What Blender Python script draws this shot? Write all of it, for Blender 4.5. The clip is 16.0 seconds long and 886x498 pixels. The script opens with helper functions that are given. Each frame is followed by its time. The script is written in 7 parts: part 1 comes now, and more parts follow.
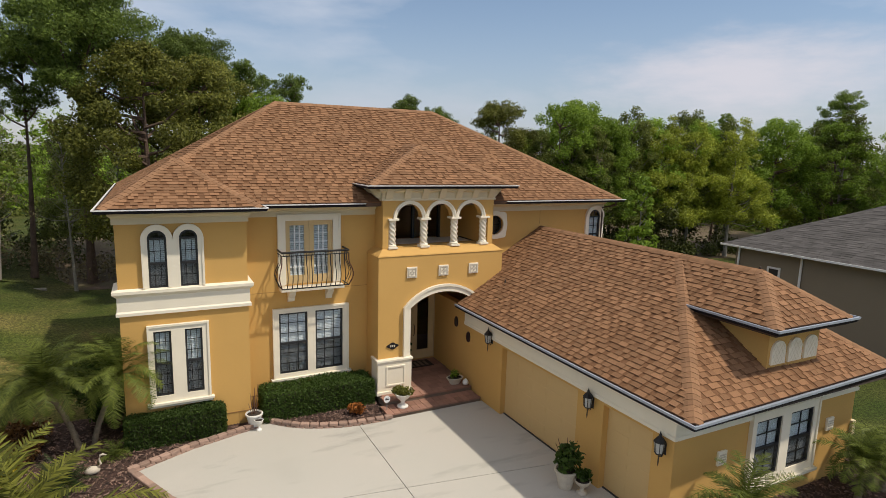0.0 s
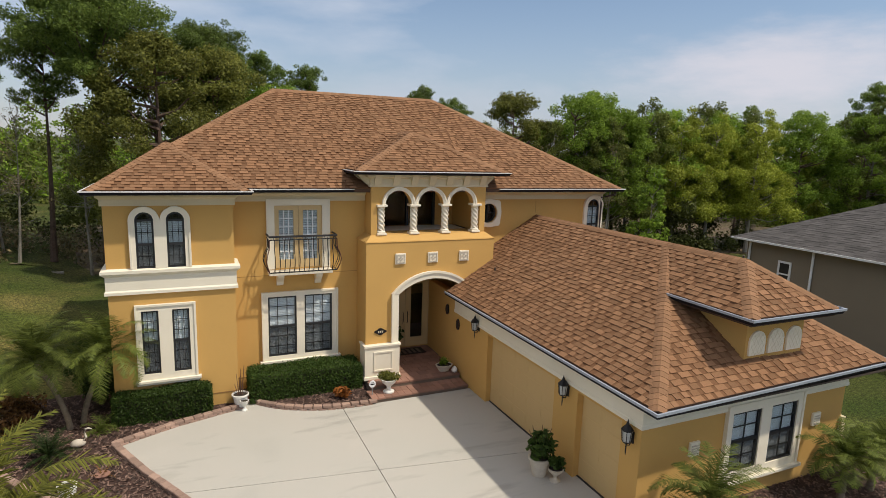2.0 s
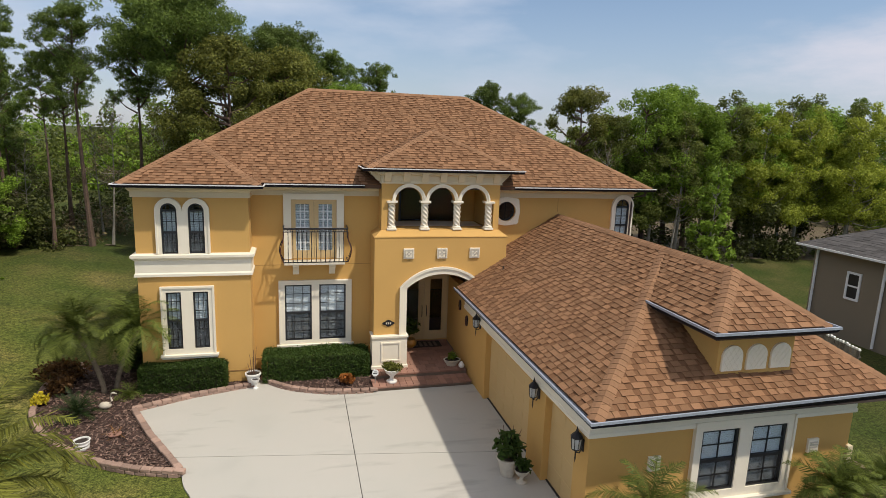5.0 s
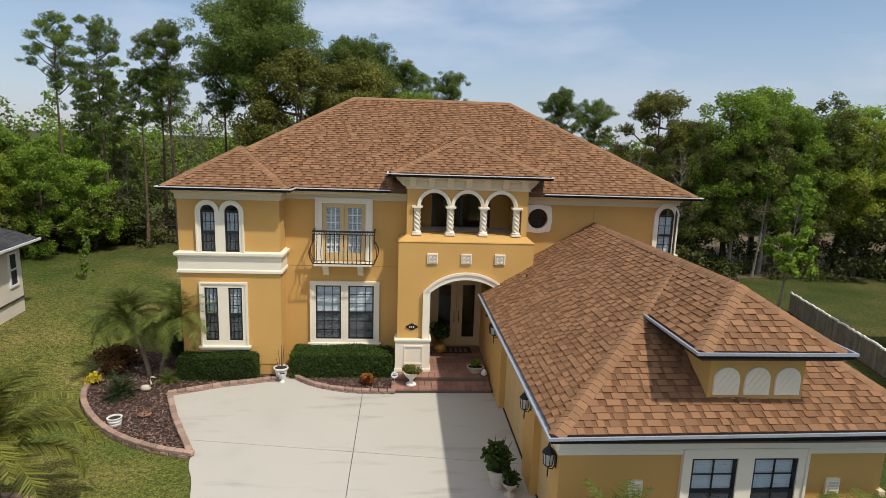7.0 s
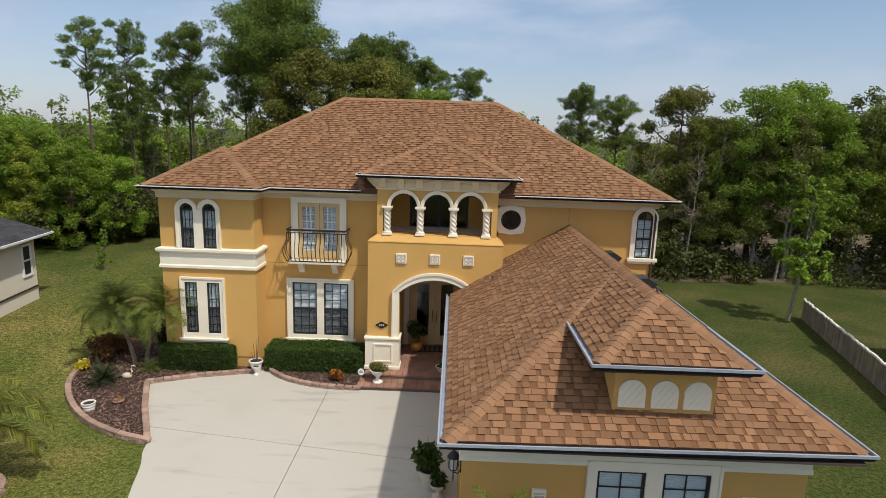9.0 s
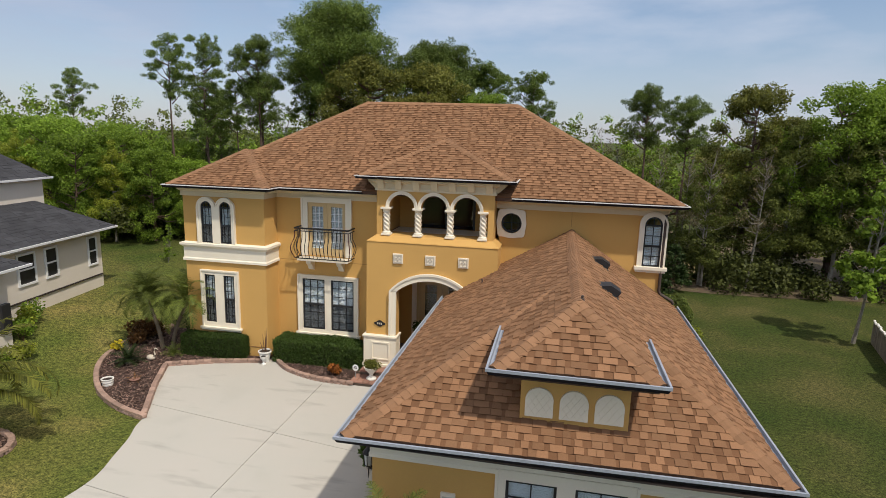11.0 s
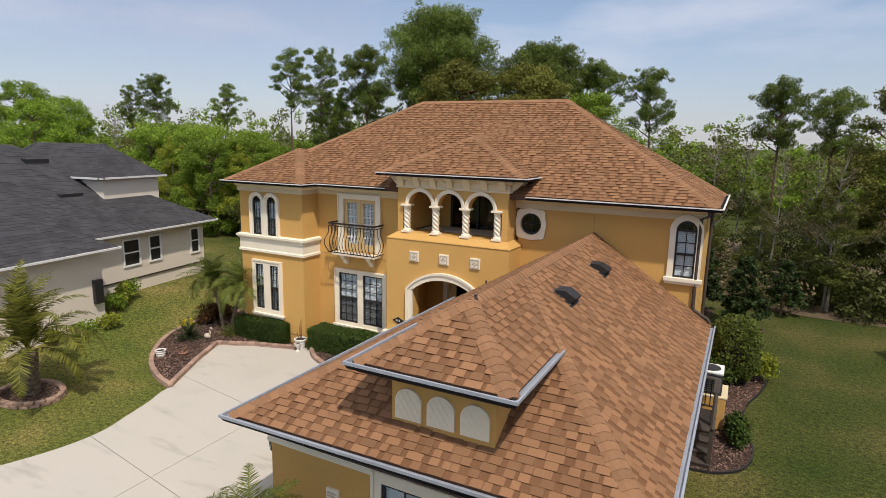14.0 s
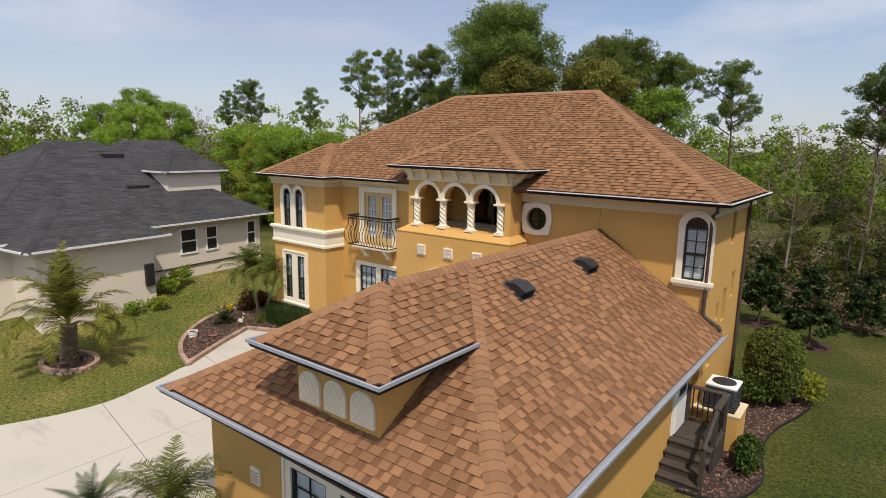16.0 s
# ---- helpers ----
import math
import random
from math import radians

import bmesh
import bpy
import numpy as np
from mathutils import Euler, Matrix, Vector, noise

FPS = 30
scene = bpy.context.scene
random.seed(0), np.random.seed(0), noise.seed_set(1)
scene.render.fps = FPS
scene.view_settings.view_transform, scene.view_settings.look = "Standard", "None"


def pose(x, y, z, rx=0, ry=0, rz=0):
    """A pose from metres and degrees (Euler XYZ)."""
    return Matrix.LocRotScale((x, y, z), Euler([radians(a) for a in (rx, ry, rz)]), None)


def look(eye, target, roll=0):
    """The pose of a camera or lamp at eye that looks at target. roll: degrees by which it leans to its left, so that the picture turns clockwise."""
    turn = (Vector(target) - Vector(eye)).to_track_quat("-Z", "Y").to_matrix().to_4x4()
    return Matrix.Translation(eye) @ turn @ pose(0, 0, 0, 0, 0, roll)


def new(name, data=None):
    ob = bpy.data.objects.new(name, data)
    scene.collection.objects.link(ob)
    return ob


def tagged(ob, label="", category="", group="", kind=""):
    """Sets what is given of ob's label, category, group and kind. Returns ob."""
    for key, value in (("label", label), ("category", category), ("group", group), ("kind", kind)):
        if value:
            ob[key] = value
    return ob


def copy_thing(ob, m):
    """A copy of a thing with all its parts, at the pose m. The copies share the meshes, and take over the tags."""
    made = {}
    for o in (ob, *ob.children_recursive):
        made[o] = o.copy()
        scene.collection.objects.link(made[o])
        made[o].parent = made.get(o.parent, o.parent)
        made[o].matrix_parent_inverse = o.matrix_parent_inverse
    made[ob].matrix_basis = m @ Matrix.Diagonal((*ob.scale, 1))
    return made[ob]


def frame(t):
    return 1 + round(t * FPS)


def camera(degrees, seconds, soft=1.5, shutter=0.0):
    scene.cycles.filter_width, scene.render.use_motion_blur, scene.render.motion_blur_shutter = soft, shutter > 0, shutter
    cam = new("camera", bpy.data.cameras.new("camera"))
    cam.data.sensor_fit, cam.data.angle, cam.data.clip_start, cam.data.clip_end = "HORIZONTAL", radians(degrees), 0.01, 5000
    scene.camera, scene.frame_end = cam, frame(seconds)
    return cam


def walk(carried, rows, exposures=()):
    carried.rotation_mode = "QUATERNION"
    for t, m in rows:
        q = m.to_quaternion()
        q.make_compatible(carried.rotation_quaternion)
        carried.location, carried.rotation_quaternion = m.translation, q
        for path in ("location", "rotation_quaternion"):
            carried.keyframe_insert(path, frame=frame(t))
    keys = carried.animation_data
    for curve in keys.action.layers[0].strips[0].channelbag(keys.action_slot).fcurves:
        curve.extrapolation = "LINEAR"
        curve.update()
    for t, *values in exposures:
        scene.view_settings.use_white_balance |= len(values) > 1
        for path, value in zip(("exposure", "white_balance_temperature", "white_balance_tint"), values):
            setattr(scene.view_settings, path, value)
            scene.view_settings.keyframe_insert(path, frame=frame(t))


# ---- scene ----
cam = camera(75.2, 16.0, soft=0.6)
# seconds, place in metres, turn in degrees (Euler XYZ)
PATH = [
    (0.0, 0.492, 1.154, 7.295, 80.61, -1.51, -26.89),
    (0.5, 0.733, 1.041, 7.239, 80.53, -1.66, -27.00),
    (1.0, 0.978, 0.919, 7.179, 80.35, -1.75, -26.48),
    (1.5, 1.242, 0.783, 7.134, 80.18, -1.79, -25.26),
    (2.0, 1.535, 0.636, 7.104, 79.98, -1.81, -23.98),
    (2.5, 1.875, 0.503, 7.099, 79.80, -1.90, -23.13),
    (3.0, 2.253, 0.354, 7.113, 79.59, -1.99, -22.55),
    (3.5, 2.664, 0.181, 7.150, 79.42, -2.04, -21.97),
    (4.0, 3.094, -0.019, 7.198, 79.24, -2.06, -20.00),
    (4.5, 3.541, -0.242, 7.256, 79.12, -2.06, -17.10),
    (5.0, 4.000, -0.481, 7.319, 79.04, -2.03, -13.92),
    (7.5, 6.840, -0.890, 7.314, 79.51, -1.80, -2.62),
    (8.0, 7.441, -0.952, 7.460, 79.13, -1.77, -1.73),
    (8.5, 8.051, -1.013, 7.615, 78.82, -1.82, -0.45),
    (11.0, 11.944, -0.714, 7.609, 78.99, -1.59, 11.45),
    (11.5, 12.664, -0.452, 7.556, 79.09, -1.45, 14.26),
    (12.0, 13.376, -0.179, 7.505, 79.17, -1.34, 16.91),
    (12.5, 14.069, 0.116, 7.468, 79.27, -1.26, 19.79),
    (13.0, 14.741, 0.435, 7.434, 79.36, -1.20, 22.50),
    (13.5, 15.391, 0.779, 7.393, 79.41, -1.14, 25.10),
    (14.0, 16.015, 1.147, 7.338, 79.47, -1.09, 27.69),
    (14.5, 16.603, 1.540, 7.264, 79.52, -1.04, 30.17),
    (15.0, 17.168, 1.974, 7.180, 79.59, -1.01, 32.72),
    (15.5, 17.724, 2.451, 7.091, 79.67, -1.02, 35.36),
    (16.0, 18.280, 2.957, 7.001, 79.76, -1.07, 37.95),
]
walk(cam, [(t, pose(x, y, z, rx, ry, rz)) for t, x, y, z, rx, ry, rz in PATH], [(0.0, -0.05, 6700, 10), (5.0, 0.0, 6500, 10), (8.0, 0.02, 6400, 9), (11.0, -0.03, 6500, 11), (13.0, 0.02, 6600, 13), (16.0, 0.07, 6750, 14)])

# ---- daylight ----
SUN = Vector((0.46, -0.43, 1.0)).normalized()
world = bpy.data.worlds.new("sky")
scene.world = world
world.use_nodes = True
wn, wl = world.node_tree.nodes, world.node_tree.links
wn.clear()
w_out = wn.new("ShaderNodeOutputWorld")
w_bg = wn.new("ShaderNodeBackground")
w_sky = wn.new("ShaderNodeTexSky")
w_sky.sky_type = "NISHITA"
w_sky.sun_disc = False
w_sky.sun_elevation = math.asin(SUN.z)
w_sky.sun_rotation = math.atan2(SUN.x, SUN.y)
w_sky.air_density, w_sky.dust_density, w_sky.ozone_density = 1.0, 0.4, 2.2
w_co = wn.new("ShaderNodeTexCoord")
w_map = wn.new("ShaderNodeMapping")
w_map.inputs["Scale"].default_value = (1.6, 1.6, 5.5)
w_no = wn.new("ShaderNodeTexNoise")
w_no.inputs["Scale"].default_value = 1.35
w_no.inputs["Detail"].default_value = 7.0
w_no.inputs["Roughness"].default_value = 0.52
w_ramp = wn.new("ShaderNodeValToRGB")
w_ramp.color_ramp.elements[0].position, w_ramp.color_ramp.elements[0].color = 0.48, (0.06, 0.06, 0.06, 1)
w_ramp.color_ramp.elements[1].position, w_ramp.color_ramp.elements[1].color = 0.70, (0.78, 0.78, 0.78, 1)
w_mix = wn.new("ShaderNodeMix")
w_mix.data_type = "RGBA"
w_mix.inputs["B"].default_value = (6.2, 6.6, 7.5, 1)
wl.new(w_co.outputs["Generated"], w_map.inputs["Vector"])
wl.new(w_map.outputs["Vector"], w_no.inputs["Vector"])
wl.new(w_no.outputs["Fac"], w_ramp.inputs["Fac"])
wl.new(w_ramp.outputs["Color"], w_mix.inputs["Factor"])
wl.new(w_sky.outputs["Color"], w_mix.inputs["A"])
# thin haze that thickens towards the horizon
w_sep = wn.new("ShaderNodeSeparateXYZ")
w_hz = wn.new("ShaderNodeMapRange")
w_hz.interpolation_type = "SMOOTHSTEP"
w_hz.inputs["From Min"].default_value, w_hz.inputs["From Max"].default_value = -0.02, 0.26
w_hz.inputs["To Min"].default_value, w_hz.inputs["To Max"].default_value = 0.62, 0.0
w_haze = wn.new("ShaderNodeMix")
w_haze.data_type = "RGBA"
w_haze.inputs["B"].default_value = (3.7, 4.0, 5.1, 1)
wl.new(w_co.outputs["Generated"], w_sep.inputs[0])
wl.new(w_sep.outputs["Z"], w_hz.inputs["Value"])
wl.new(w_hz.outputs["Result"], w_haze.inputs["Factor"])
wl.new(w_mix.outputs["Result"], w_haze.inputs["A"])
# two banks of fair-weather cloud, each a ragged patch of the sky's dome
w_rag = wn.new("ShaderNodeTexNoise")
w_rag.inputs["Scale"].default_value, w_rag.inputs["Detail"].default_value, w_rag.inputs["Roughness"].default_value = 5.0, 7.0, 0.6
wl.new(w_map.outputs["Vector"], w_rag.inputs["Vector"])
w_last = w_haze.outputs["Result"]
for centre, stretch, reach, cover, white in (((0.795, 0.59, 0.125), (1.0, 1.0, 3.6), 0.30, 0.85, (6.3, 6.2, 6.9, 1)), ((-0.74, 0.62, 0.19), (0.7, 0.7, 3.0), 0.42, 0.36, (4.2, 4.3, 5.3, 1))):
    w_off = wn.new("ShaderNodeVectorMath")
    w_off.operation = "SUBTRACT"
    w_off.inputs[1].default_value = centre
    w_str = wn.new("ShaderNodeVectorMath")
    w_str.operation = "MULTIPLY"
    w_str.inputs[1].default_value = stretch
    w_len = wn.new("ShaderNodeVectorMath")
    w_len.operation = "LENGTH"
    w_wob = wn.new("ShaderNodeMath")
    w_wob.operation = "MULTIPLY_ADD"
    w_wob.inputs[1].default_value = -0.55 * reach * 2
    w_edge = wn.new("ShaderNodeMapRange")
    w_edge.interpolation_type = "SMOOTHSTEP"
    w_edge.inputs["From Min"].default_value, w_edge.inputs["From Max"].default_value = -0.5 * reach, 0.45 * reach
    w_edge.inputs["To Min"].default_value, w_edge.inputs["To Max"].default_value = cover, 0.0
    w_cl = wn.new("ShaderNodeMix")
    w_cl.data_type = "RGBA"
    w_cl.inputs["B"].default_value = white
    wl.new(w_co.outputs["Generated"], w_off.inputs[0])
    wl.new(w_off.outputs["Vector"], w_str.inputs[0])
    wl.new(w_str.outputs["Vector"], w_len.inputs[0])
    wl.new(w_rag.outputs["Fac"], w_wob.inputs[0])
    wl.new(w_len.outputs["Value"], w_wob.inputs[2])
    wl.new(w_wob.outputs[0], w_edge.inputs["Value"])
    wl.new(w_edge.outputs["Result"], w_cl.inputs["Factor"])
    wl.new(w_last, w_cl.inputs["A"])
    w_last = w_cl.outputs["Result"]
# a thin bright veil that covers the upper sky
w_up = wn.new("ShaderNodeMapRange")
w_up.interpolation_type = "SMOOTHSTEP"
w_up.inputs["From Min"].default_value, w_up.inputs["From Max"].default_value = 0.24, 0.62
w_up.inputs["To Min"].default_value, w_up.inputs["To Max"].default_value = 0.0, 0.6
w_veil = wn.new("ShaderNodeMix")
w_veil.data_type = "RGBA"
w_veil.inputs["B"].default_value = (8.4, 8.2, 8.2, 1)
wl.new(w_sep.outputs["Z"], w_up.inputs["Value"])
wl.new(w_up.outputs["Result"], w_veil.inputs["Factor"])
wl.new(w_last, w_veil.inputs["A"])
wl.new(w_veil.outputs["Result"], w_bg.inputs["Color"])
wl.new(w_bg.outputs["Background"], w_out.inputs["Surface"])
w_bg.inputs["Strength"].default_value = 0.115

sun_data = bpy.data.lights.new("sun", "SUN")
sun_data.energy, sun_data.angle, sun_data.color = 3.55, radians(1.6), (1.0, 0.92, 0.79)
sun = new("sun", sun_data)
sun.matrix_world = look(SUN * 60, (0, 0, 0))
scene.view_settings.exposure = 0.0


# ---- materials ----
def mat(name, col, rough=0.7, metal=0.0, var=0.12, scale=2.0, fine=40.0, bump=0.15, spec=0.5, island=0.0, objrand=0.0, dist=0.01, tint=None):
    """A surface with coarse stains, fine grain and relief; island and objrand vary the tone from piece to piece."""
    m = bpy.data.materials.new(name)
    m.use_nodes = True
    n, l = m.node_tree.nodes, m.node_tree.links
    b = n["Principled BSDF"]
    b.inputs["Metallic"].default_value = metal
    b.inputs["Specular IOR Level"].default_value = spec
    co = n.new("ShaderNodeTexCoord")
    big = n.new("ShaderNodeTexNoise")
    big.inputs["Scale"].default_value, big.inputs["Detail"].default_value = scale, 6.0
    small = n.new("ShaderNodeTexNoise")
    small.inputs["Scale"].default_value, small.inputs["Detail"].default_value = fine, 4.0
    geo = n.new("ShaderNodeNewGeometry")
    for q in (big, small):
        l.new(geo.outputs["Position"], q.inputs["Vector"])
    add = n.new("ShaderNodeMath")
    add.operation = "ADD"
    l.new(big.outputs["Fac"], add.inputs[0])
    l.new(small.outputs["Fac"], add.inputs[1])
    rng = n.new("ShaderNodeMapRange")
    rng.inputs["From Min"].default_value, rng.inputs["From Max"].default_value = 0.55, 1.45
    rng.inputs["To Min"].default_value, rng.inputs["To Max"].default_value = 1 - var * 1.5, 1 + var * 1.5
    l.new(add.outputs[0], rng.inputs["Value"])
    val = rng.outputs["Result"]
    if island or objrand:
        src = geo.outputs["Random Per Island"] if island else n.new("ShaderNodeObjectInfo").outputs["Random"]
        k = island or objrand
        r2 = n.new("ShaderNodeMapRange")
        r2.inputs["To Min"].default_value, r2.inputs["To Max"].default_value = 1 - k, 1 + k
        l.new(src, r2.inputs["Value"])
        mul = n.new("ShaderNodeMath")
        mul.operation = "MULTIPLY"
        l.new(val, mul.inputs[0])
        l.new(r2.outputs["Result"], mul.inputs[1])
        val = mul.outputs[0]
    sc = n.new("ShaderNodeVectorMath")
    sc.operation = "SCALE"
    if tint:
        tm = n.new("ShaderNodeMix")
        tm.data_type = "RGBA"
        tm.inputs["A"].default_value, tm.inputs["B"].default_value = (*col, 1), (*tint, 1)
        tr = n.new("ShaderNodeMapRange")
        tr.inputs["From Min"].default_value, tr.inputs["From Max"].default_value = 0.38, 0.62
        l.new(big.outputs["Fac"], tr.inputs["Value"])
        l.new(tr.outputs["Result"], tm.inputs["Factor"])
        l.new(tm.outputs["Result"], sc.inputs[0])
    else:
        sc.inputs[0].default_value = col
    l.new(val, sc.inputs["Scale"])
    l.new(sc.outputs["Vector"], b.inputs["Base Color"])
    rr = n.new("ShaderNodeMapRange")
    rr.inputs["To Min"].default_value, rr.inputs["To Max"].default_value = max(rough - 0.1, 0.02), min(rough + 0.1, 1)
    l.new(small.outputs["Fac"], rr.inputs["Value"])
    l.new(rr.outputs["Result"], b.inputs["Roughness"])
    if bump:
        bp = n.new("ShaderNodeBump")
        bp.inputs["Strength"].default_value, bp.inputs["Distance"].default_value = bump, dist
        l.new(add.outputs[0], bp.inputs["Height"])
        l.new(bp.outputs["Normal"], b.inputs["Normal"])
    return m


def leaf_mat(name, col, var=0.35, rough=0.5, thin=0.25):
    """Foliage: tone varies from leaf to leaf, with some light passing through."""
    m = bpy.data.materials.new(name)
    m.use_nodes = True
    n, l = m.node_tree.nodes, m.node_tree.links
    b, out = n["Principled BSDF"], n["Material Output"]
    geo = n.new("ShaderNodeNewGeometry")
    info = n.new("ShaderNodeObjectInfo")
    ramp = n.new("ShaderNodeValToRGB")
    e = ramp.color_ramp.elements
    e[0].color = (col[0] * (1 - var), col[1] * (1 - var), col[2] * (1 - var), 1)
    e[1].color = (col[0] * (1 + var * 1.3), col[1] * (1 + var), col[2] * (1 + var * 0.6), 1)
    l.new(geo.outputs["Random Per Island"], ramp.inputs["Fac"])
    k = n.new("ShaderNodeMapRange")
    k.inputs["To Min"].default_value, k.inputs["To Max"].default_value = 0.8, 1.25
    l.new(info.outputs["Random"], k.inputs["Value"])
    sc = n.new("ShaderNodeVectorMath")
    sc.operation = "SCALE"
    l.new(ramp.outputs["Color"], sc.inputs[0])
    l.new(k.outputs["Result"], sc.inputs["Scale"])
    l.new(sc.outputs["Vector"], b.inputs["Base Color"])
    b.inputs["Roughness"].default_value = rough
    b.inputs["Specular IOR Level"].default_value = 0.15
    tr = n.new("ShaderNodeBsdfTranslucent")
    l.new(sc.outputs["Vector"], tr.inputs["Color"])
    mx = n.new("ShaderNodeMixShader")
    mx.inputs["Fac"].default_value = thin
    l.new(b.outputs["BSDF"], mx.inputs[1])
    l.new(tr.outputs["BSDF"], mx.inputs[2])
    l.new(mx.outputs["Shader"], out.inputs["Surface"])
    return m


def glass_mat(name, tint=(0.88, 0.92, 0.94), gloss=0.5):
    m = bpy.data.materials.new(name)
    m.use_nodes = True
    n, l = m.node_tree.nodes, m.node_tree.links
    n.remove(n["Principled BSDF"])
    t = n.new("ShaderNodeBsdfTransparent")
    t.inputs["Color"].default_value = (*tint, 1)
    g = n.new("ShaderNodeBsdfGlossy")
    g.inputs["Roughness"].default_value = 0.03
    f = n.new("ShaderNodeLayerWeight")
    f.inputs["Blend"].default_value = 0.5
    pw = n.new("ShaderNodeMath")
    pw.operation = "POWER"
    pw.inputs[1].default_value = 4.5
    ma = n.new("ShaderNodeMath")
    ma.operation = "MULTIPLY_ADD"
    ma.inputs[1].default_value, ma.inputs[2].default_value = 0.75, 0.035
    l.new(f.outputs["Facing"], pw.inputs[0])
    l.new(pw.outputs[0], ma.inputs[0])
    mx = n.new("ShaderNodeMixShader")
    l.new(ma.outputs[0], mx.inputs["Fac"])
    l.new(t.outputs["BSDF"], mx.inputs[1])
    l.new(g.outputs["BSDF"], mx.inputs[2])
    l.new(mx.outputs["Shader"], n["Material Output"].inputs["Surface"])
    return m


def screen_mat(name, cover=0.6):
    """Insect screen: a fine dark mesh that lets part of the light through."""
    m = bpy.data.materials.new(name)
    m.use_nodes = True
    n, l = m.node_tree.nodes, m.node_tree.links
    b = n["Principled BSDF"]
    b.inputs["Base Color"].default_value = (0.02, 0.02, 0.022, 1)
    b.inputs["Roughness"].default_value = 0.6
    t = n.new("ShaderNodeBsdfTransparent")
    mx = n.new("ShaderNodeMixShader")
    mx.inputs["Fac"].default_value = cover
    l.new(t.outputs["BSDF"], mx.inputs[1])
    l.new(b.outputs["BSDF"], mx.inputs[2])
    l.new(mx.outputs["Shader"], n["Material Output"].inputs["Surface"])
    return m


def ground_mat():
    """Mown lawn: patches of fresh and dry grass, fine blades as relief; bare leaf litter under the woods."""
    m = bpy.data.materials.new("lawn")
    m.use_nodes = True
    n, l = m.node_tree.nodes, m.node_tree.links
    b = n["Principled BSDF"]
    b.inputs["Roughness"].default_value = 0.9
    b.inputs["Specular IOR Level"].default_value = 0.15
    geo = n.new("ShaderNodeNewGeometry")

    def noise_at(scale, detail, stretch=None):
        q = n.new("ShaderNodeTexNoise")
        q.inputs["Scale"].default_value, q.inputs["Detail"].default_value = scale, detail
        if stretch:
            mp = n.new("ShaderNodeMapping")
            mp.inputs["Scale"].default_value = stretch
            mp.inputs["Rotation"].default_value = (0, 0, 0.5)
            l.new(geo.outputs["Position"], mp.inputs["Vector"])
            l.new(mp.outputs["Vector"], q.inputs["Vector"])
        else:
            l.new(geo.outputs["Position"], q.inputs["Vector"])
        return q.outputs["Fac"]

    def ramp(fac, stops):
        r = n.new("ShaderNodeValToRGB")
        while len(r.color_ramp.elements) < len(stops):
            r.color_ramp.elements.new(0.5)
        for e, (p, c) in zip(r.color_ramp.elements, stops):
            e.position, e.color = p, (*c, 1)
        l.new(fac, r.inputs["Fac"])
        return r.outputs["Color"]

    patch = ramp(noise_at(0.35, 6), [(0.32, (0.066, 0.098, 0.021)), (0.5, (0.102, 0.119, 0.033)), (0.68, (0.170, 0.154, 0.061))])
    blades = ramp(noise_at(26, 6), [(0.34, (0.36, 0.40, 0.36)), (0.66, (1.6, 1.56, 1.45))])
    tufts = ramp(noise_at(9.0, 8), [(0.32, (0.50, 0.54, 0.50)), (0.66, (1.42, 1.36, 1.30))])
    mul = n.new("ShaderNodeMix")
    mul.data_type, mul.blend_type = "RGBA", "MULTIPLY"
    mul.inputs["Factor"].default_value = 1.0
    l.new(patch, mul.inputs["A"])
    l.new(blades, mul.inputs["B"])
    mul2 = n.new("ShaderNodeMix")
    mul2.data_type, mul2.blend_type = "RGBA", "MULTIPLY"
    mul2.inputs["Factor"].default_value = 1.0
    l.new(mul.outputs["Result"], mul2.inputs["A"])
    l.new(tufts, mul2.inputs["B"])
    # shade painted into the turf: light front yard, darker towards wood and side yard
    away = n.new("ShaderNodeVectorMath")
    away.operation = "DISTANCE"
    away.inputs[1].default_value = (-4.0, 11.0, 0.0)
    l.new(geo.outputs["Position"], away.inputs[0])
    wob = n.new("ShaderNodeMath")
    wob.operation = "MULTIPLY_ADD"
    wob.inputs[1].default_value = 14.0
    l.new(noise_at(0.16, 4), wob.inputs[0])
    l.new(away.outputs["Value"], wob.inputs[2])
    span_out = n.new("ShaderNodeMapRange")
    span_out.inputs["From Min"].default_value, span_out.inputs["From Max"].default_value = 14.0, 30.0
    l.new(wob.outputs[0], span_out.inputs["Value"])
    yard_shade = ramp(span_out.outputs["Result"], [(0.0, (1.22, 1.14, 1.08)), (1.0, (0.54, 0.58, 0.54))])
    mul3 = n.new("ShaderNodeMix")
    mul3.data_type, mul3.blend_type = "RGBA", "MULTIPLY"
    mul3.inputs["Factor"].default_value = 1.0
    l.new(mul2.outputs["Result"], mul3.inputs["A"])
    l.new(yard_shade, mul3.inputs["B"])
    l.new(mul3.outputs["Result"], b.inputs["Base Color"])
    bp = n.new("ShaderNodeBump")
    bp.inputs["Strength"].default_value, bp.inputs["Distance"].default_value = 0.8, 0.04
    l.new(noise_at(45, 5), bp.inputs["Height"])
    l.new(bp.outputs["Normal"], b.inputs["Normal"])
    return m


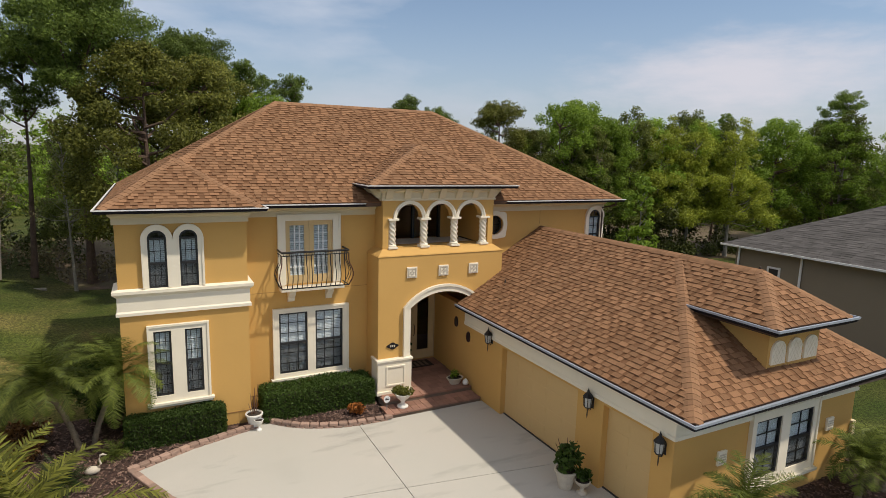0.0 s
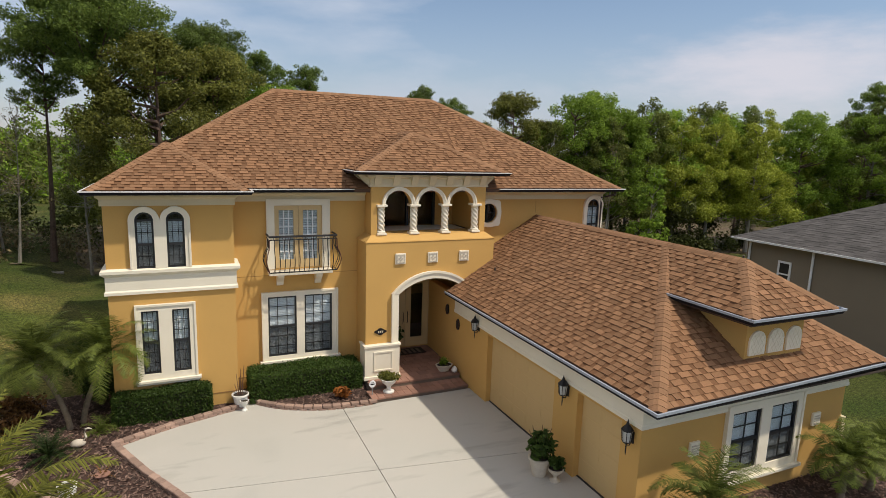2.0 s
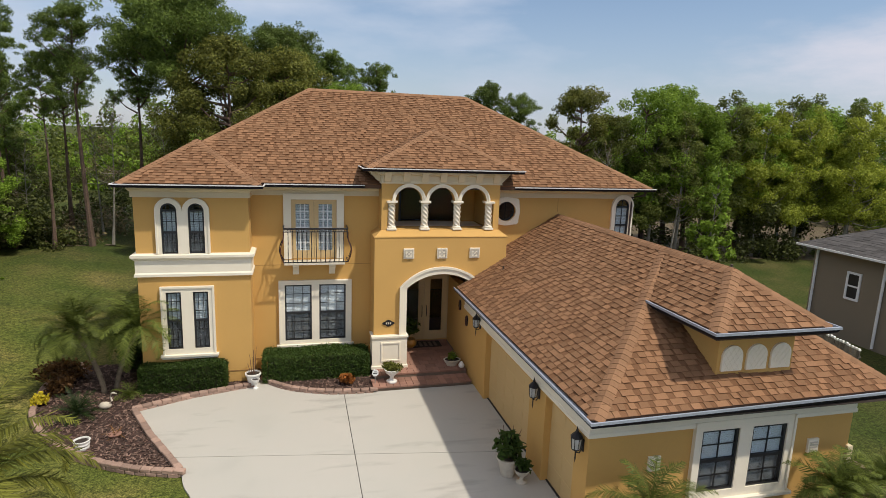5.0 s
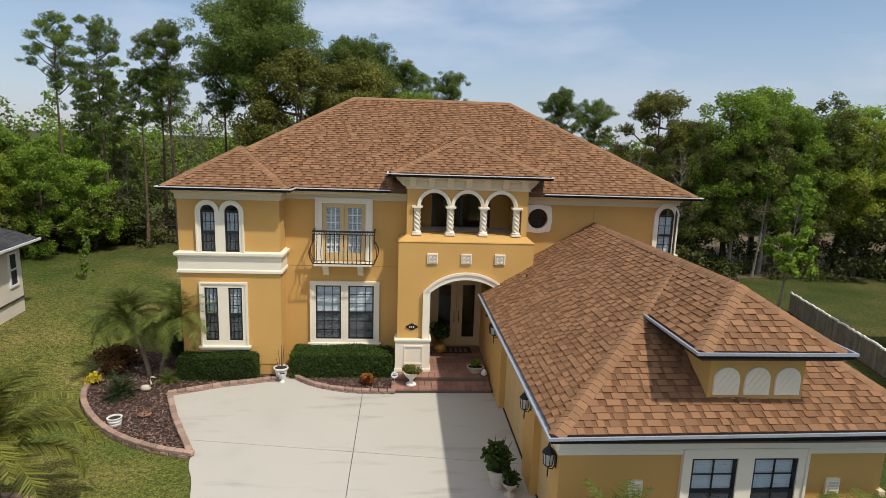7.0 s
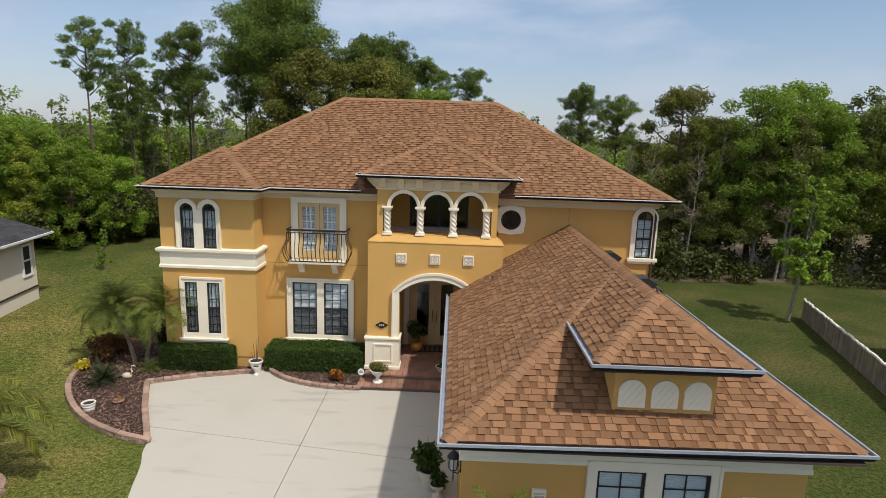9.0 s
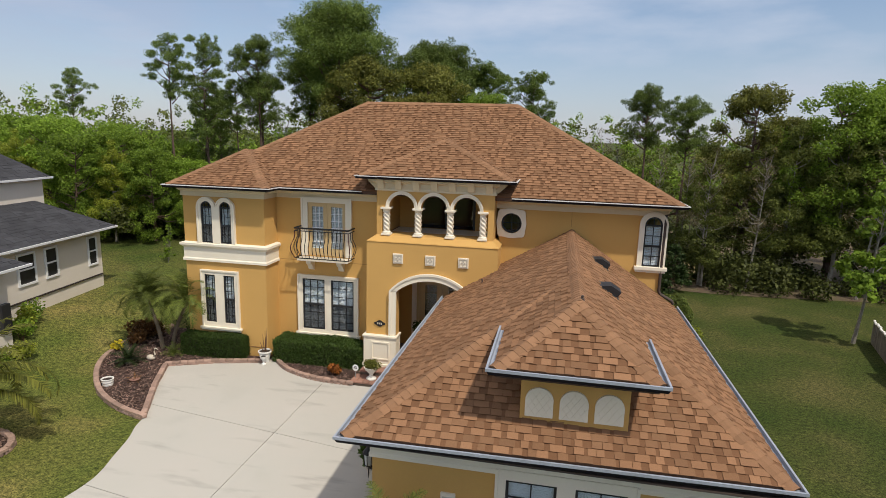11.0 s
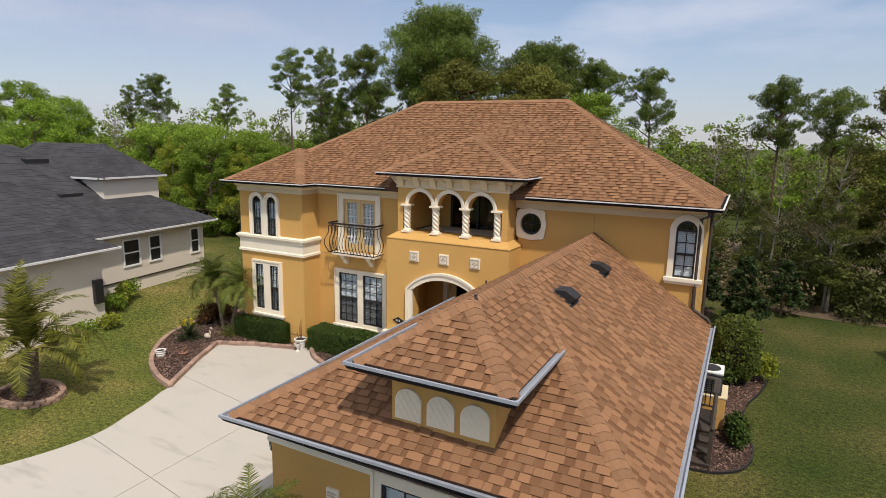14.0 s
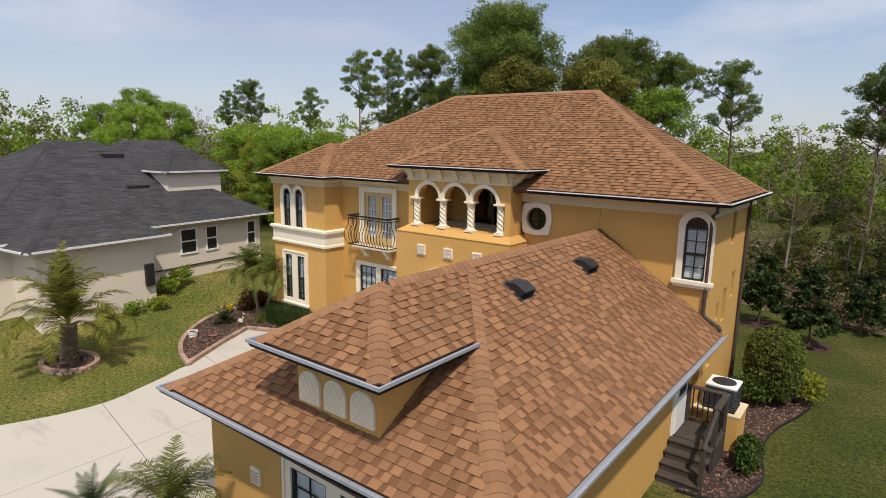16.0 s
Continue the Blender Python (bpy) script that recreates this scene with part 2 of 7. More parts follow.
STUCCO = mat("ochre_stucco", (0.57, 0.338, 0.102), 0.85, var=0.05, scale=0.7, fine=55, bump=0.25, dist=0.006)
TRIM = mat("cream_stucco_trim", (0.80, 0.735, 0.60), 0.75, var=0.04, scale=1.5, fine=60, bump=0.12, dist=0.004)
CREAM = mat("cream_paint", (0.66, 0.56, 0.38), 0.6, var=0.04, scale=1.2, fine=30, bump=0.05)
DOORTAN = mat("tan_garage_door_paint", (0.58, 0.40, 0.18), 0.6, var=0.03, scale=1.0, fine=30, bump=0.05)
DOORCREAM = mat("pale_door_paint", (0.58, 0.42, 0.21), 0.5, var=0.04, scale=2.0, fine=30, bump=0.04)
SHINGLE = mat("brown_shingle", (0.256, 0.136, 0.072), 0.92, var=0.2, scale=1.1, fine=80, bump=0.5, dist=0.006, island=0.22, spec=0.15, tint=(0.212, 0.116, 0.063))
SHINGLE_ONE = mat("brown_shingle_piece", (0.256, 0.136, 0.072), 0.92, var=0.2, scale=1.1, fine=80, bump=0.5, dist=0.006, objrand=0.22, spec=0.15, tint=(0.212, 0.116, 0.063))
CAP = mat("brown_ridge_shingle", (0.250, 0.136, 0.073), 0.9, var=0.14, scale=1.3, fine=90, bump=0.4, dist=0.005, island=0.12, spec=0.25)
FELT = mat("roof_underlay", (0.10, 0.055, 0.035), 0.95, var=0.1, scale=2, fine=60, bump=0.2)
GUTTER_DARK = mat("dark_bronze_metal", (0.012, 0.011, 0.016), 0.7, var=0.15, scale=2, fine=20, bump=0.03, spec=0.2)
GUTTER_PALE = mat("pale_aluminium", (0.33, 0.365, 0.43), 0.45, metal=0.2, var=0.14, scale=2.5, fine=25, bump=0.05)
GUTTER_WHITE = mat("weathered_white_aluminium", (0.66, 0.65, 0.64), 0.5, var=0.14, scale=2.5, fine=25, bump=0.05)
SHINGLE_DARK = mat("lower_band_shingle", (0.165, 0.085, 0.045), 0.95, var=0.2, scale=1.1, fine=80, bump=0.5, dist=0.006, spec=0.1)
SOFFIT = mat("brown_soffit", (0.060, 0.042, 0.034), 0.7, var=0.1, scale=2, fine=30, bump=0.05)
IRON = mat("black_wrought_iron", (0.016, 0.015, 0.016), 0.45, metal=0.3, var=0.2, scale=8, fine=60, bump=0.1)
RUST = mat("oxblood_iron", (0.075, 0.018, 0.014), 0.5, metal=0.2, var=0.2, scale=8, fine=60, bump=0.1)
DARKFRAME = mat("bronze_window_frame", (0.016, 0.017, 0.02), 0.45, var=0.1, scale=3, fine=40, bump=0.03)
BLIND = mat("white_blind_slat", (0.80, 0.80, 0.80), 0.6, var=0.06, scale=3, fine=20, bump=0.0)
# indoor dimness is put into this dark colour of floors and partitions
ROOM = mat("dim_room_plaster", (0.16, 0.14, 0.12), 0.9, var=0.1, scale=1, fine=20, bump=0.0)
GLASS = glass_mat("window_glass")
SCREEN = screen_mat("insect_screen", 0.32)
CONCRETE = mat("driveway_concrete", (0.465, 0.450, 0.405), 0.88, var=0.16, scale=0.55, fine=70, bump=0.2, dist=0.004, tint=(0.42, 0.40, 0.36))


def add_streaks(m, dark=0.72):
    """Tyre scuffs and damp stains: long thin patches that darken the colour."""
    n, l = m.node_tree.nodes, m.node_tree.links
    geo = n.new("ShaderNodeNewGeometry")
    mp = n.new("ShaderNodeMapping")
    mp.inputs["Scale"].default_value = (0.55, 2.4, 1.0)
    mp.inputs["Rotation"].default_value = (0, 0, 0.35)
    q = n.new("ShaderNodeTexNoise")
    q.inputs["Scale"].default_value, q.inputs["Detail"].default_value, q.inputs["Roughness"].default_value = 0.8, 7.0, 0.62
    r = n.new("ShaderNodeMapRange")
    r.inputs["From Min"].default_value, r.inputs["From Max"].default_value = 0.56, 0.74
    r.inputs["To Min"].default_value, r.inputs["To Max"].default_value = 1.0, dark
    s = n.new("ShaderNodeVectorMath")
    s.operation = "SCALE"
    b = n["Principled BSDF"]
    src = b.inputs["Base Color"].links[0].from_socket
    l.new(geo.outputs["Position"], mp.inputs["Vector"])
    l.new(mp.outputs["Vector"], q.inputs["Vector"])
    l.new(q.outputs["Fac"], r.inputs["Value"])
    l.new(src, s.inputs[0])
    l.new(r.outputs["Result"], s.inputs["Scale"])
    l.new(s.outputs["Vector"], b.inputs["Base Color"])


add_streaks(CONCRETE)
JOINT = mat("weathered_joint", (0.30, 0.165, 0.055), 0.9, var=0.15, scale=3, fine=50, bump=0.2)
BRICKRED = mat("red_brick_paver", (0.27, 0.145, 0.105), 0.85, var=0.16, scale=2.5, fine=50, bump=0.3, objrand=0.18)
BRICKISLE = mat("red_brick_tread", (0.31, 0.14, 0.10), 0.85, var=0.16, scale=2.5, fine=50, bump=0.3, island=0.2)
EDGER = mat("tumbled_edging_block", (0.32, 0.215, 0.168), 0.9, var=0.2, scale=3.0, fine=45, bump=0.4, objrand=0.22)
MORTAR = mat("sandy_joint", (0.16, 0.12, 0.09), 0.95, var=0.15, scale=3, fine=60, bump=0.3)
MULCH = mat("mulch_bed", (0.060, 0.031, 0.023), 0.95, var=0.45, scale=9, fine=55, bump=0.9, dist=0.03)
CHIP = mat("bark_chip", (0.135, 0.085, 0.066), 0.9, var=0.25, scale=9, fine=60, bump=0.2, island=0.8)
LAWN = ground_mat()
BARK = mat("pine_bark", (0.115, 0.075, 0.055), 0.95, var=0.35, scale=4, fine=22, bump=0.8, dist=0.03)
BARKPALE = mat("pale_bark", (0.24, 0.22, 0.185), 0.95, var=0.3, scale=4, fine=22, bump=0.6, dist=0.02)
PALMTRUNK = mat("palm_trunk_bark", (0.17, 0.135, 0.095), 0.95, var=0.3, scale=6, fine=30, bump=0.8, dist=0.02)
LEAF_PINE = leaf_mat("pine_needles", (0.135, 0.200, 0.050), 0.45, thin=0.45)
LEAF_OAK = leaf_mat("dark_oak_leaves", (0.150, 0.170, 0.042), 0.5, thin=0.45)
LEAF_GREEN = leaf_mat("spring_leaves", (0.195, 0.310, 0.045), 0.45, thin=0.45)
LEAF_LIME = leaf_mat("lime_leaves", (0.29, 0.35, 0.052), 0.4, thin=0.45)
LEAF_DULL = leaf_mat("olive_leaves", (0.125, 0.158, 0.040), 0.45, thin=0.45)
# darker leaf colour that carries the shade under the trees
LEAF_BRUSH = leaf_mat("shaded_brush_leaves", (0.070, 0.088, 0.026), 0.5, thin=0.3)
LEAF_BROWN = leaf_mat("brown_twigs", (0.15, 0.13, 0.075), 0.4)
LEAF_CLIP = leaf_mat("clipped_bush_leaves", (0.085, 0.120, 0.028), 0.5, thin=0.35)
LEAF_HEDGE = leaf_mat("hedge_leaves", (0.050, 0.088, 0.020), 0.35)
LEAF_PALM = leaf_mat("palm_fronds", (0.125, 0.165, 0.040), 0.45, thin=0.4)
LEAF_DATE = leaf_mat("date_palm_fronds", (0.19, 0.215, 0.048), 0.6, thin=0.45)
LEAF_SAGO = leaf_mat("cycad_fronds", (0.028, 0.050, 0.016), 0.4)
LEAF_RED = leaf_mat("copper_leaves", (0.135, 0.075, 0.032), 0.6)
LEAF_YELLOW = leaf_mat("yellow_leaves", (0.42, 0.36, 0.03), 0.3)
LEAF_CROTON = leaf_mat("orange_red_leaves", (0.30, 0.12, 0.035), 0.6)
TWIG = mat("brown_cane", (0.12, 0.06, 0.035), 0.8, var=0.2, scale=5, fine=40, bump=0.2)
WHITEPOT = mat("white_ceramic", (0.74, 0.73, 0.69), 0.45, var=0.06, scale=5, fine=40, bump=0.05)
STONEPOT = mat("cast_stone", (0.55, 0.49, 0.40), 0.9, var=0.15, scale=5, fine=50, bump=0.25)
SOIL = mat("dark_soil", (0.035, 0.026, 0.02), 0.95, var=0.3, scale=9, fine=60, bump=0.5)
TERRA = mat("yellow_glazed_pot", (0.48, 0.25, 0.05), 0.4, var=0.12, scale=5, fine=30, bump=0.05)
TAUPE = mat("taupe_stucco", (0.68, 0.62, 0.54), 0.88, var=0.04, scale=0.8, fine=50, bump=0.2, dist=0.005)
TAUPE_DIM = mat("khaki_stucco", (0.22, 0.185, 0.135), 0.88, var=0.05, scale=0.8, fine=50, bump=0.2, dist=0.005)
CHARCOAL = mat("charcoal_shingle", (0.047, 0.048, 0.054), 0.9, var=0.25, scale=1.4, fine=70, bump=0.4, island=0.16, spec=0.25)
GREYSH = mat("grey_shingle", (0.082, 0.077, 0.075), 0.9, var=0.25, scale=1.4, fine=70, bump=0.4, island=0.2, spec=0.25)
WHITEPAINT = mat("white_paint", (0.78, 0.79, 0.80), 0.5, var=0.04, scale=2, fine=30, bump=0.03)
PLASTIC_BLACK = mat("black_plastic", (0.017, 0.017, 0.019), 0.5, var=0.15, scale=5, fine=40, bump=0.05)
DECK = mat("weathered_dark_deck", (0.052, 0.042, 0.037), 0.8, var=0.25, scale=4, fine=35, bump=0.3)
ACMETAL = mat("grey_unit_metal", (0.30, 0.31, 0.31), 0.5, metal=0.2, var=0.08, scale=4, fine=30, bump=0.05)
WOODFENCE = mat("weathered_fence_board", (0.21, 0.185, 0.15), 0.9, var=0.35, scale=3, fine=30, bump=0.4, objrand=0.2)
LAMPGLASS = mat("frosted_lantern_glass", (0.45, 0.46, 0.45), 0.25, var=0.05, scale=5, fine=30, bump=0.0)
TILECREAM = mat("cream_tile", (0.74, 0.67, 0.52), 0.7, var=0.05, scale=3, fine=50, bump=0.1, objrand=0.06)
LITTER = mat("leaf_litter", (0.125, 0.085, 0.055), 0.95, var=0.45, scale=1.2, fine=25, bump=0.8, dist=0.05, tint=(0.09, 0.075, 0.035))


# ---- mesh helpers ----
def part(name, bm, material, parent=None, label="", smooth=False):
    """One mesh object from a bmesh, under a thing or a part."""
    me = bpy.data.meshes.new(name)
    bmesh.ops.remove_doubles(bm, verts=bm.verts, dist=0.0004)
    bm.to_mesh(me)
    bm.free()
    me.materials.append(material)
    if smooth:
        me.shade_smooth()
    ob = new(name, me)
    if parent is not None:
        ob.parent = parent
    return tagged(ob, label)


def raw(name, verts, faces, material, parent=None, label=""):
    me = bpy.data.meshes.new(name)
    me.from_pydata(verts, [], faces)
    me.materials.append(material)
    ob = new(name, me)
    if parent is not None:
        ob.parent = parent
    return tagged(ob, label)


def thing(name, label, category, group="", kind="", at=(0, 0, 0)):
    ob = new(name)
    ob.location = at
    ob.empty_display_size = 0.2
    return tagged(ob, label, category, group, kind)


def box(bm, x0, x1, y0, y1, z0, z1, bevel=0.0):
    vs = [bm.verts.new((x, y, z)) for x in (x0, x1) for y in (y0, y1) for z in (z0, z1)]
    fs = [(0, 1, 3, 2), (4, 6, 7, 5), (0, 4, 5, 1), (2, 3, 7, 6), (0, 2, 6, 4), (1, 5, 7, 3)]
    fs = [bm.faces.new([vs[i] for i in f]) for f in fs]
    if bevel:
        es = list({e for f in fs for e in f.edges})
        bmesh.ops.bevel(bm, geom=es, offset=bevel, segments=2, affect="EDGES", profile=0.6)
    return vs


def boxes(*specs, bevel=0.0):
    bm = bmesh.new()
    for s in specs:
        box(bm, *s, bevel=bevel)
    return bm


def prism(bm, pts, lift):
    """A closed prism: a ring of 3D points and its copy moved by lift."""
    lift = Vector(lift)
    a = [bm.verts.new(p) for p in pts]
    b = [bm.verts.new(Vector(p) + lift) for p in pts]
    n = len(pts)
    bm.faces.new(a[::-1])
    bm.faces.new(b)
    for i in range(n):
        bm.faces.new((a[i], a[(i + 1) % n], b[(i + 1) % n], b[i]))


def tube(bm, pts, r, n=6, cap=True):
    """A round bar along points; r is one radius or one for each point."""
    pts = [Vector(p) for p in pts]
    rs = r if isinstance(r, (list, tuple)) else [r] * len(pts)
    rings = []
    for i, p in enumerate(pts):
        d = (pts[min(i + 1, len(pts) - 1)] - pts[max(i - 1, 0)]).normalized()
        u = d.cross(Vector((0, 0, 1)) if abs(d.z) < 0.9 else Vector((1, 0, 0))).normalized()
        v = d.cross(u)
        rings.append([bm.verts.new(p + (u * math.cos(2 * math.pi * k / n) + v * math.sin(2 * math.pi * k / n)) * rs[i]) for k in range(n)])
    for a, b in zip(rings, rings[1:]):
        for k in range(n):
            bm.faces.new((a[k], a[(k + 1) % n], b[(k + 1) % n], b[k]))
    if cap:
        bm.faces.new(rings[0][::-1])
        bm.faces.new(rings[-1])


def lathe(bm, prof, n=20, at=(0, 0, 0), squash=1.0):
    """A turned shape from (radius, height) pairs."""
    rings = [[bm.verts.new((at[0] + r * math.cos(2 * math.pi * k / n), at[1] + squash * r * math.sin(2 * math.pi * k / n), at[2] + z)) for k in range(n)] for r, z in prof]
    for a, b in zip(rings, rings[1:]):
        for k in range(n):
            bm.faces.new((a[k], a[(k + 1) % n], b[(k + 1) % n], b[k]))
    bm.faces.new(rings[0][::-1])
    bm.faces.new(rings[-1])


def sweep(bm, line, prof, closed=False):
    """A moulding: profile points (out, z) carried along a plan line with mitred corners; out is to the right of the way."""
    P = [Vector((*p[:2], 0)) for p in line]
    n = len(P)
    rings = []
    for i in range(n):
        a = P[i] - P[i - 1] if (i or closed) else P[1] - P[0]
        b = P[(i + 1) % n] - P[i] if (i < n - 1 or closed) else P[i] - P[i - 1]
        a, b = a.normalized(), b.normalized()
        na, nb = Vector((a.y, -a.x, 0)), Vector((b.y, -b.x, 0))
        m = na + nb
        m = m / max(m.length_squared, 0.3) * 2 if m.length > 1e-6 else na
        rings.append([bm.verts.new(P[i] + m * o + Vector((0, 0, z))) for o, z in prof])
    k = len(prof)
    for i in range(n if closed else n - 1):
        a, b = rings[i], rings[(i + 1) % n]
        for j in range(k):
            bm.faces.new((a[j], b[j], b[(j + 1) % k], a[(j + 1) % k]))
    if not closed:
        bm.faces.new(rings[0])
        bm.faces.new(rings[-1][::-1])


def rect(x0, x1, z0, z1):
    return [(x0, z0), (x1, z0), (x1, z1), (x0, z1)]


def arch_ring(cx, half, spring, rise, n=16):
    """Points of an arch's curve from its left to its right foot."""
    return [(cx - half * math.cos(math.pi * i / n), spring + rise * math.sin(math.pi * i / n)) for i in range(n + 1)]


def segment_ring(cx, half, spring, rise, n=16):
    """A flat (segmental) arch from its left to its right foot."""
    r = (half * half + rise * rise) / (2 * rise)
    a = math.asin(half / r)
    return [(cx + r * math.sin(-a + 2 * a * i / n), spring + rise - r + r * math.cos(-a + 2 * a * i / n)) for i in range(n + 1)]


def band(bm, outer, inner, y, depth):
    """A flat frame between two curves of equal length in the x-z plane, from y - depth to y."""
    n = len(outer)
    q = [[bm.verts.new((x, yy, z)) for x, z in c] for c in (outer, inner) for yy in (y - depth, y)]
    of, ob, jf, jb = q
    for i in range(n - 1):
        bm.faces.new((of[i], jf[i], jf[i + 1], of[i + 1]))
        bm.faces.new((of[i], of[i + 1], ob[i + 1], ob[i]))
        bm.faces.new((jf[i], jb[i], jb[i + 1], jf[i + 1]))
        bm.faces.new((ob[i], ob[i + 1], jb[i + 1], jb[i]))
    for i in (0, n - 1):
        bm.faces.new((of[i], ob[i], jb[i], jf[i]))


def over_arch(bm, curve, top, y0, y1):
    """Wall between an arch's curve and a level line above it."""
    for (xa, za), (xb, zb) in zip(curve, curve[1:]):
        prism(bm, [(xa, y0, za), (xb, y0, zb), (xb, y0, top), (xa, y0, top)], (0, y1 - y0, 0))


# ---- ground ----
def rise(x, y):
    """The lawn climbs a little towards the house next door."""
    k = min(max((-3.0 - x) / 3.5, 0.0), 1.0)
    return 0.75 * k * k * (3 - 2 * k)


def build_ground():
    n = 90
    xs = [-3000, -400, -120] + [-60 + 120 * i / n for i in range(n + 1)] + [120, 400, 3000]
    ys = [-3000, -400, -120] + [-40 + 120 * i / n for i in range(n + 1)] + [140, 400, 3000]
    verts = [(x, y, rise(x, y)) for y in ys for x in xs]
    w = len(xs)
    faces = [(j * w + i, j * w + i + 1, (j + 1) * w + i + 1, (j + 1) * w + i) for j in range(len(ys) - 1) for i in range(w - 1)]
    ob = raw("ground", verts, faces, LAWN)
    ob.data.shade_smooth()
    return tagged(ob, "mown green lawn with drier yellowish patches", "lawn", kind="structure")


build_ground()

# ---- the ochre house ----
HOUSE = thing("house", "two-storey ochre stucco house with brown shingle hip roof", "house")
XL, XR, YB = -0.29, 15.15, 26.2
XM, YE = 13.2, 21.1  # the east wing is shallower than the rest
YF, YBAY, XBAY = 17.17, 16.32, 2.64
ZE = 5.88
ZSOF = 5.78


def panel(bm, x0, x1, z0, z1, y0, y1, holes=()):
    """A wall in the x-z plane with square holes left open."""
    xs = sorted({x0, x1, *[h[0] for h in holes], *[h[1] for h in holes]})
    zs = sorted({z0, z1, *[h[2] for h in holes], *[h[3] for h in holes]})
    for xa, xb in zip(xs, xs[1:]):
        run = None
        for za, zb in [*zip(zs, zs[1:]), (None, None)]:
            solid = za is not None and not any(h[0] < (xa + xb) / 2 < h[1] and h[2] < (za + zb) / 2 < h[3] for h in holes)
            if solid:
                run = (run[0] if run else za, zb)
            elif run:
                box(bm, xa, xb, y0, y1, *run)
                run = None


T = 0.22
# bay front: two arched openings above, two square ones below
bm = bmesh.new()
BAY_UP = [(0.38, 0.79), (1.07, 1.48)]
BAY_LOW = [(0.40, 0.79), (1.10, 1.50)]
panel(bm, XL, XBAY, 0, ZSOF, YBAY, YBAY + T, [(a, b, 3.92, 5.34) for a, b in BAY_UP] + [(a, b, 1.18, 2.84) for a, b in BAY_LOW])
for a, b in BAY_UP:
    over_arch(bm, arch_ring((a + b) / 2, (b - a) / 2, 5.12, 0.205), 5.34, YBAY, YBAY + T)
part("wall_bay", bm, STUCCO, HOUSE, "ochre stucco bay front")
part("wall_bay_side", boxes((XBAY - T, XBAY, YBAY + T, YF + T, 0, ZSOF)), STUCCO, HOUSE)
# main front
bm = bmesh.new()
LOW = [(3.66, 4.46), (4.69, 5.50)]
panel(bm, XBAY, 6.17, 0, ZSOF, YF, YF + T, [(a - 0.1, b - 0.1, 0.96, 2.74) for a, b in LOW] + [(3.78, 5.12, 3.55, 5.36)])
box(bm, 6.17, 6.44, YF, YF + T, 4.40, ZSOF)
part("wall_front_west", bm, STUCCO, HOUSE)
bm = bmesh.new()
RW = (14.55, 15.06, 3.95, 5.46)
panel(bm, 10.2, XR, 0, ZSOF, YF, YF + T, [(10.26, 10.90, 4.71, 5.35), RW])
ring = [(10.58 + 0.32 * math.cos(a), 5.03 + 0.32 * math.sin(a)) for a in np.linspace(math.pi, 0, 17)]
over_arch(bm, ring, 5.35, YF, YF + T)
low = [(x, 10.06 - z) for x, z in ring]
for (xa, za), (xb, zb) in zip(low, low[1:]):
    prism(bm, [(xa, YF, 4.71), (xb, YF, 4.71), (xb, YF, zb), (xa, YF, za)], (0, T, 0))
over_arch(bm, arch_ring(14.805, 0.255, 5.2, 0.26), 5.46, YF, YF + T)
part("wall_front_east", bm, STUCCO, HOUSE)


def side_panel(bm, x0, x1, y0, y1, z0, z1, holes=()):
    """A wall in the y-z plane with square holes."""
    tmp = bmesh.new()
    panel(tmp, y0, y1, z0, z1, x0, x1, holes)
    for v in tmp.verts:
        v.co = Vector((v.co.y, v.co.x, v.co.z))
    bmesh.ops.reverse_faces(tmp, faces=tmp.faces)
    me = bpy.data.meshes.new("tmp")
    tmp.to_mesh(me)
    tmp.free()
    bm.from_mesh(me)
    bpy.data.meshes.remove(me)


SIDE_WIN = [(19.2, 19.6, 4.6, 5.5), (19.8, 20.2, 3.05, 3.75), (18.95, 19.35, 2.55, 3.45), (18.25, 18.6, 2.75, 3.2), (17.85, 18.25, 1.6, 2.2)]
bm = bmesh.new()
side_panel(bm, XR - T, XR, YF + T, YE, 0, ZSOF, SIDE_WIN)
part("wall_east", bm, STUCCO, HOUSE)
part("wall_wing_back", boxes((XM, XR - T, YE - T, YE, 0, ZSOF)), STUCCO, HOUSE)
part("wall_east_rear", boxes((XM - T, XM, YE - T, YB, 0, ZSOF)), STUCCO, HOUSE)
part("wall_west", boxes((XL, XL + T, YBAY + T, YB, 0, ZSOF)), STUCCO, HOUSE)
part("wall_back", boxes((XL, XM, YB, YB + T, 0, ZSOF)), STUCCO, HOUSE)
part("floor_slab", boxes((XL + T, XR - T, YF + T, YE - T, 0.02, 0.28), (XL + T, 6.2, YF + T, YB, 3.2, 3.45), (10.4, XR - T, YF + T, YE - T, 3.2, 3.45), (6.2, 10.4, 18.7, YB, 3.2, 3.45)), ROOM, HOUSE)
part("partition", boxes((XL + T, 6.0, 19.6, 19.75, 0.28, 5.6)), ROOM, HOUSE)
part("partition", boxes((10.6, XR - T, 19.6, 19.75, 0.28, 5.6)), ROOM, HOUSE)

# porch tower: broad lower storey, sloped shoulder, open loggia above
PX0, PX1, PY = 6.17, 10.30, 16.20
LX0, LX1, LY = 6.40, 10.10, 16.50
PC = 8.26
bm = bmesh.new()
SEG = segment_ring(PC, 1.10, 2.80, 0.42)
panel(bm, PX0, PX1, 0, 4.38, PY, PY + 0.35, [(PC - 1.10, PC + 1.10, 0, 3.22)])
over_arch(bm, SEG, 3.22, PY, PY + 0.35)
part("porch_wall", bm, STUCCO, HOUSE, "ochre stucco porch front with flat arch")
part("porch_side", boxes((PX0, PX0 + 0.25, PY + 0.35, YF + 1.2, 0, 4.38)), STUCCO, HOUSE)
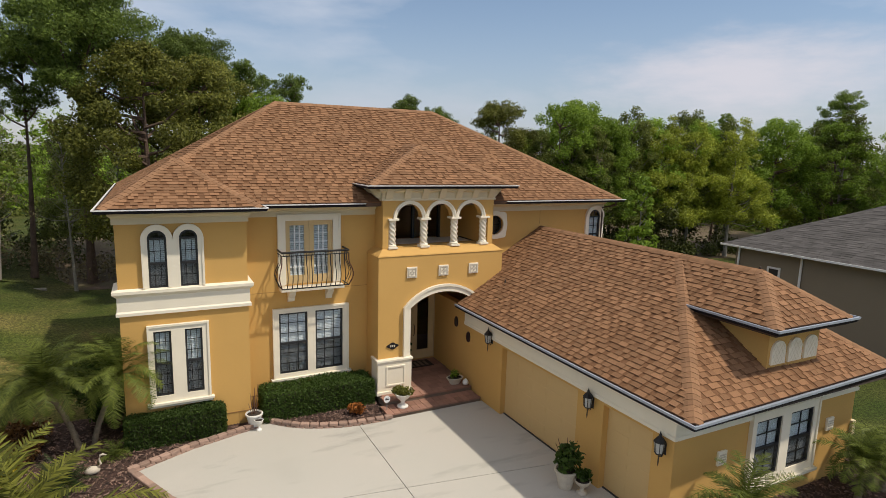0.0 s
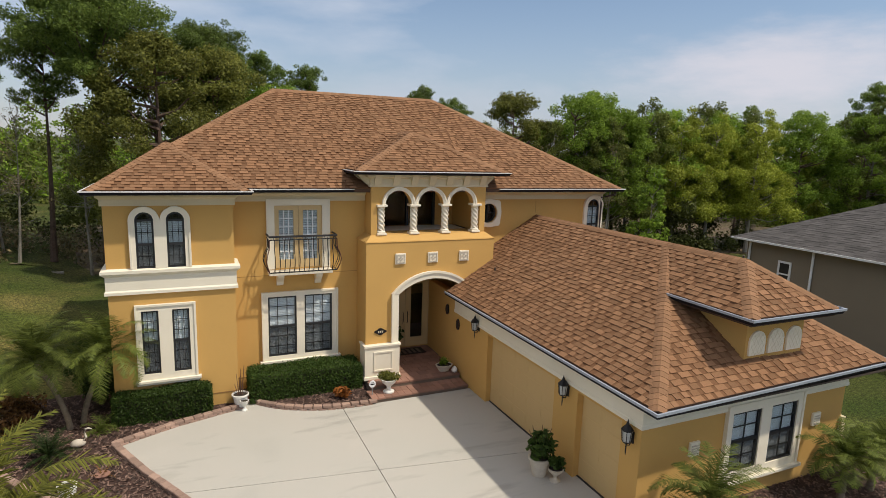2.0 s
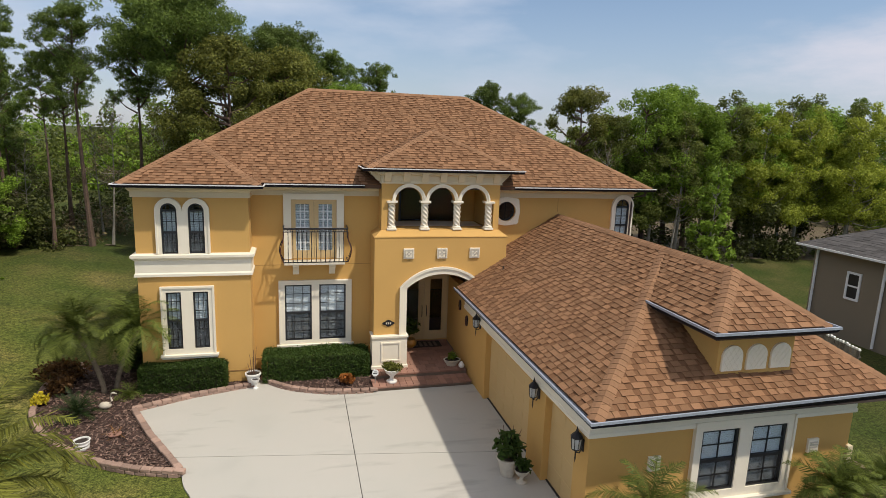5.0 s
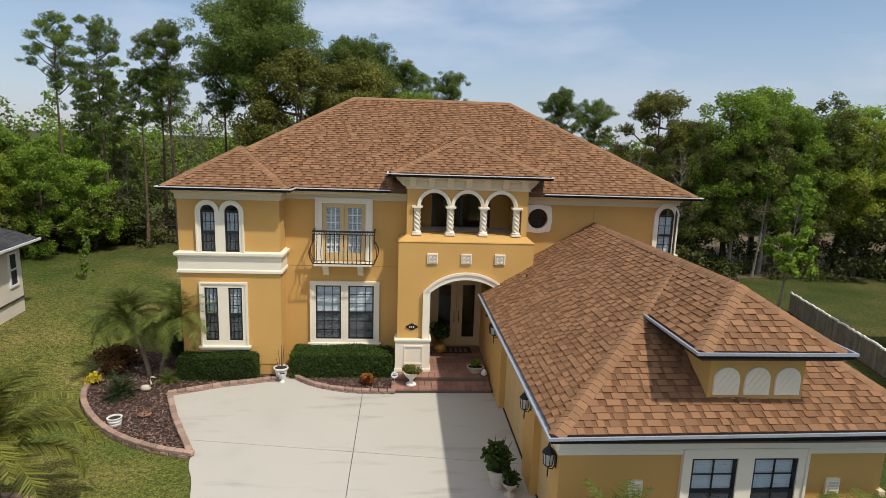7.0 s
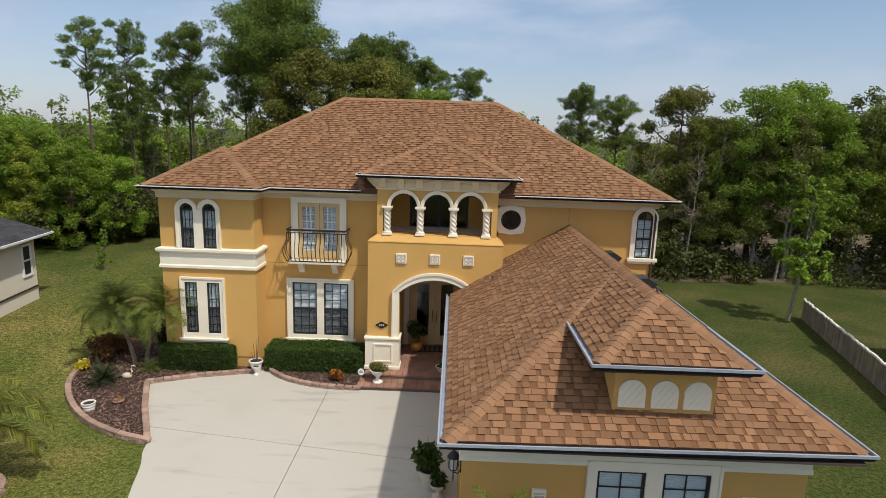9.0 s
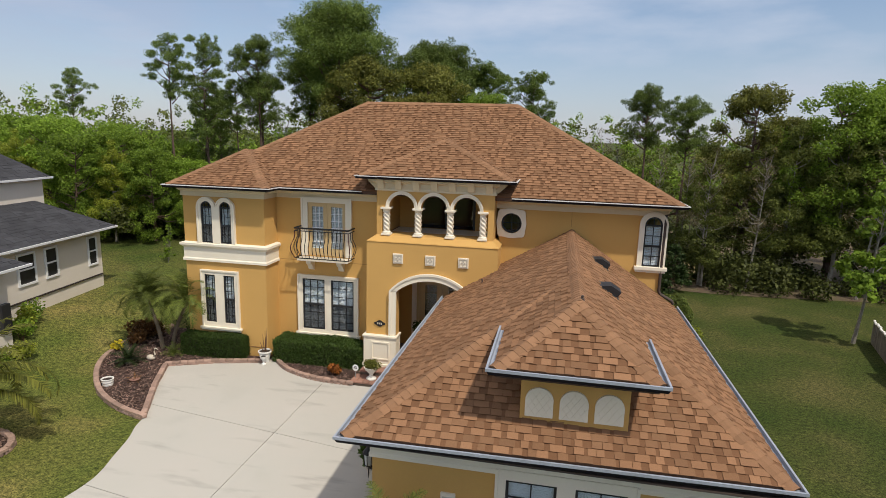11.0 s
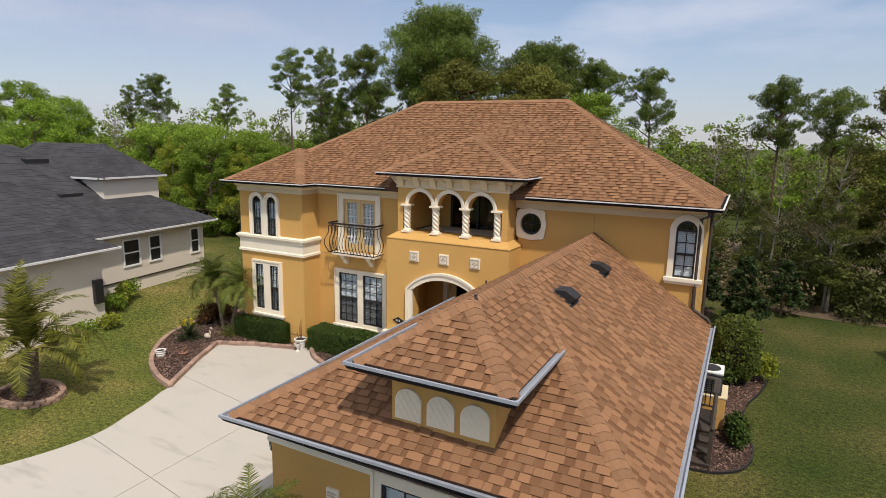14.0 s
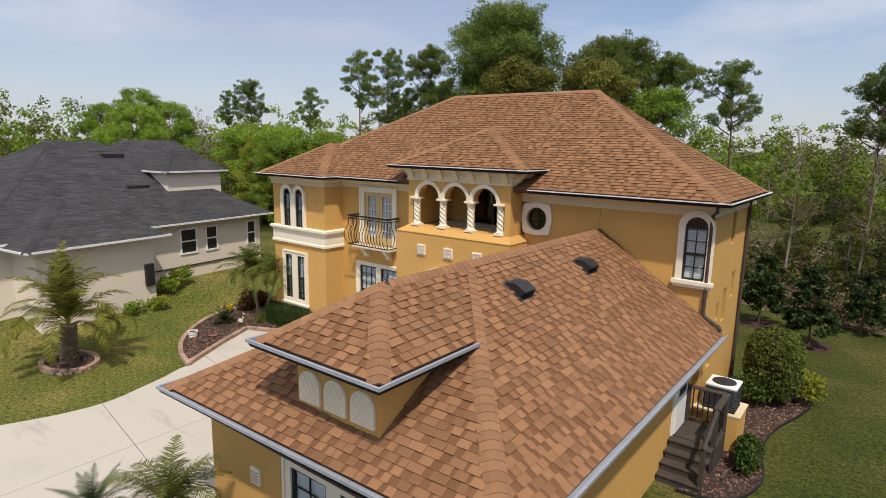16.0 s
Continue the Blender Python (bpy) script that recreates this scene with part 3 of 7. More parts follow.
part("porch_side", boxes((PX1 - 0.25, PX1, PY + 0.35, YF + 1.2, 2.6, 4.38)), STUCCO, HOUSE)
bm = bmesh.new()
a = [bm.verts.new(p) for p in ((PX0 - 0.02, PY - 0.02, 4.36), (PX1 + 0.02, PY - 0.02, 4.36), (PX1 + 0.02, YF + 0.1, 4.36), (PX0 - 0.02, YF + 0.1, 4.36))]
b = [bm.verts.new(p) for p in ((LX0 - 0.01, LY - 0.01, 4.53), (LX1 + 0.01, LY - 0.01, 4.53), (LX1 + 0.01, YF + 0.1, 4.53), (LX0 - 0.01, YF + 0.1, 4.53))]
bm.faces.new(a[::-1])
bm.faces.new(b)
for i in range(4):
    bm.faces.new((a[i], a[(i + 1) % 4], b[(i + 1) % 4], b[i]))
part("shoulder", bm, STUCCO, HOUSE, "sloped stucco ledge")
bm = bmesh.new()
LOG_C = [7.22, 8.24, 9.26]
panel(bm, LX0, LX1, 4.53, 6.28, LY, LY + 0.24, [(6.58, 9.92, 4.53, 5.42), *[(c - 0.41, c + 0.41, 5.42, 5.83) for c in LOG_C]])
for c in LOG_C:
    over_arch(bm, arch_ring(c, 0.41, 5.42, 0.41), 5.83, LY, LY + 0.24)
part("loggia_wall", bm, STUCCO, HOUSE, "ochre stucco wall with three round arches")
part("loggia_side", boxes((LX0, LX0 + 0.2, LY + 0.24, 18.5, 4.53, 6.25)), STUCCO, HOUSE)
part("loggia_side", boxes((LX1 - 0.2, LX1, LY + 0.24, 18.5, 4.53, 6.25)), STUCCO, HOUSE)
bm = bmesh.new()
panel(bm, LX0 + 0.2, LX1 - 0.2, 4.3, 6.25, 18.5, 18.7, [(7.25, 9.25, 4.5, 6.0)])
part("loggia_back", bm, STUCCO, HOUSE)
part("loggia_floor", boxes((LX0 + 0.2, LX1 - 0.2, LY + 0.24, 18.5, 4.3, 4.50)), TRIM, HOUSE)
part("loggia_ceiling", boxes((LX0, LX1, LY, 18.7, 6.25, 6.32)), STUCCO, HOUSE)
part("porch_ceiling", boxes((PX0 + 0.25, PX1 - 0.25, PY + 0.35, 18.35, 3.62, 3.72)), STUCCO, HOUSE)
bm = bmesh.new()
panel(bm, PX0 + 0.25, PX1, 0, 3.7, 18.35, 18.55, [(7.30, 9.12, 0.30, 2.78)])
part("entry_wall", bm, STUCCO, HOUSE)

# garage wing
GX0, GX1, GY0, GY1 = 9.05, 15.02, 8.10, 17.15
GDOORS = [(10.85, 14.05, 0.0, 2.02), (8.62, 10.0, 0.0, 2.02)]
bm = bmesh.new()
side_panel(bm, GX0, GX0 + 0.25, GY0, 18.35, 0, 2.62, GDOORS)
part("garage_wall_west", bm, STUCCO, HOUSE, "shaded ochre wall with two garage doors")
bm = bmesh.new()
GWIN = [(11.40, 12.24, 0.72, 2.02), (12.54, 13.36, 0.72, 2.02)]
panel(bm, GX0 + 0.25, GX1, 0, 2.62, GY0, GY0 + 0.25, GWIN)
part("garage_wall_front", bm, STUCCO, HOUSE)
part("garage_wall_east", boxes((GX1 - 0.25, GX1, GY0 + 0.25, GY1, 0, 2.62)), STUCCO, HOUSE)
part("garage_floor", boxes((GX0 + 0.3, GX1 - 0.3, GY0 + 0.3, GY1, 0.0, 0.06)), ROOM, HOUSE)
bm = bmesh.new()
GC = 12.43
prism(bm, [(11.56, 8.12, 3.0), (13.27, 8.12, 3.0), (13.27, 8.12, 4.08), (11.56, 8.12, 4.08)], (0, 0.12, 0))
for x in (11.56, 13.15):
    prism(bm, [(x, 8.24, 3.0), (x, 9.75, 3.9), (x, 9.75, 4.08), (x, 8.24, 4.08)], (0.12, 0, 0))
part("dormer_wall", bm, STUCCO, HOUSE, "ochre stucco dormer")


# ---- roofs ----
def roof_solid(name, tops, ze, parent, label="", drop=0.16):
    """A closed roof body: the sloped faces, an eave edge and a flat soffit."""
    bm = bmesh.new()
    seen = {}

    def v(p):
        k = tuple(round(c, 3) for c in p)
        if k not in seen:
            seen[k] = bm.verts.new(p)
        return seen[k]

    for f in tops:
        bm.faces.new([v(p) for p in f])
    rim = [e for e in bm.edges if len(e.link_faces) == 1]
    ex = bmesh.ops.extrude_edge_only(bm, edges=rim)
    for q in ex["geom"]:
        if isinstance(q, bmesh.types.BMVert):
            q.co.z = ze - drop
    bmesh.ops.holes_fill(bm, edges=[e for e in bm.edges if len(e.link_faces) == 1])
    bmesh.ops.recalc_face_normals(bm, faces=bm.faces)
    return part(name, bm, FELT, parent, label)


EX0, EX1, EY0, EY1 = -0.54, 15.50, 16.62, 26.60
RL, RR = Vector((4.40, 21.5, 8.86)), Vector((10.26, 21.5, 8.86))
c00, c10, c11, c01 = (Vector((x, y, ZE)) for x, y in ((EX0, EY0), (EX1, EY0), (EX1, EY1), (EX0, EY1)))
cE, cF, cM = Vector((EX1, 21.4, ZE)), Vector((13.6, 21.4, ZE)), Vector((13.6, EY1, ZE))
PB = Vector((13.42, 20.95, ZE + (8.86 - ZE) * (EX1 - 13.42) / (EX1 - 10.26)))
MAIN = [[c00, c10, RR, RL], [c10, cE, PB, RR], [c01, c00, RL], [cM, c01, RL, RR], [cE, cF, PB], [cF, cM, RR], [cF, RR, PB]]
HULL = [[c00, c10, RR, RL], [c10, c11, RR], [c01, c00, RL], [c11, c01, RL, RR]]
BA = Vector((1.12, 18.0, 6.99))
BE = Vector((1.12, 18.6, 6.99))
b0, b1 = Vector((EX0, 15.9, ZE)), Vector((2.97, 15.9, ZE))
b2, b3 = Vector((2.97, 16.9, ZE)), Vector((EX0, 18.2, ZE))
BAY = [[b0, b1, BA], [b1, b2, BE, BA], [b3, b0, BA, BE]]
ZP = 6.40
PA, PE = Vector((8.24, 18.2, 7.54)), Vector((8.24, 19.4, 7.54))
p0, p1 = Vector((5.92, 16.25, ZP)), Vector((10.64, 16.25, ZP))
p2, p3 = Vector((10.64, 17.5, ZP)), Vector((5.92, 17.5, ZP))
PORCH = [[p0, p1, PA], [p1, p2, PE, PA], [p3, p0, PA, PE]]
ZG = 2.78
GA, GE = Vector((12.43, 11.2, 4.92)), Vector((12.43, 17.14, 4.92))
g0, g1 = Vector((8.76, 7.5, ZG)), Vector((15.57, 7.66, ZG))
g2, g3 = Vector((15.57, 17.14, ZG)), Vector((8.76, 16.18, ZG))
g4 = Vector((9.98, 16.18, ZG + (4.92 - ZG) * (9.98 - 8.76) / (12.43 - 8.76)))
g5 = Vector((9.98, 17.14, g4.z))
GAR = [[g0, g1, GA], [g1, g2, GE, GA], [g3, g0, GA, GE, g5, g4]]
ZD = 4.12
DA, DE = Vector((GC, 9.0, 4.935)), Vector((GC, 11.2, 4.935))
d0, d1 = Vector((11.16, 7.74, ZD)), Vector((13.62, 7.74, ZD))
d2, d3 = Vector((13.62, 9.8, ZD)), Vector((11.16, 9.8, ZD))
DORM = [[d0, d1, DA], [d1, d2, DE, DA], [d3, d0, DA, DE]]
ROOFS = {"roof": (MAIN, ZE, "brown shingle hip roof of the main house"), "bay_roof": (BAY, ZE, ""), "porch_roof": (PORCH, ZP, ""),
         "garage_roof": (GAR, ZG, "brown shingle hip roof of the garage wing"), "dormer_roof": (DORM, ZD, "")}
ROOF_OB = {k: roof_solid(k, t, z, HOUSE, lab, 0.10 if z > 5 else 0.16) for k, (t, z, lab) in ROOFS.items()}

# soffits: dark underside boards along the eaves
part("soffit", boxes((EX0 + 0.03, EX1 - 0.03, EY0 + 0.03, YF + 0.1, ZSOF - 0.02, ZSOF + 0.012), (EX0 + 0.03, 2.92, 15.93, EY0 + 0.02, ZSOF - 0.02, ZSOF + 0.01)), SOFFIT, HOUSE, "dark brown soffit")
part("porch_soffit", boxes((5.94, 10.62, 16.27, 17.4, 6.285, 6.297)), SOFFIT, HOUSE)
part("garage_soffit", boxes((8.79, 15.54, 7.53, 8.2, 2.60, 2.635), (8.79, 9.1, 8.2, 16.1, 2.60, 2.635), (14.8, 15.54, 8.2, 17.1, 2.60, 2.635)), SOFFIT, HOUSE)
part("dormer_soffit", boxes((11.18, 13.6, 7.76, 8.2, 3.945, 3.968), (11.18, 11.6, 8.2, 9.6, 3.945, 3.968), (13.2, 13.6, 8.2, 9.6, 3.945, 3.968)), SOFFIT, HOUSE)

OUTER = [(0.0, -0.104), (0.095, -0.104), (0.122, -0.042), (0.108, -0.042), (0.085, -0.092), (0.0, -0.092)]
LINER = [(0.0, -0.05), (0.100, -0.05), (0.108, 0.012), (0.142, 0.012), (0.142, -0.036), (0.122, -0.040), (0.104, -0.075), (0.0, -0.075)]


RIM = [(0.098, -0.036), (0.138, -0.036), (0.138, -0.010), (0.098, -0.010)]


def gutter(name, line, z, lining=GUTTER_PALE, inner=LINER):
    bm = bmesh.new()
    sweep(bm, line, [(o, z + h) for o, h in OUTER])
    g = part(name, bm, GUTTER_DARK, HOUSE, "dark bronze gutter with pale inner lining")
    bm = bmesh.new()
    sweep(bm, line, [(o, z + h) for o, h in inner])
    part("lining", bm, lining, g, "pale aluminium lining")


gutter("gutter", [(EX0, EY1), (EX0, 15.9), (2.97, 15.9), (2.97, EY0), (5.9, EY0)], ZE, GUTTER_WHITE, RIM)
gutter("gutter", [(10.6, EY0), (EX1, EY0), (EX1, 21.4), (13.6, 21.4), (13.6, EY1)], ZE, GUTTER_WHITE, RIM)
gutter("gutter", [(5.92, 17.45), (5.92, 16.25), (10.64, 16.25), (10.64, 17.45)], ZP, GUTTER_WHITE, RIM)
gutter("gutter", [(8.76, 16.15), (8.76, 7.5), (15.57, 7.66), (15.57, 17.1)], ZG)
gutter("gutter", [(11.16, 9.75), (11.16, 7.74), (13.62, 7.74), (13.62, 9.75)], ZD)

# cream friezes and mouldings
bm = bmesh.new()
sweep(bm, [(XL, 18.5), (XL, YBAY), (XBAY, YBAY), (XBAY, YF), (6.4, YF)], [(0, 5.48), (0.05, 5.48), (0.05, 5.63), (0.12, 5.70), (0.12, 5.758), (0, 5.758)])
part("frieze", bm, CREAM, HOUSE, "cream frieze under the eave")
bm = bmesh.new()
sweep(bm, [(10.1, YF), (XR, YF), (XR, 21.9)], [(0, 5.48), (0.05, 5.48), (0.05, 5.63), (0.12, 5.70), (0.12, 5.758), (0, 5.758)])
part("frieze", bm, CREAM, HOUSE)
bm = bmesh.new()
sweep(bm, [(XL, 17.3), (XL, YBAY), (XBAY, YBAY), (XBAY, YF - 0.003)], [(0, 3.29), (0.07, 3.29), (0.07, 3.36), (0.04, 3.40), (0.04, 3.74), (0.08, 3.78), (0.13, 3.83), (0.13, 3.90), (0, 3.94)])
part("belt_course", bm, TRIM, HOUSE, "white moulded belt course")
bm = bmesh.new()
sweep(bm, [(GX0, 16.18), (GX0, GY0), (GX1, GY0), (GX1, 16.9)], [(0, 2.10), (0.05, 2.10), (0.05, 2.17), (0.035, 2.19), (0.035, 2.50), (0.10, 2.56), (0.10, 2.598), (0, 2.598)])
part("garage_frieze", bm, TRIM, HOUSE, "cream moulded band below the garage eave")
bm = bmesh.new()
sweep(bm, [(11.56, 9.4), (11.56, 8.12), (13.27, 8.12), (13.27, 9.4)], [(0, 3.88), (0.05, 3.88), (0.05, 3.943), (0, 3.943)])
part("dormer_frieze", bm, TRIM, HOUSE)
bm = bmesh.new()
sweep(bm, [(LX0, 17.1), (LX0, LY), (LX1, LY), (LX1, 17.1)], [(0, 5.93), (0.05, 5.93), (0.05, 5.97), (0.03, 6.0), (0.03, 6.16), (0.16, 6.22), (0.16, 6.283), (0, 6.283)])
part("cornice", bm, CREAM, HOUSE, "cream bracketed cornice")
for i in range(7):
    x = LX0 + 0.06 + i * (LX1 - LX0 - 0.32) / 6
    bm = bmesh.new()
    prism(bm, [(x, LY - 0.03, 5.96), (x, LY - 0.08, 6.0), (x, LY - 0.17, 6.18), (x, LY - 0.22, 6.28), (x, LY - 0.03, 6.28)], (0.2, 0, 0))
    part("bracket", bm, CREAM, HOUSE)
for s, x in ((-1, LX0), (1, LX1)):
    for y in (16.6, 17.0):
        bm = bmesh.new()
        prism(bm, [(x, y, 5.96), (x + s * 0.11, y, 6.0), (x + s * 0.30, y, 6.18), (x + s * 0.36, y, 6.28), (x, y, 6.28)], (0, 0.18, 0))
        part("bracket", bm, CREAM, HOUSE)

# porch trim: arch moulding, jambs, pedestal
bm = bmesh.new()
band(bm, segment_ring(PC, 1.32, 2.82, 0.62), segment_ring(PC, 1.10, 2.80, 0.42), PY, 0.08)
band(bm, segment_ring(PC, 1.33, 2.82, 0.63), segment_ring(PC, 1.25, 2.82, 0.56), PY - 0.08, 0.035)
part("arch_moulding", bm, TRIM, HOUSE, "white arch moulding")
bm = boxes((PC - 1.31, PC - 1.10, PY - 0.08, PY, 1.33, 2.82), (PC - 1.32, PC - 1.25, PY - 0.115, PY - 0.08, 1.33, 2.82))
part("jamb_moulding", bm, TRIM, HOUSE)
bm = bmesh.new()
panel(bm, PX0 - 0.05, 7.19, 0.3, 1.33, PY - 0.13, PY + 0.38, [])
box(bm, PX0 - 0.08, 7.22, PY - 0.17, PY + 0.4, 1.27, 1.335, 0.012)
box(bm, PX0 - 0.08, 7.22, PY - 0.17, PY + 0.4, 0.28, 0.38, 0.012)
for s in ((6.38, 6.98, 1.08, 1.13), (6.38, 6.98, 0.52, 0.57), (6.38, 6.43, 0.57, 1.08), (6.93, 6.98, 0.57, 1.08)):
    box(bm, s[0], s[1], PY - 0.155, PY - 0.12, s[2], s[3], 0.008)
part("pedestal", bm, TRIM, HOUSE, "white panelled pedestal")

# loggia arches, twisted columns
for c in LOG_C:
    bm = bmesh.new()
    band(bm, arch_ring(c, 0.51, 5.42, 0.51), arch_ring(c, 0.41, 5.42, 0.41), LY, 0.06)
    band(bm, arch_ring(c, 0.515, 5.42, 0.515), arch_ring(c, 0.47, 5.42, 0.47), LY - 0.06, 0.025)
    part("loggia_arch", bm, TRIM, HOUSE, "cream arch moulding")


def twisted_column(x, y, z0, z1):
    col = thing("column", "", "")
    col.parent = HOUSE
    bm = bmesh.new()
    box(bm, x - 0.145, x + 0.145, y - 0.145, y + 0.145, z0, z0 + 0.06, 0.008)
    lathe(bm, [(0.13, 0.06), (0.14, 0.085), (0.125, 0.11), (0.105, 0.125)], 20, (x, y, z0))
    part("base", bm, TRIM, col)
    bm = bmesh.new()
    n, m = 24, 46
    rings = []
    for j in range(m + 1):
        z = z0 + 0.12 + (z1 - z0 - 0.24) * j / m
        tw = j / m * math.pi * 2.4
        rings.append([bm.verts.new((x + r * math.cos(a), y + r * math.sin(a), z)) for k in range(n) for a in [2 * math.pi * k / n] for r in [0.098 + 0.020 * math.cos(4 * a + 4 * tw)]])
    for p, q in zip(rings, rings[1:]):
        for k in range(n):
            bm.faces.new((p[k], p[(k + 1) % n], q[(k + 1) % n], q[k]))
    part("shaft", bm, TRIM, col, "spiral twisted shaft", smooth=True)
    bm = bmesh.new()
    lathe(bm, [(0.10, -0.13), (0.12, -0.11), (0.115, -0.09), (0.14, -0.06)], 20, (x, y, z1))
    box(bm, x - 0.16, x + 0.16, y - 0.16, y + 0.16, z1 - 0.06, z1, 0.008)
    part("capital", bm, TRIM, col)


for x in (6.71, 7.73, 8.75, 9.77):
    twisted_column(x, LY + 0.06, 4.53, 5.42)

# square ornament tiles above the arch
for x in (7.20, 8.23, 9.26):
    t = part("ornament_tile", boxes((x - 0.16, x + 0.16, PY - 0.045, PY, 3.70, 4.02), bevel=0.008), TRIM, HOUSE, "square cream ornament tile")
    bm = bmesh.new()
    for s in ((-0.13, 0.13, 0.10, 0.13), (-0.13, 0.13, -0.13, -0.10), (-0.13, -0.10, -0.10, 0.10), (0.10, 0.13, -0.10, 0.10)):
        box(bm, x + s[0], x + s[1], PY - 0.06, PY - 0.04, 3.86 + s[2], 3.86 + s[3])
    for k in range(4):
        a = k * math.pi / 2
        cx, cz = x + 0.05 * math.cos(a), 3.86 + 0.05 * math.sin(a)
        prism(bm, [(cx + 0.028 * math.cos(q), PY - 0.06, cz + 0.028 * math.sin(q)) for q in np.linspace(0, 2 * math.pi, 9)[:-1]], (0, 0.02, 0))
    part("rosette", bm, STONEPOT, t)
    


# ---- windows and doors ----
def sash_window(parent, x0, x1, z0, z1, y, cols, rows, arch=0.0, blind_to=0.0, frame_mat=DARKFRAME, screen=True, bar=0.022):
    """A window in an opening: dark frame, bars, glass, blind behind the upper part, screen over the lower."""
    win = part("window", bmesh.new(), frame_mat, parent, "dark framed window with white blinds")
    f = 0.045
    bm = bmesh.new()
    yb = y - 0.03
    top = z1 - arch
    box(bm, x0, x0 + f, yb, yb + 0.06, z0, top)
    box(bm, x1 - f, x1, yb, yb + 0.06, z0, top)
    box(bm, x0 + f, x1 - f, yb, yb + 0.06, z0, z0 + f)
    zm = (z0 + z1) / 2 if not arch else z0 + (top - z0) * 0.5
    box(bm, x0 + f, x1 - f, yb - 0.01, yb + 0.05, zm - 0.03, zm + 0.03)
    if arch:
        c, h = (x0 + x1) / 2, (x1 - x0) / 2
        band(bm, arch_ring(c, h, top, arch), arch_ring(c, h - f, top, arch - f), yb + 0.06, 0.06)
        box(bm, x0 + f, x1 - f, yb, yb + 0.05, top - 0.025, top + 0.025)
    else:
        box(bm, x0 + f, x1 - f, yb, yb + 0.06, z1 - f, z1)
    part("window_frame", bm, frame_mat, win)
    bm = bmesh.new()
    for i in range(1, cols):
        x = x0 + (x1 - x0) * i / cols
        box(bm, x - bar / 2, x + bar / 2, yb + 0.012, yb + 0.034, z0 + f, (z1 - f) if not arch else top + arch * 0.9)
    for j in range(1, rows):
        z = z0 + (top - z0) * j / rows
        if abs(z - zm) > 0.05:
            box(bm, x0 + f, x1 - f, yb + 0.014, yb + 0.032, z - bar / 2, z + bar / 2)
    part("window_grille", bm, frame_mat, win)
    bm = bmesh.new()
    if arch:
        pts = [(x0 + 0.02, z0 + 0.02), (x1 - 0.02, z0 + 0.02)] + [(x, z) for x, z in arch_ring(c, h - 0.02, top, arch - 0.02)][::-1]
        prism(bm, [(x, yb + 0.036, z) for x, z in pts], (0, 0.006, 0))
    else:
        box(bm, x0 + 0.02, x1 - 0.02, yb + 0.036, yb + 0.042, z0 + 0.02, z1 - 0.02)
    g = part("pane", bm, GLASS, win)
    g.visible_shadow = False
    if screen:
        part("insect_screen", boxes((x0 + f, x1 - f, yb - 0.006, yb - 0.003, z0 + f, zm - 0.03)), SCREEN, win, "dark insect screen")
    bm = bmesh.new()
    z = z0 + 0.03 + blind_to * (z1 - z0)
    while z < top - 0.02:
        q = 0.042
        vs = [bm.verts.new(p) for p in ((x0 + 0.02, yb + 0.062, z), (x1 - 0.02, yb + 0.062, z), (x1 - 0.02, yb + 0.069, z + q), (x0 + 0.02, yb + 0.069, z + q))]
        bm.faces.new(vs)
        z += 0.048
    part("blind", bm, BLIND, win, "white slatted blind")
    return win


def surround(name, x0, x1, z0, z1, y, panes, sill=True, lip=0.07):
    """White moulded surround with holes for the panes."""
    bm = bmesh.new()
    panel(bm, x0, x1, z0, z1, y - 0.06, y, panes)
    o = 0.05
    box(bm, x0, x0 + o, y - 0.09, y - 0.06, z0, z1)
    box(bm, x1 - o, x1, y - 0.09, y - 0.06, z0, z1)
    box(bm, x0 + o, x1 - o, y - 0.09, y - 0.06, z1 - o, z1)
    w = part(name, bm, TRIM, HOUSE, "white moulded window surround")
    if sill:
        bm = bmesh.new()
        box(bm, x0 - lip, x1 + lip, y - 0.13, y, z0 - 0.07, z0, 0.012)
        box(bm, x0 - lip / 2, x1 + lip / 2, y - 0.09, y, z0 - 0.13, z0 - 0.07, 0.01)
        part("window_sill", bm, TRIM, w)
    return w


# lower bay pair and lower main pair
s = surround("window_surround", 0.26, 1.66, 1.02, 3.0, YBAY, [(a, b, 1.18, 2.84) for a, b in BAY_LOW])
for a, b in BAY_LOW:
    sash_window(s, a, b, 1.18, 2.84, YBAY, 3, 6, blind_to=0.0, bar=0.016)
s = surround("window_surround", 3.48, 5.68, 0.84, 2.88, YF, [(a, b, 0.96, 2.74) for a, b in LOW])
for a, b in LOW:
    sash_window(s, a, b, 0.96, 2.74, YF, 3, 6, blind_to=0.0, bar=0.018)
s.location.x = -0.1

# twin arched windows of the bay
bm = bmesh.new()
for k, (a, b) in enumerate(BAY_UP):
    c, h = (a + b) / 2, (b - a) / 2
    band(bm, arch_ring(c, h + 0.135, 5.12, 0.345), arch_ring(c, h, 5.12, 0.205), YBAY, 0.07)
    band(bm, arch_ring(c, h + 0.138, 5.12, 0.348), arch_ring(c, h + 0.09, 5.12, 0.30), YBAY - 0.07, 0.03)
box(bm, BAY_UP[0][0] - 0.135, BAY_UP[0][0], YBAY - 0.07, YBAY, 3.93, 5.12)
box(bm, BAY_UP[0][0] - 0.138, BAY_UP[0][0] - 0.09, YBAY - 0.1, YBAY - 0.07, 3.93, 5.12)
box(bm, BAY_UP[1][1], BAY_UP[1][1] + 0.135, YBAY - 0.07, YBAY, 3.93, 5.12)
box(bm, BAY_UP[1][1] + 0.09, BAY_UP[1][1] + 0.138, YBAY - 0.1, YBAY - 0.07, 3.93, 5.12)
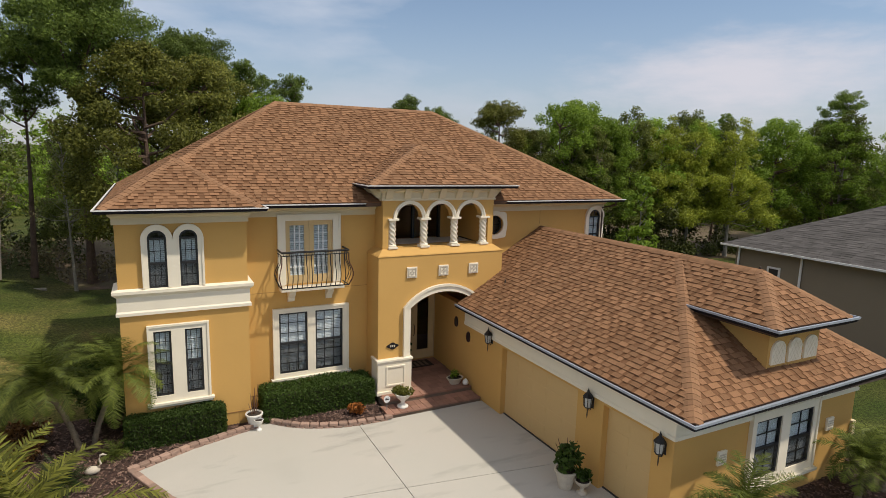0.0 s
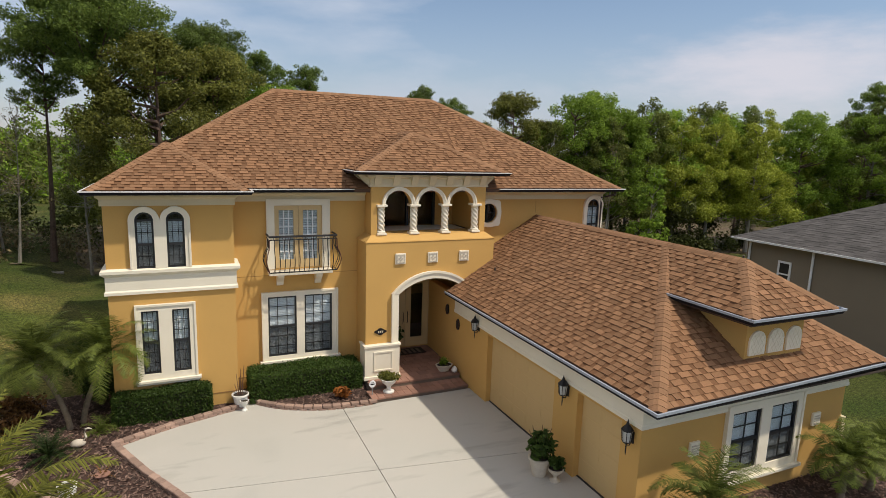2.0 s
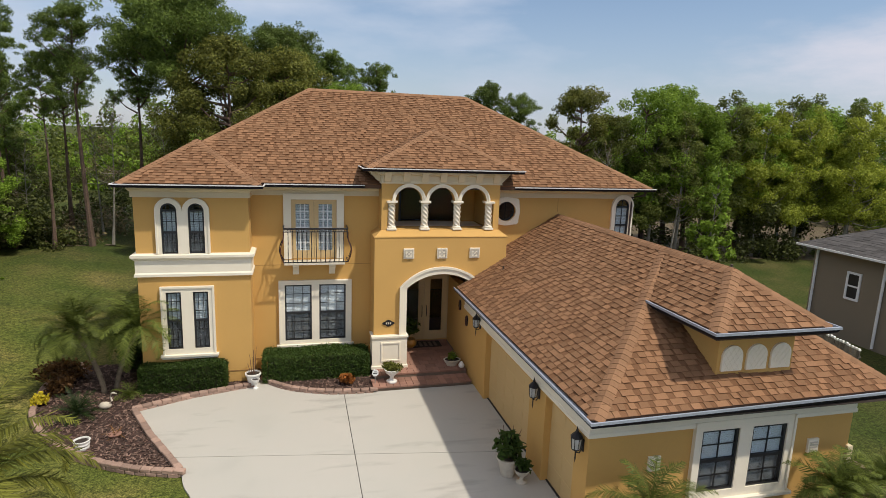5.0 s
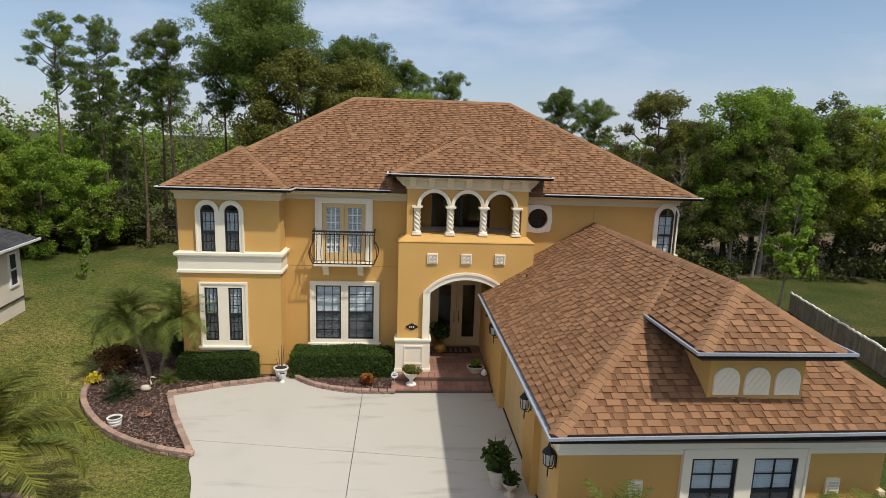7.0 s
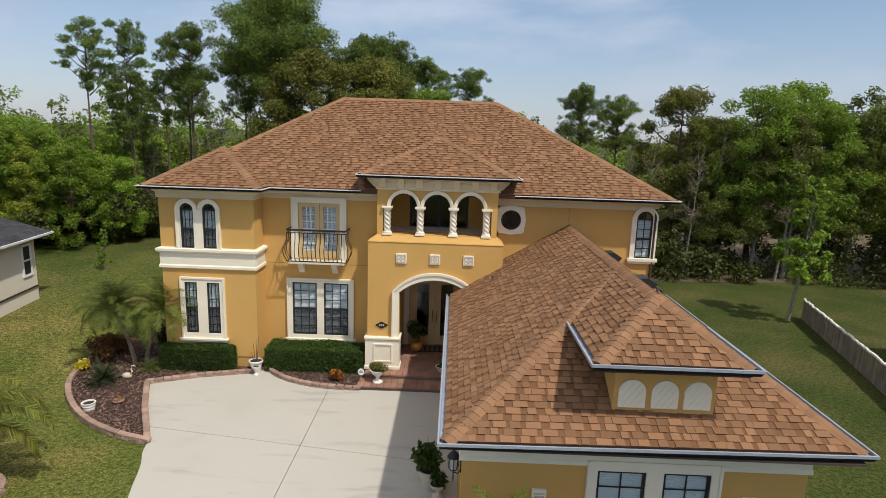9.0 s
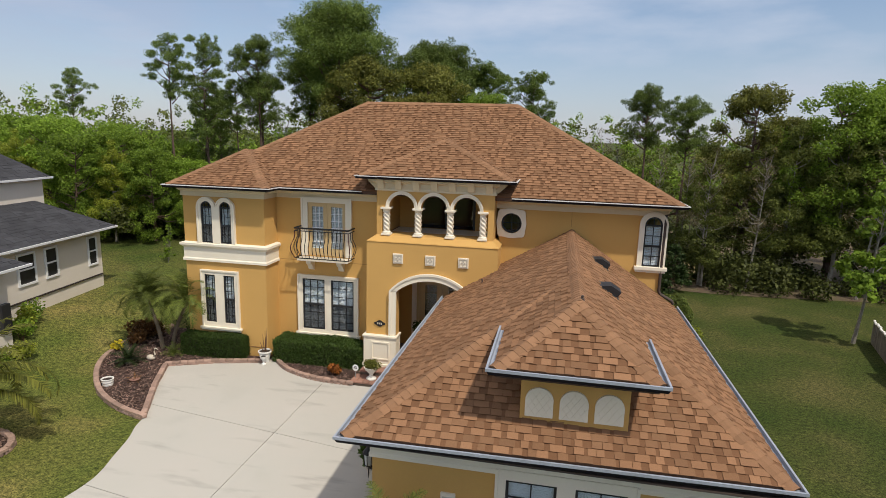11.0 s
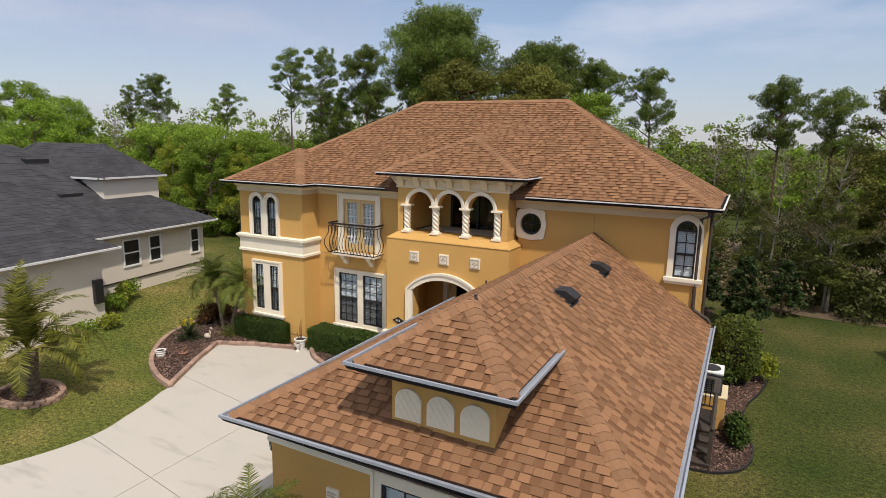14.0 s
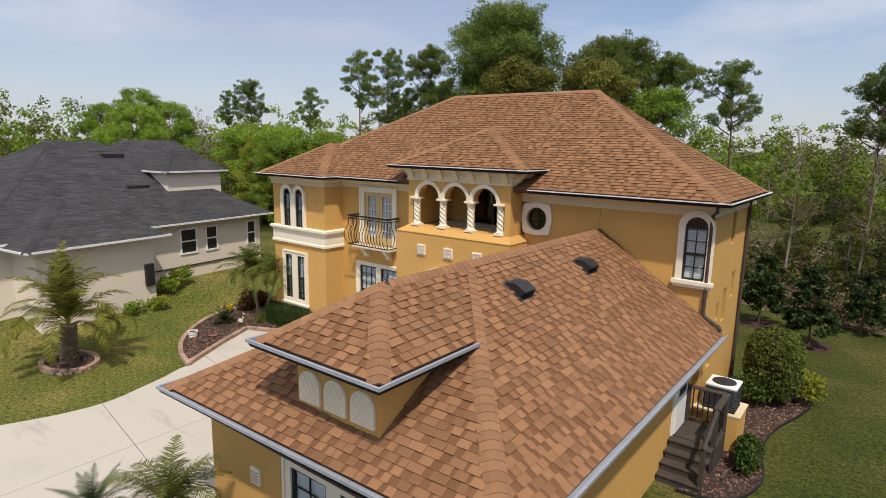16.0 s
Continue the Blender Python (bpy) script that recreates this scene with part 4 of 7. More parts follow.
box(bm, BAY_UP[0][1], BAY_UP[1][0], YBAY - 0.072, YBAY, 3.93, 5.16)
s = part("arched_surround", bm, TRIM, HOUSE, "white surround of twin arched windows")
for a, b in BAY_UP:
    sash_window(s, a, b, 3.93, 5.325, YBAY, 3, 4, arch=0.205, bar=0.015)

# arched window at the east end
bm = bmesh.new()
a, b = RW[:2]
c, h = (a + b) / 2, (b - a) / 2
band(bm, arch_ring(c, h + 0.15, 5.2, 0.41), arch_ring(c, h, 5.2, 0.26), YF, 0.07)
band(bm, arch_ring(c, h + 0.155, 5.2, 0.415), arch_ring(c, h + 0.10, 5.2, 0.36), YF - 0.07, 0.03)
for x0, x1 in ((a - 0.15, a), (b, b + 0.15)):
    box(bm, x0, x1, YF - 0.07, YF, 3.95, 5.2)
box(bm, a - 0.22, b + 0.22, YF - 0.13, YF, 3.84, 3.95, 0.015)
box(bm, a - 0.18, b + 0.18, YF - 0.09, YF, 3.77, 3.84, 0.01)
s = part("arched_surround", bm, TRIM, HOUSE, "white surround of an arched window")
sash_window(s, a, b, 3.95, 5.455, YF, 2, 4, arch=0.26, screen=False)

# round window in a scalloped square surround
bm = bmesh.new()
CX, CZ = 10.58, 5.03
outer, inner = [], []
for i in range(65):
    q = 2 * math.pi * i / 64
    k = 1 / max(abs(math.cos(q)), abs(math.sin(q)))
    r = min(0.44 * k, 0.585) + 0.022 * math.cos(4 * q)
    outer.append((CX + r * math.cos(q), CZ + r * math.sin(q)))
    inner.append((CX + 0.318 * math.cos(q), CZ + 0.318 * math.sin(q)))
band(bm, outer, inner, YF, 0.07)
s = part("round_surround", bm, TRIM, HOUSE, "white scalloped surround of a round window")
bm = bmesh.new()
ro = [(CX + 0.318 * math.cos(q), CZ + 0.318 * math.sin(q)) for q in np.linspace(0, 2 * math.pi, 33)]
ri = [(CX + 0.27 * math.cos(q), CZ + 0.27 * math.sin(q)) for q in np.linspace(0, 2 * math.pi, 33)]
band(bm, ro, ri, YF + 0.12, 0.06)
box(bm, CX - 0.012, CX + 0.012, YF + 0.07, YF + 0.1, CZ - 0.28, CZ + 0.28)
box(bm, CX - 0.28, CX + 0.28, YF + 0.068, YF + 0.098, CZ - 0.012, CZ + 0.012)
w = part("round_window", bm, DARKFRAME, s, "dark round window")
bm = bmesh.new()
prism(bm, [(x, YF + 0.105, z) for x, z in ri[:-1]], (0, 0.006, 0))
g = part("pane", bm, GLASS, w)
g.visible_shadow = False

# windows in the east wall
for (y0, y1, z0, z1) in SIDE_WIN:
    bm = bmesh.new()
    x = XR - 0.1
    for s in ((y0, y0 + 0.05, z0, z1), (y1 - 0.05, y1, z0, z1), (y0 + 0.05, y1 - 0.05, z0, z0 + 0.05), (y0 + 0.05, y1 - 0.05, z1 - 0.05, z1), (y0 + 0.05, y1 - 0.05, (z0 + z1) / 2 - 0.03, (z0 + z1) / 2 + 0.03)):
        box(bm, x - 0.05, x, s[0], s[1], s[2], s[3])
    w = part("side_window", bm, DARKFRAME, HOUSE, "dark framed side window")
    g = part("pane", boxes((x - 0.03, x - 0.024, y0 + 0.03, y1 - 0.03, z0 + 0.03, z1 - 0.03)), GLASS, w)
    g.visible_shadow = False

# garage front windows in one wide surround that reaches the frieze
bm = bmesh.new()
panel(bm, 11.22, 13.54, 0.55, 2.2, GY0 - 0.06, GY0, GWIN)
box(bm, 11.22, 11.27, GY0 - 0.09, GY0 - 0.06, 0.55, 2.2)
box(bm, 13.49, 13.54, GY0 - 0.09, GY0 - 0.06, 0.55, 2.2)
box(bm, 11.14, 13.62, GY0 - 0.14, GY0, 0.48, 0.55, 0.012)
s = part("window_surround", bm, TRIM, HOUSE, "white moulded window surround")
for a, b, z0, z1 in GWIN:
    sash_window(s, a, b, z0, z1, GY0, 2, 4, blind_to=0.0)
for x in (10.42, 14.08):
    t = part("wall_vent", boxes((x - 0.13, x + 0.13, GY0 - 0.05, GY0, 1.3, 1.6), bevel=0.01), TRIM, HOUSE, "cream ornamental wall vent")
    bm = bmesh.new()
    for k in range(4):
        box(bm, x - 0.09, x + 0.09, GY0 - 0.065, GY0 - 0.045, 1.35 + 0.055 * k, 1.375 + 0.055 * k)
    part("louvre", bm, STONEPOT, t)
# white quoin block at the garage's far front corner
part("corner_block", boxes((GX1 - 0.05, GX1 + 0.08, GY0 - 0.07, GY0 + 0.35, 0.9, 1.35), bevel=0.01), CREAM, HOUSE)

# dormer's arched lattice panels
for c in (11.865, 12.415, 12.965):
    bm = bmesh.new()
    h = 0.225
    pts = [(c - h, 3.2), (c + h, 3.2)] + segment_ring(c, h, 3.50, 0.20, 12)[::-1]
    prism(bm, [(x, 8.075, z) for x, z in pts], (0, 0.045, 0))
    lp = part("lattice_panel", bm, TRIM, HOUSE, "cream arched panel with diagonal lattice")
    bm = bmesh.new()
    for s in (-1, 1):
        for k in range(-4, 5):
            x0 = c + k * 0.115
            seg = []
            for u in np.linspace(-0.4, 0.4, 41):
                x, z = x0 + u * 0.7, 3.46 + s * u
                if abs(x - c) < h - 0.012 and 3.21 < z < 3.50 + 0.17 * math.sqrt(max(0, 1 - ((x - c) / h) ** 2)):
                    seg.append((x, z))
            if len(seg) > 3:
                (xa, za), (xb, zb) = seg[0], seg[-1]
                d = Vector((xb - xa, 0, zb - za)).normalized()
                nrm = Vector((-d.z, 0, d.x)) * 0.0025
                prism(bm, [Vector((xa, 8.070, za)) + nrm, Vector((xb, 8.070, zb)) + nrm, Vector((xb, 8.070, zb)) - nrm, Vector((xa, 8.070, za)) - nrm], (0, 0.006, 0))
    part("lattice", bm, TILECREAM, lp)

# garage doors: recessed panelled leaves
for y0, y1, z0, z1 in GDOORS:
    d = part("garage_door", boxes((GX0 + 0.16, GX0 + 0.21, y0, y1, 0.0, z1)), DOORTAN, HOUSE, "tan panelled overhead garage door")
    n = max(2, round((y1 - y0) / 0.65))
    for j in range(4):
        for i in range(n):
            ya = y0 + (y1 - y0) * i / n + 0.06
            yb = y0 + (y1 - y0) * (i + 1) / n - 0.06
            za = 0.05 + j * z1 / 4 + 0.04
            part("door_panel", boxes((GX0 + 0.155, GX0 + 0.165, ya, yb, za, za + z1 / 4 - 0.1), bevel=0.006), DOORTAN, d)
    part("threshold_seal", boxes((GX0 + 0.12, GX0 + 0.22, y0, y1, 0.03, 0.06)), PLASTIC_BLACK, d)

# entry: double glazed doors in a pale frame
E = part("entry_door", boxes((7.30, 7.38, 18.34, 18.5, 0.30, 2.78), (9.04, 9.12, 18.34, 18.5, 0.30, 2.78), (7.38, 9.04, 18.34, 18.5, 2.70, 2.78)), DOORCREAM, HOUSE, "pale double entry door with tall dark glass")
for x0, x1, hx in ((7.38, 8.205, 8.13), (8.215, 9.04, 8.29)):
    bm = bmesh.new()
    panel(bm, x0, x1, 0.31, 2.69, 18.40, 18.45, [(x0 + 0.2, x1 - 0.2, 0.62, 2.5)])
    leaf = part("door_leaf", bm, DOORCREAM, E)
    g = part("pane", boxes((x0 + 0.2, x1 - 0.2, 18.42, 18.43, 0.62, 2.5)), GLASS, leaf)
    bm = bmesh.new()
    tube(bm, [(hx, 18.395, 1.15), (hx, 18.35, 1.2), (hx, 18.34, 1.35), (hx, 18.35, 1.5), (hx, 18.395, 1.55)], 0.014)
    part("door_handle", bm, IRON, leaf, "dark bronze handle")
bm = bmesh.new()
for x0, x1 in ((7.14, 7.30), (9.0, 9.0)):
    if x1 > x0:
        box(bm, x0, x1, 18.28, 18.36, 0.3, 2.95)
box(bm, 7.14, 9.25, 18.27, 18.36, 2.78, 2.98)
part("door_surround", bm, TRIM, HOUSE)

# loggia glazed doors, far back
E = part("loggia_door", boxes((7.25, 7.33, 18.5, 18.62, 4.5, 6.0), (8.21, 8.29, 18.5, 18.62, 4.5, 6.0), (9.17, 9.25, 18.5, 18.62, 4.5, 6.0), (7.33, 9.17, 18.5, 18.62, 5.92, 6.0)), DARKFRAME, HOUSE, "dark glazed loggia doors")
g = part("pane", boxes((7.3, 9.2, 18.56, 18.566, 4.5, 5.95)), GLASS, E)

# French doors above, with their surround
s = surround("balcony_surround", 3.66, 5.44, 3.55, 5.54, YF, [(3.88, 5.22, 3.55, 5.36)], sill=False)
s.location.x = -0.1
for x0, x1 in ((3.88, 4.545), (4.555, 5.22)):
    bm = bmesh.new()
    panel(bm, x0, x1, 3.56, 5.35, YF + 0.02, YF + 0.07, [(x0 + 0.13, x1 - 0.13, 3.80, 5.22)])
    d = part("french_door", bm, DOORCREAM, s, "pale French door with small panes")
    bm = bmesh.new()
    for i in range(1, 3):
        x = x0 + 0.13 + (x1 - x0 - 0.26) * i / 3
        box(bm, x - 0.014, x + 0.014, YF + 0.03, YF + 0.055, 3.8, 5.22)
    for j in range(1, 6):
        z = 3.8 + 1.42 * j / 6
        box(bm, x0 + 0.13, x1 - 0.13, YF + 0.032, YF + 0.053, z - 0.014, z + 0.014)
    part("window_grille", bm, WHITEPAINT, d)
    g = part("pane", boxes((x0 + 0.12, x1 - 0.12, YF + 0.056, YF + 0.061, 3.79, 5.23)), GLASS, d)
    g.visible_shadow = False
    bm = bmesh.new()
    z = 3.8
    while z < 5.2:
        vs = [bm.verts.new(p) for p in ((x0 + 0.11, YF + 0.075, z), (x1 - 0.11, YF + 0.075, z), (x1 - 0.11, YF + 0.09, z + 0.04), (x0 + 0.11, YF + 0.09, z + 0.04))]
        bm.faces.new(vs)
        z += 0.05
    part("blind", bm, BLIND, d)

# ---- balcony ----
BAL = thing("balcony", "shallow balcony with bellied black wrought-iron railing on cream slab", "balcony", at=(-0.1, 0, 0))
part("slab", boxes((3.66, 5.44, 16.72, YF - 0.062, 3.44, 3.53), bevel=0.012), TRIM, BAL, "cream stucco slab")
for x in (4.0, 5.08):
    bm = bmesh.new()
    prism(bm, [(x - 0.09, YF, 3.06), (x - 0.09, YF - 0.10, 3.10), (x - 0.09, YF - 0.14, 3.2), (x - 0.09, YF - 0.30, 3.34), (x - 0.09, YF - 0.32, 3.43), (x - 0.09, YF, 3.43)], (0.18, 0, 0))
    part("corbel", bm, TRIM, BAL, "cream scrolled corbel")
ZB0, ZB1 = 3.56, 4.56


def belly(u):
    """How far a bar stands out at height share u."""
    return 0.13 * math.sin(math.pi * min(u / 0.75, 1.0)) ** 1.2 if u < 0.75 else 0.0


for z, r in ((ZB1, 0.028), (ZB1 - 0.09, 0.014), (ZB0, 0.018)):
    bm = bmesh.new()
    pts = [(3.66, YF - 0.03, z), (3.66, 16.58, z), (5.52, 16.58, z), (5.52, YF - 0.03, z)]
    tube(bm, pts, r, 8)
    part("rail", bm, IRON, BAL)
N = 15
for i in range(N):
    x = 3.66 + 1.86 * i / (N - 1)
    bm = bmesh.new()
    side = -1 if i == 0 else (1 if i == N - 1 else 0)
    tube(bm, [(x + side * belly(u) * 0.7, 16.58 - belly(u), ZB0 + (ZB1 - ZB0 - 0.09) * u) for u in np.linspace(0, 1, 11)], 0.013 if not side else 0.016, 6)
    part("baluster", bm, RUST if side else IRON, BAL)
for side, x in ((-1, 3.66), (1, 5.52)):
    for y in (16.78, 16.96):
        bm = bmesh.new()
        tube(bm, [(x + side * belly(u), y, ZB0 + (ZB1 - ZB0 - 0.09) * u) for u in np.linspace(0, 1, 9)], 0.012, 6)
        part("baluster", bm, IRON, BAL)
for i in range(12):
    x = 3.74 + 1.70 * i / 11
    bm = bmesh.new()
    tube(bm, [(x + 0.036 * math.cos(a), 16.58, ZB1 - 0.048 + 0.036 * math.sin(a)) for a in np.linspace(0, 2 * math.pi, 11)], 0.007, 5, cap=False)
    part("ring", bm, IRON, BAL)

# ---- downpipes ----
for pts in ([(XR + 0.16, EY0 + 0.02, 5.76), (XR + 0.16, EY0 + 0.02, 5.66), (XR - 0.03, YF - 0.05, 5.52), (XR - 0.03, YF - 0.05, 3.22), (XR + 0.02, YF - 0.06, 3.12), (XR + 0.36, YF - 0.12, 2.95), (XR + 0.40, YF - 0.12, 2.86)], [(XR + 0.06, 20.95, 5.7), (XR + 0.06, 20.95, 0.1)]):
    bm = bmesh.new()
    tube(bm, pts, 0.045, 8)
    part("downpipe", bm, SOFFIT, HOUSE, "dark brown downpipe")

# control joints in the stucco and the base line near the ground
part("control_joint", boxes((XBAY, PX0, YF - 0.004, YF, 3.36, 3.372)), JOINT, HOUSE)
part("control_joint", boxes((12.40, 12.412, YF - 0.004, YF, 5.02, 5.60)), JOINT, HOUSE)
part("base_line", boxes((XBAY, PX0, YF - 0.012, YF, 0.40, 0.425)), JOINT, HOUSE)
part("base_line", boxes((-0.42, XBAY, YBAY - 0.012, YBAY, 0.40, 0.425)), JOINT, HOUSE)


# ---- driveway ----
def spline(pts, n=6):
    """A smooth plan line through points."""
    P = [Vector((*p, 0)) for p in pts]
    out = []
    for i in range(len(P) - 1):
        a, b, c, d = P[max(i - 1, 0)], P[i], P[i + 1], P[min(i + 2, len(P) - 1)]
        for k in range(n):
            t = k / n
            out.append(0.5 * ((2 * b) + (c - a) * t + (2 * a - 5 * b + 4 * c - d) * t * t + (3 * b - a - 3 * c + d) * t ** 3))
    out.append(P[-1])
    return [(p.x, p.y) for p in out]


EDGE = spline([(1.5, 11.65), (1.62, 11.2), (1.85, 10.7), (2.1, 9.9), (2.33, 9.1), (2.30, 8.3), (2.05, 7.4), (1.4, 6.0), (0.2, 4.4), (-2.0, 2.6), (-6.0, 1.4)])
BEDLINE = [(2.72, 16.0), (1.1, 15.5), (-0.22, 14.88), (0.5, 13.4), (1.5, 11.65)]
RIGHTBED = spline([(2.85, 16.55), (3.25, 15.95), (3.9, 15.45), (4.9, 15.1), (6.04, 15.02)])


def clip_rows(poly, axis, lo, hi):
    """Part of a plan polygon between two lines."""
    def cut(ps, keep, val):
        out = []
        for i, p in enumerate(ps):
            q = ps[(i + 1) % len(ps)]
            a, b = keep * (p[axis] - val), keep * (q[axis] - val)
            if a >= 0:
                out.append(p)
            if a * b < 0:
                t = a / (a - b)
                out.append((p[0] + (q[0] - p[0]) * t, p[1] + (q[1] - p[1]) * t))
        return out
    return cut(cut(poly, 1, lo), -1, hi)


DRIVE = [(2.72, 16.0), *BEDLINE[1:-1], *EDGE, (-6.0, -6.0), (9.0, -6.0), (9.0, 5.4), (8.9, 8.0), (9.22, 8.3), (9.22, 15.05), (6.04, 15.02), *RIGHTBED[::-1], (2.75, 16.6)]
DW = thing("driveway", "pale broom-finished concrete driveway with dark expansion joints", "driveway", kind="structure")
SKEW = 0.15  # the cross joints are not square to the house
xs, ys = [-6.5, 5.2, 9.4], [-6.5, 1.5, 5.0, 8.35, 11.79, 17.0]
for xa, xb in zip(xs, xs[1:]):
    for ya, yb in zip(ys, ys[1:]):
        p = clip_rows(clip_rows([(x, y + SKEW * (x - 5.2)) for x, y in DRIVE], 0, xa + 0.008, xb - 0.008), 1, ya + 0.008, yb - 0.008)
        p = [(x, y - SKEW * (x - 5.2)) for x, y in p]
        if len(p) > 2:
            bm = bmesh.new()
            prism(bm, [(x, y, -0.05) for x, y in p], (0, 0, 0.092))
            bmesh.ops.triangulate(bm, faces=[f for f in bm.faces if len(f.verts) > 4])
            part("slab", bm, CONCRETE, DW)
part("joint_strip", boxes((5.17, 5.23, -6, 15.0, -0.02, 0.022)), SOIL, DW)
for y, xa, xb in ((11.79, 1.2, 9.2), (8.35, 2.3, 9.2), (5.0, 0.6, 9.0), (1.5, -6.0, 9.0)):
    bm = bmesh.new()
    prism(bm, [(x, y - SKEW * (x - 5.2) + q, -0.02) for x, q in ((xa, -0.03), (xb, -0.03), (xb, 0.03), (xa, 0.03))], (0, 0, 0.04))
    part("joint_strip", bm, SOIL, DW)

# ---- entry steps ----
ST = thing("entry_steps", "red brick entry steps and porch floor", "steps", kind="structure")
part("step_base", boxes((6.05, 9.0, 15.06, 15.75, 0.0, 0.115), (6.17, 9.0, 15.62, 18.35, 0.0, 0.255)), MORTAR, ST)


def pavers(x0, x1, y0, y1, z, w, d, name="brick", along=True, off=True):
    """Bricks laid flat in running bond, each a piece of its own."""
    cache = {}
    j, y = 0, y0
    while y < y1 - 0.02:
        dd = min(d, y1 - y)
        x = x0 - (w / 2 if off and j % 2 else 0)
        while x < x1 - 0.02:
            a, b = max(x, x0), min(x + w, x1)
            if b - a > 0.02:
                k = (round(b - a, 3), round(dd, 3))
                if k not in cache:
                    bm = bmesh.new()
                    hx, hy = k[0] / 2 - 0.004, k[1] / 2 - 0.004
                    q = 0.006
                    lo = [bm.verts.new((sx * hx, sy * hy, -0.05)) for sx, sy in ((-1, -1), (1, -1), (1, 1), (-1, 1))]
                    md = [bm.verts.new((sx * hx, sy * hy, -q)) for sx, sy in ((-1, -1), (1, -1), (1, 1), (-1, 1))]
                    hi = [bm.verts.new((sx * (hx - q), sy * (hy - q), 0)) for sx, sy in ((-1, -1), (1, -1), (1, 1), (-1, 1))]
                    bm.faces.new(hi)
                    for r, s in ((lo, md), (md, hi)):
                        for i in range(4):
                            bm.faces.new((r[i], r[(i + 1) % 4], s[(i + 1) % 4], s[i]))
                    me = bpy.data.meshes.new(name)
                    bm.to_mesh(me)
                    bm.free()
                    me.materials.append(BRICKRED)
                    cache[k] = me
                ob = new(name, cache[k])
                ob.location = ((a + b) / 2, y + dd / 2, z + random.uniform(-0.003, 0.003))
                ob.parent = ST
            x += w
        y += d
        j += 1


pavers(6.03, 9.0, 15.03, 15.63, 0.165, 0.20, 0.30, off=False)
pavers(6.15, 9.0, 15.60, 15.90, 0.305, 0.20, 0.30, off=False)
pavers(7.2, 9.0, 15.90, 18.34, 0.30, 0.30, 0.30)
pavers(6.2, 7.2, 15.90, 16.05, 0.30, 0.20, 0.15, off=False)

# ---- garden beds ----
def edging(bedthing, line, layers=2, w=0.235, depth=0.15, h=0.085, closed=False):
    """Tumbled blocks laid end to end along a plan line, each its own piece."""
    metas = []
    for v in range(5):
        bm = bmesh.new()
        box(bm, -w / 2 + 0.005, w / 2 - 0.005, -depth / 2, depth / 2, 0, h)
        for q in bm.verts:
            q.co += Vector((random.uniform(-1, 1), random.uniform(-1, 1), random.uniform(-1, 1))) * 0.007
        bmesh.ops.bevel(bm, geom=list(bm.edges), offset=0.013, segments=1, affect="EDGES")
        me = bpy.data.meshes.new("edging_block")
        bm.to_mesh(me)
        bm.free()
        me.materials.append(EDGER)
        metas.append(me)
    P = [Vector((*p, 0)) for p in line]
    if closed:
        P.append(P[0])
    cum = [0.0]
    for a, b in zip(P, P[1:]):
        cum.append(cum[-1] + (b - a).length)
    n = int(cum[-1] / w)
    for L in range(layers):
        for i in range(n):
            s = (i + 0.5 + 0.5 * (L % 2)) * cum[-1] / n
            if s > cum[-1]:
                continue
            k = max(j for j in range(len(cum) - 1) if cum[j] <= s)
            d = P[k + 1] - P[k]
            p = P[k] + d * ((s - cum[k]) / max(d.length, 1e-6))
            ob = new("edging_block", random.choice(metas))
            ob.matrix_world = Matrix.LocRotScale((p.x, p.y, rise(p.x, p.y) + L * (h - 0.003) + (0.0 if L else 0.0)), Euler((random.uniform(-.03, .03), random.uniform(-.03, .03), math.atan2(d.y, d.x) + random.uniform(-.05, .05))), None)
            ob.parent = bedthing
            ob.matrix_parent_inverse = bedthing.matrix_world.inverted()


def inside(p, poly):
    c = False
    for (x1, y1), (x2, y2) in zip(poly, poly[1:] + poly[:1]):
        if (y1 > p[1]) != (y2 > p[1]) and p[0] < (x2 - x1) * (p[1] - y1) / (y2 - y1) + x1:
            c = not c
    return c


def bed(name, label, poly, line, layers=2, density=300, closed=False, z=0.07):
    b = thing(name, label, "garden bed")
    bm = bmesh.new()
    prism(bm, [(x, y, -0.05) for x, y in poly], (0, 0, 0.05 + z))
    bmesh.ops.triangulate(bm, faces=[f for f in bm.faces if len(f.verts) > 4])
    part("mulch", bm, MULCH, b, "dark red-brown bark mulch")
    scatter_chips(b, poly, density, z)
    edging(b, line, layers, closed=closed)
    return b


def scatter_chips(b, poly, density, z):
    rng = np.random.default_rng(len(poly) * 7 + int(abs(poly[0][0]) * 100))
    x0, x1 = min(p[0] for p in poly), max(p[0] for p in poly)
    y0, y1 = min(p[1] for p in poly), max(p[1] for p in poly)
    V, F = [], []
    for _ in range(int((x1 - x0) * (y1 - y0) * density)):
        p = (rng.uniform(x0, x1), rng.uniform(y0, y1))
        if not inside(p, poly):
            continue
        a, l, w2 = rng.uniform(0, 6.28), rng.uniform(0.018, 0.05), rng.uniform(0.008, 0.018)
        d, s = Vector((math.cos(a), math.sin(a), rng.uniform(-.5, .5))), Vector((-math.sin(a), math.cos(a), rng.uniform(-.6, .6)))
        c = Vector((*p, z + rng.uniform(0.008, 0.03)))
        k = len(V)
        V += [c - d * l - s * w2, c + d * l - s * w2, c + d * l + s * w2, c - d * l + s * w2]
        F.append((k, k + 1, k + 2, k + 3))
    tagged(raw("bark_litter", V, F, CHIP, b, "loose bark chips"), kind="stuff")


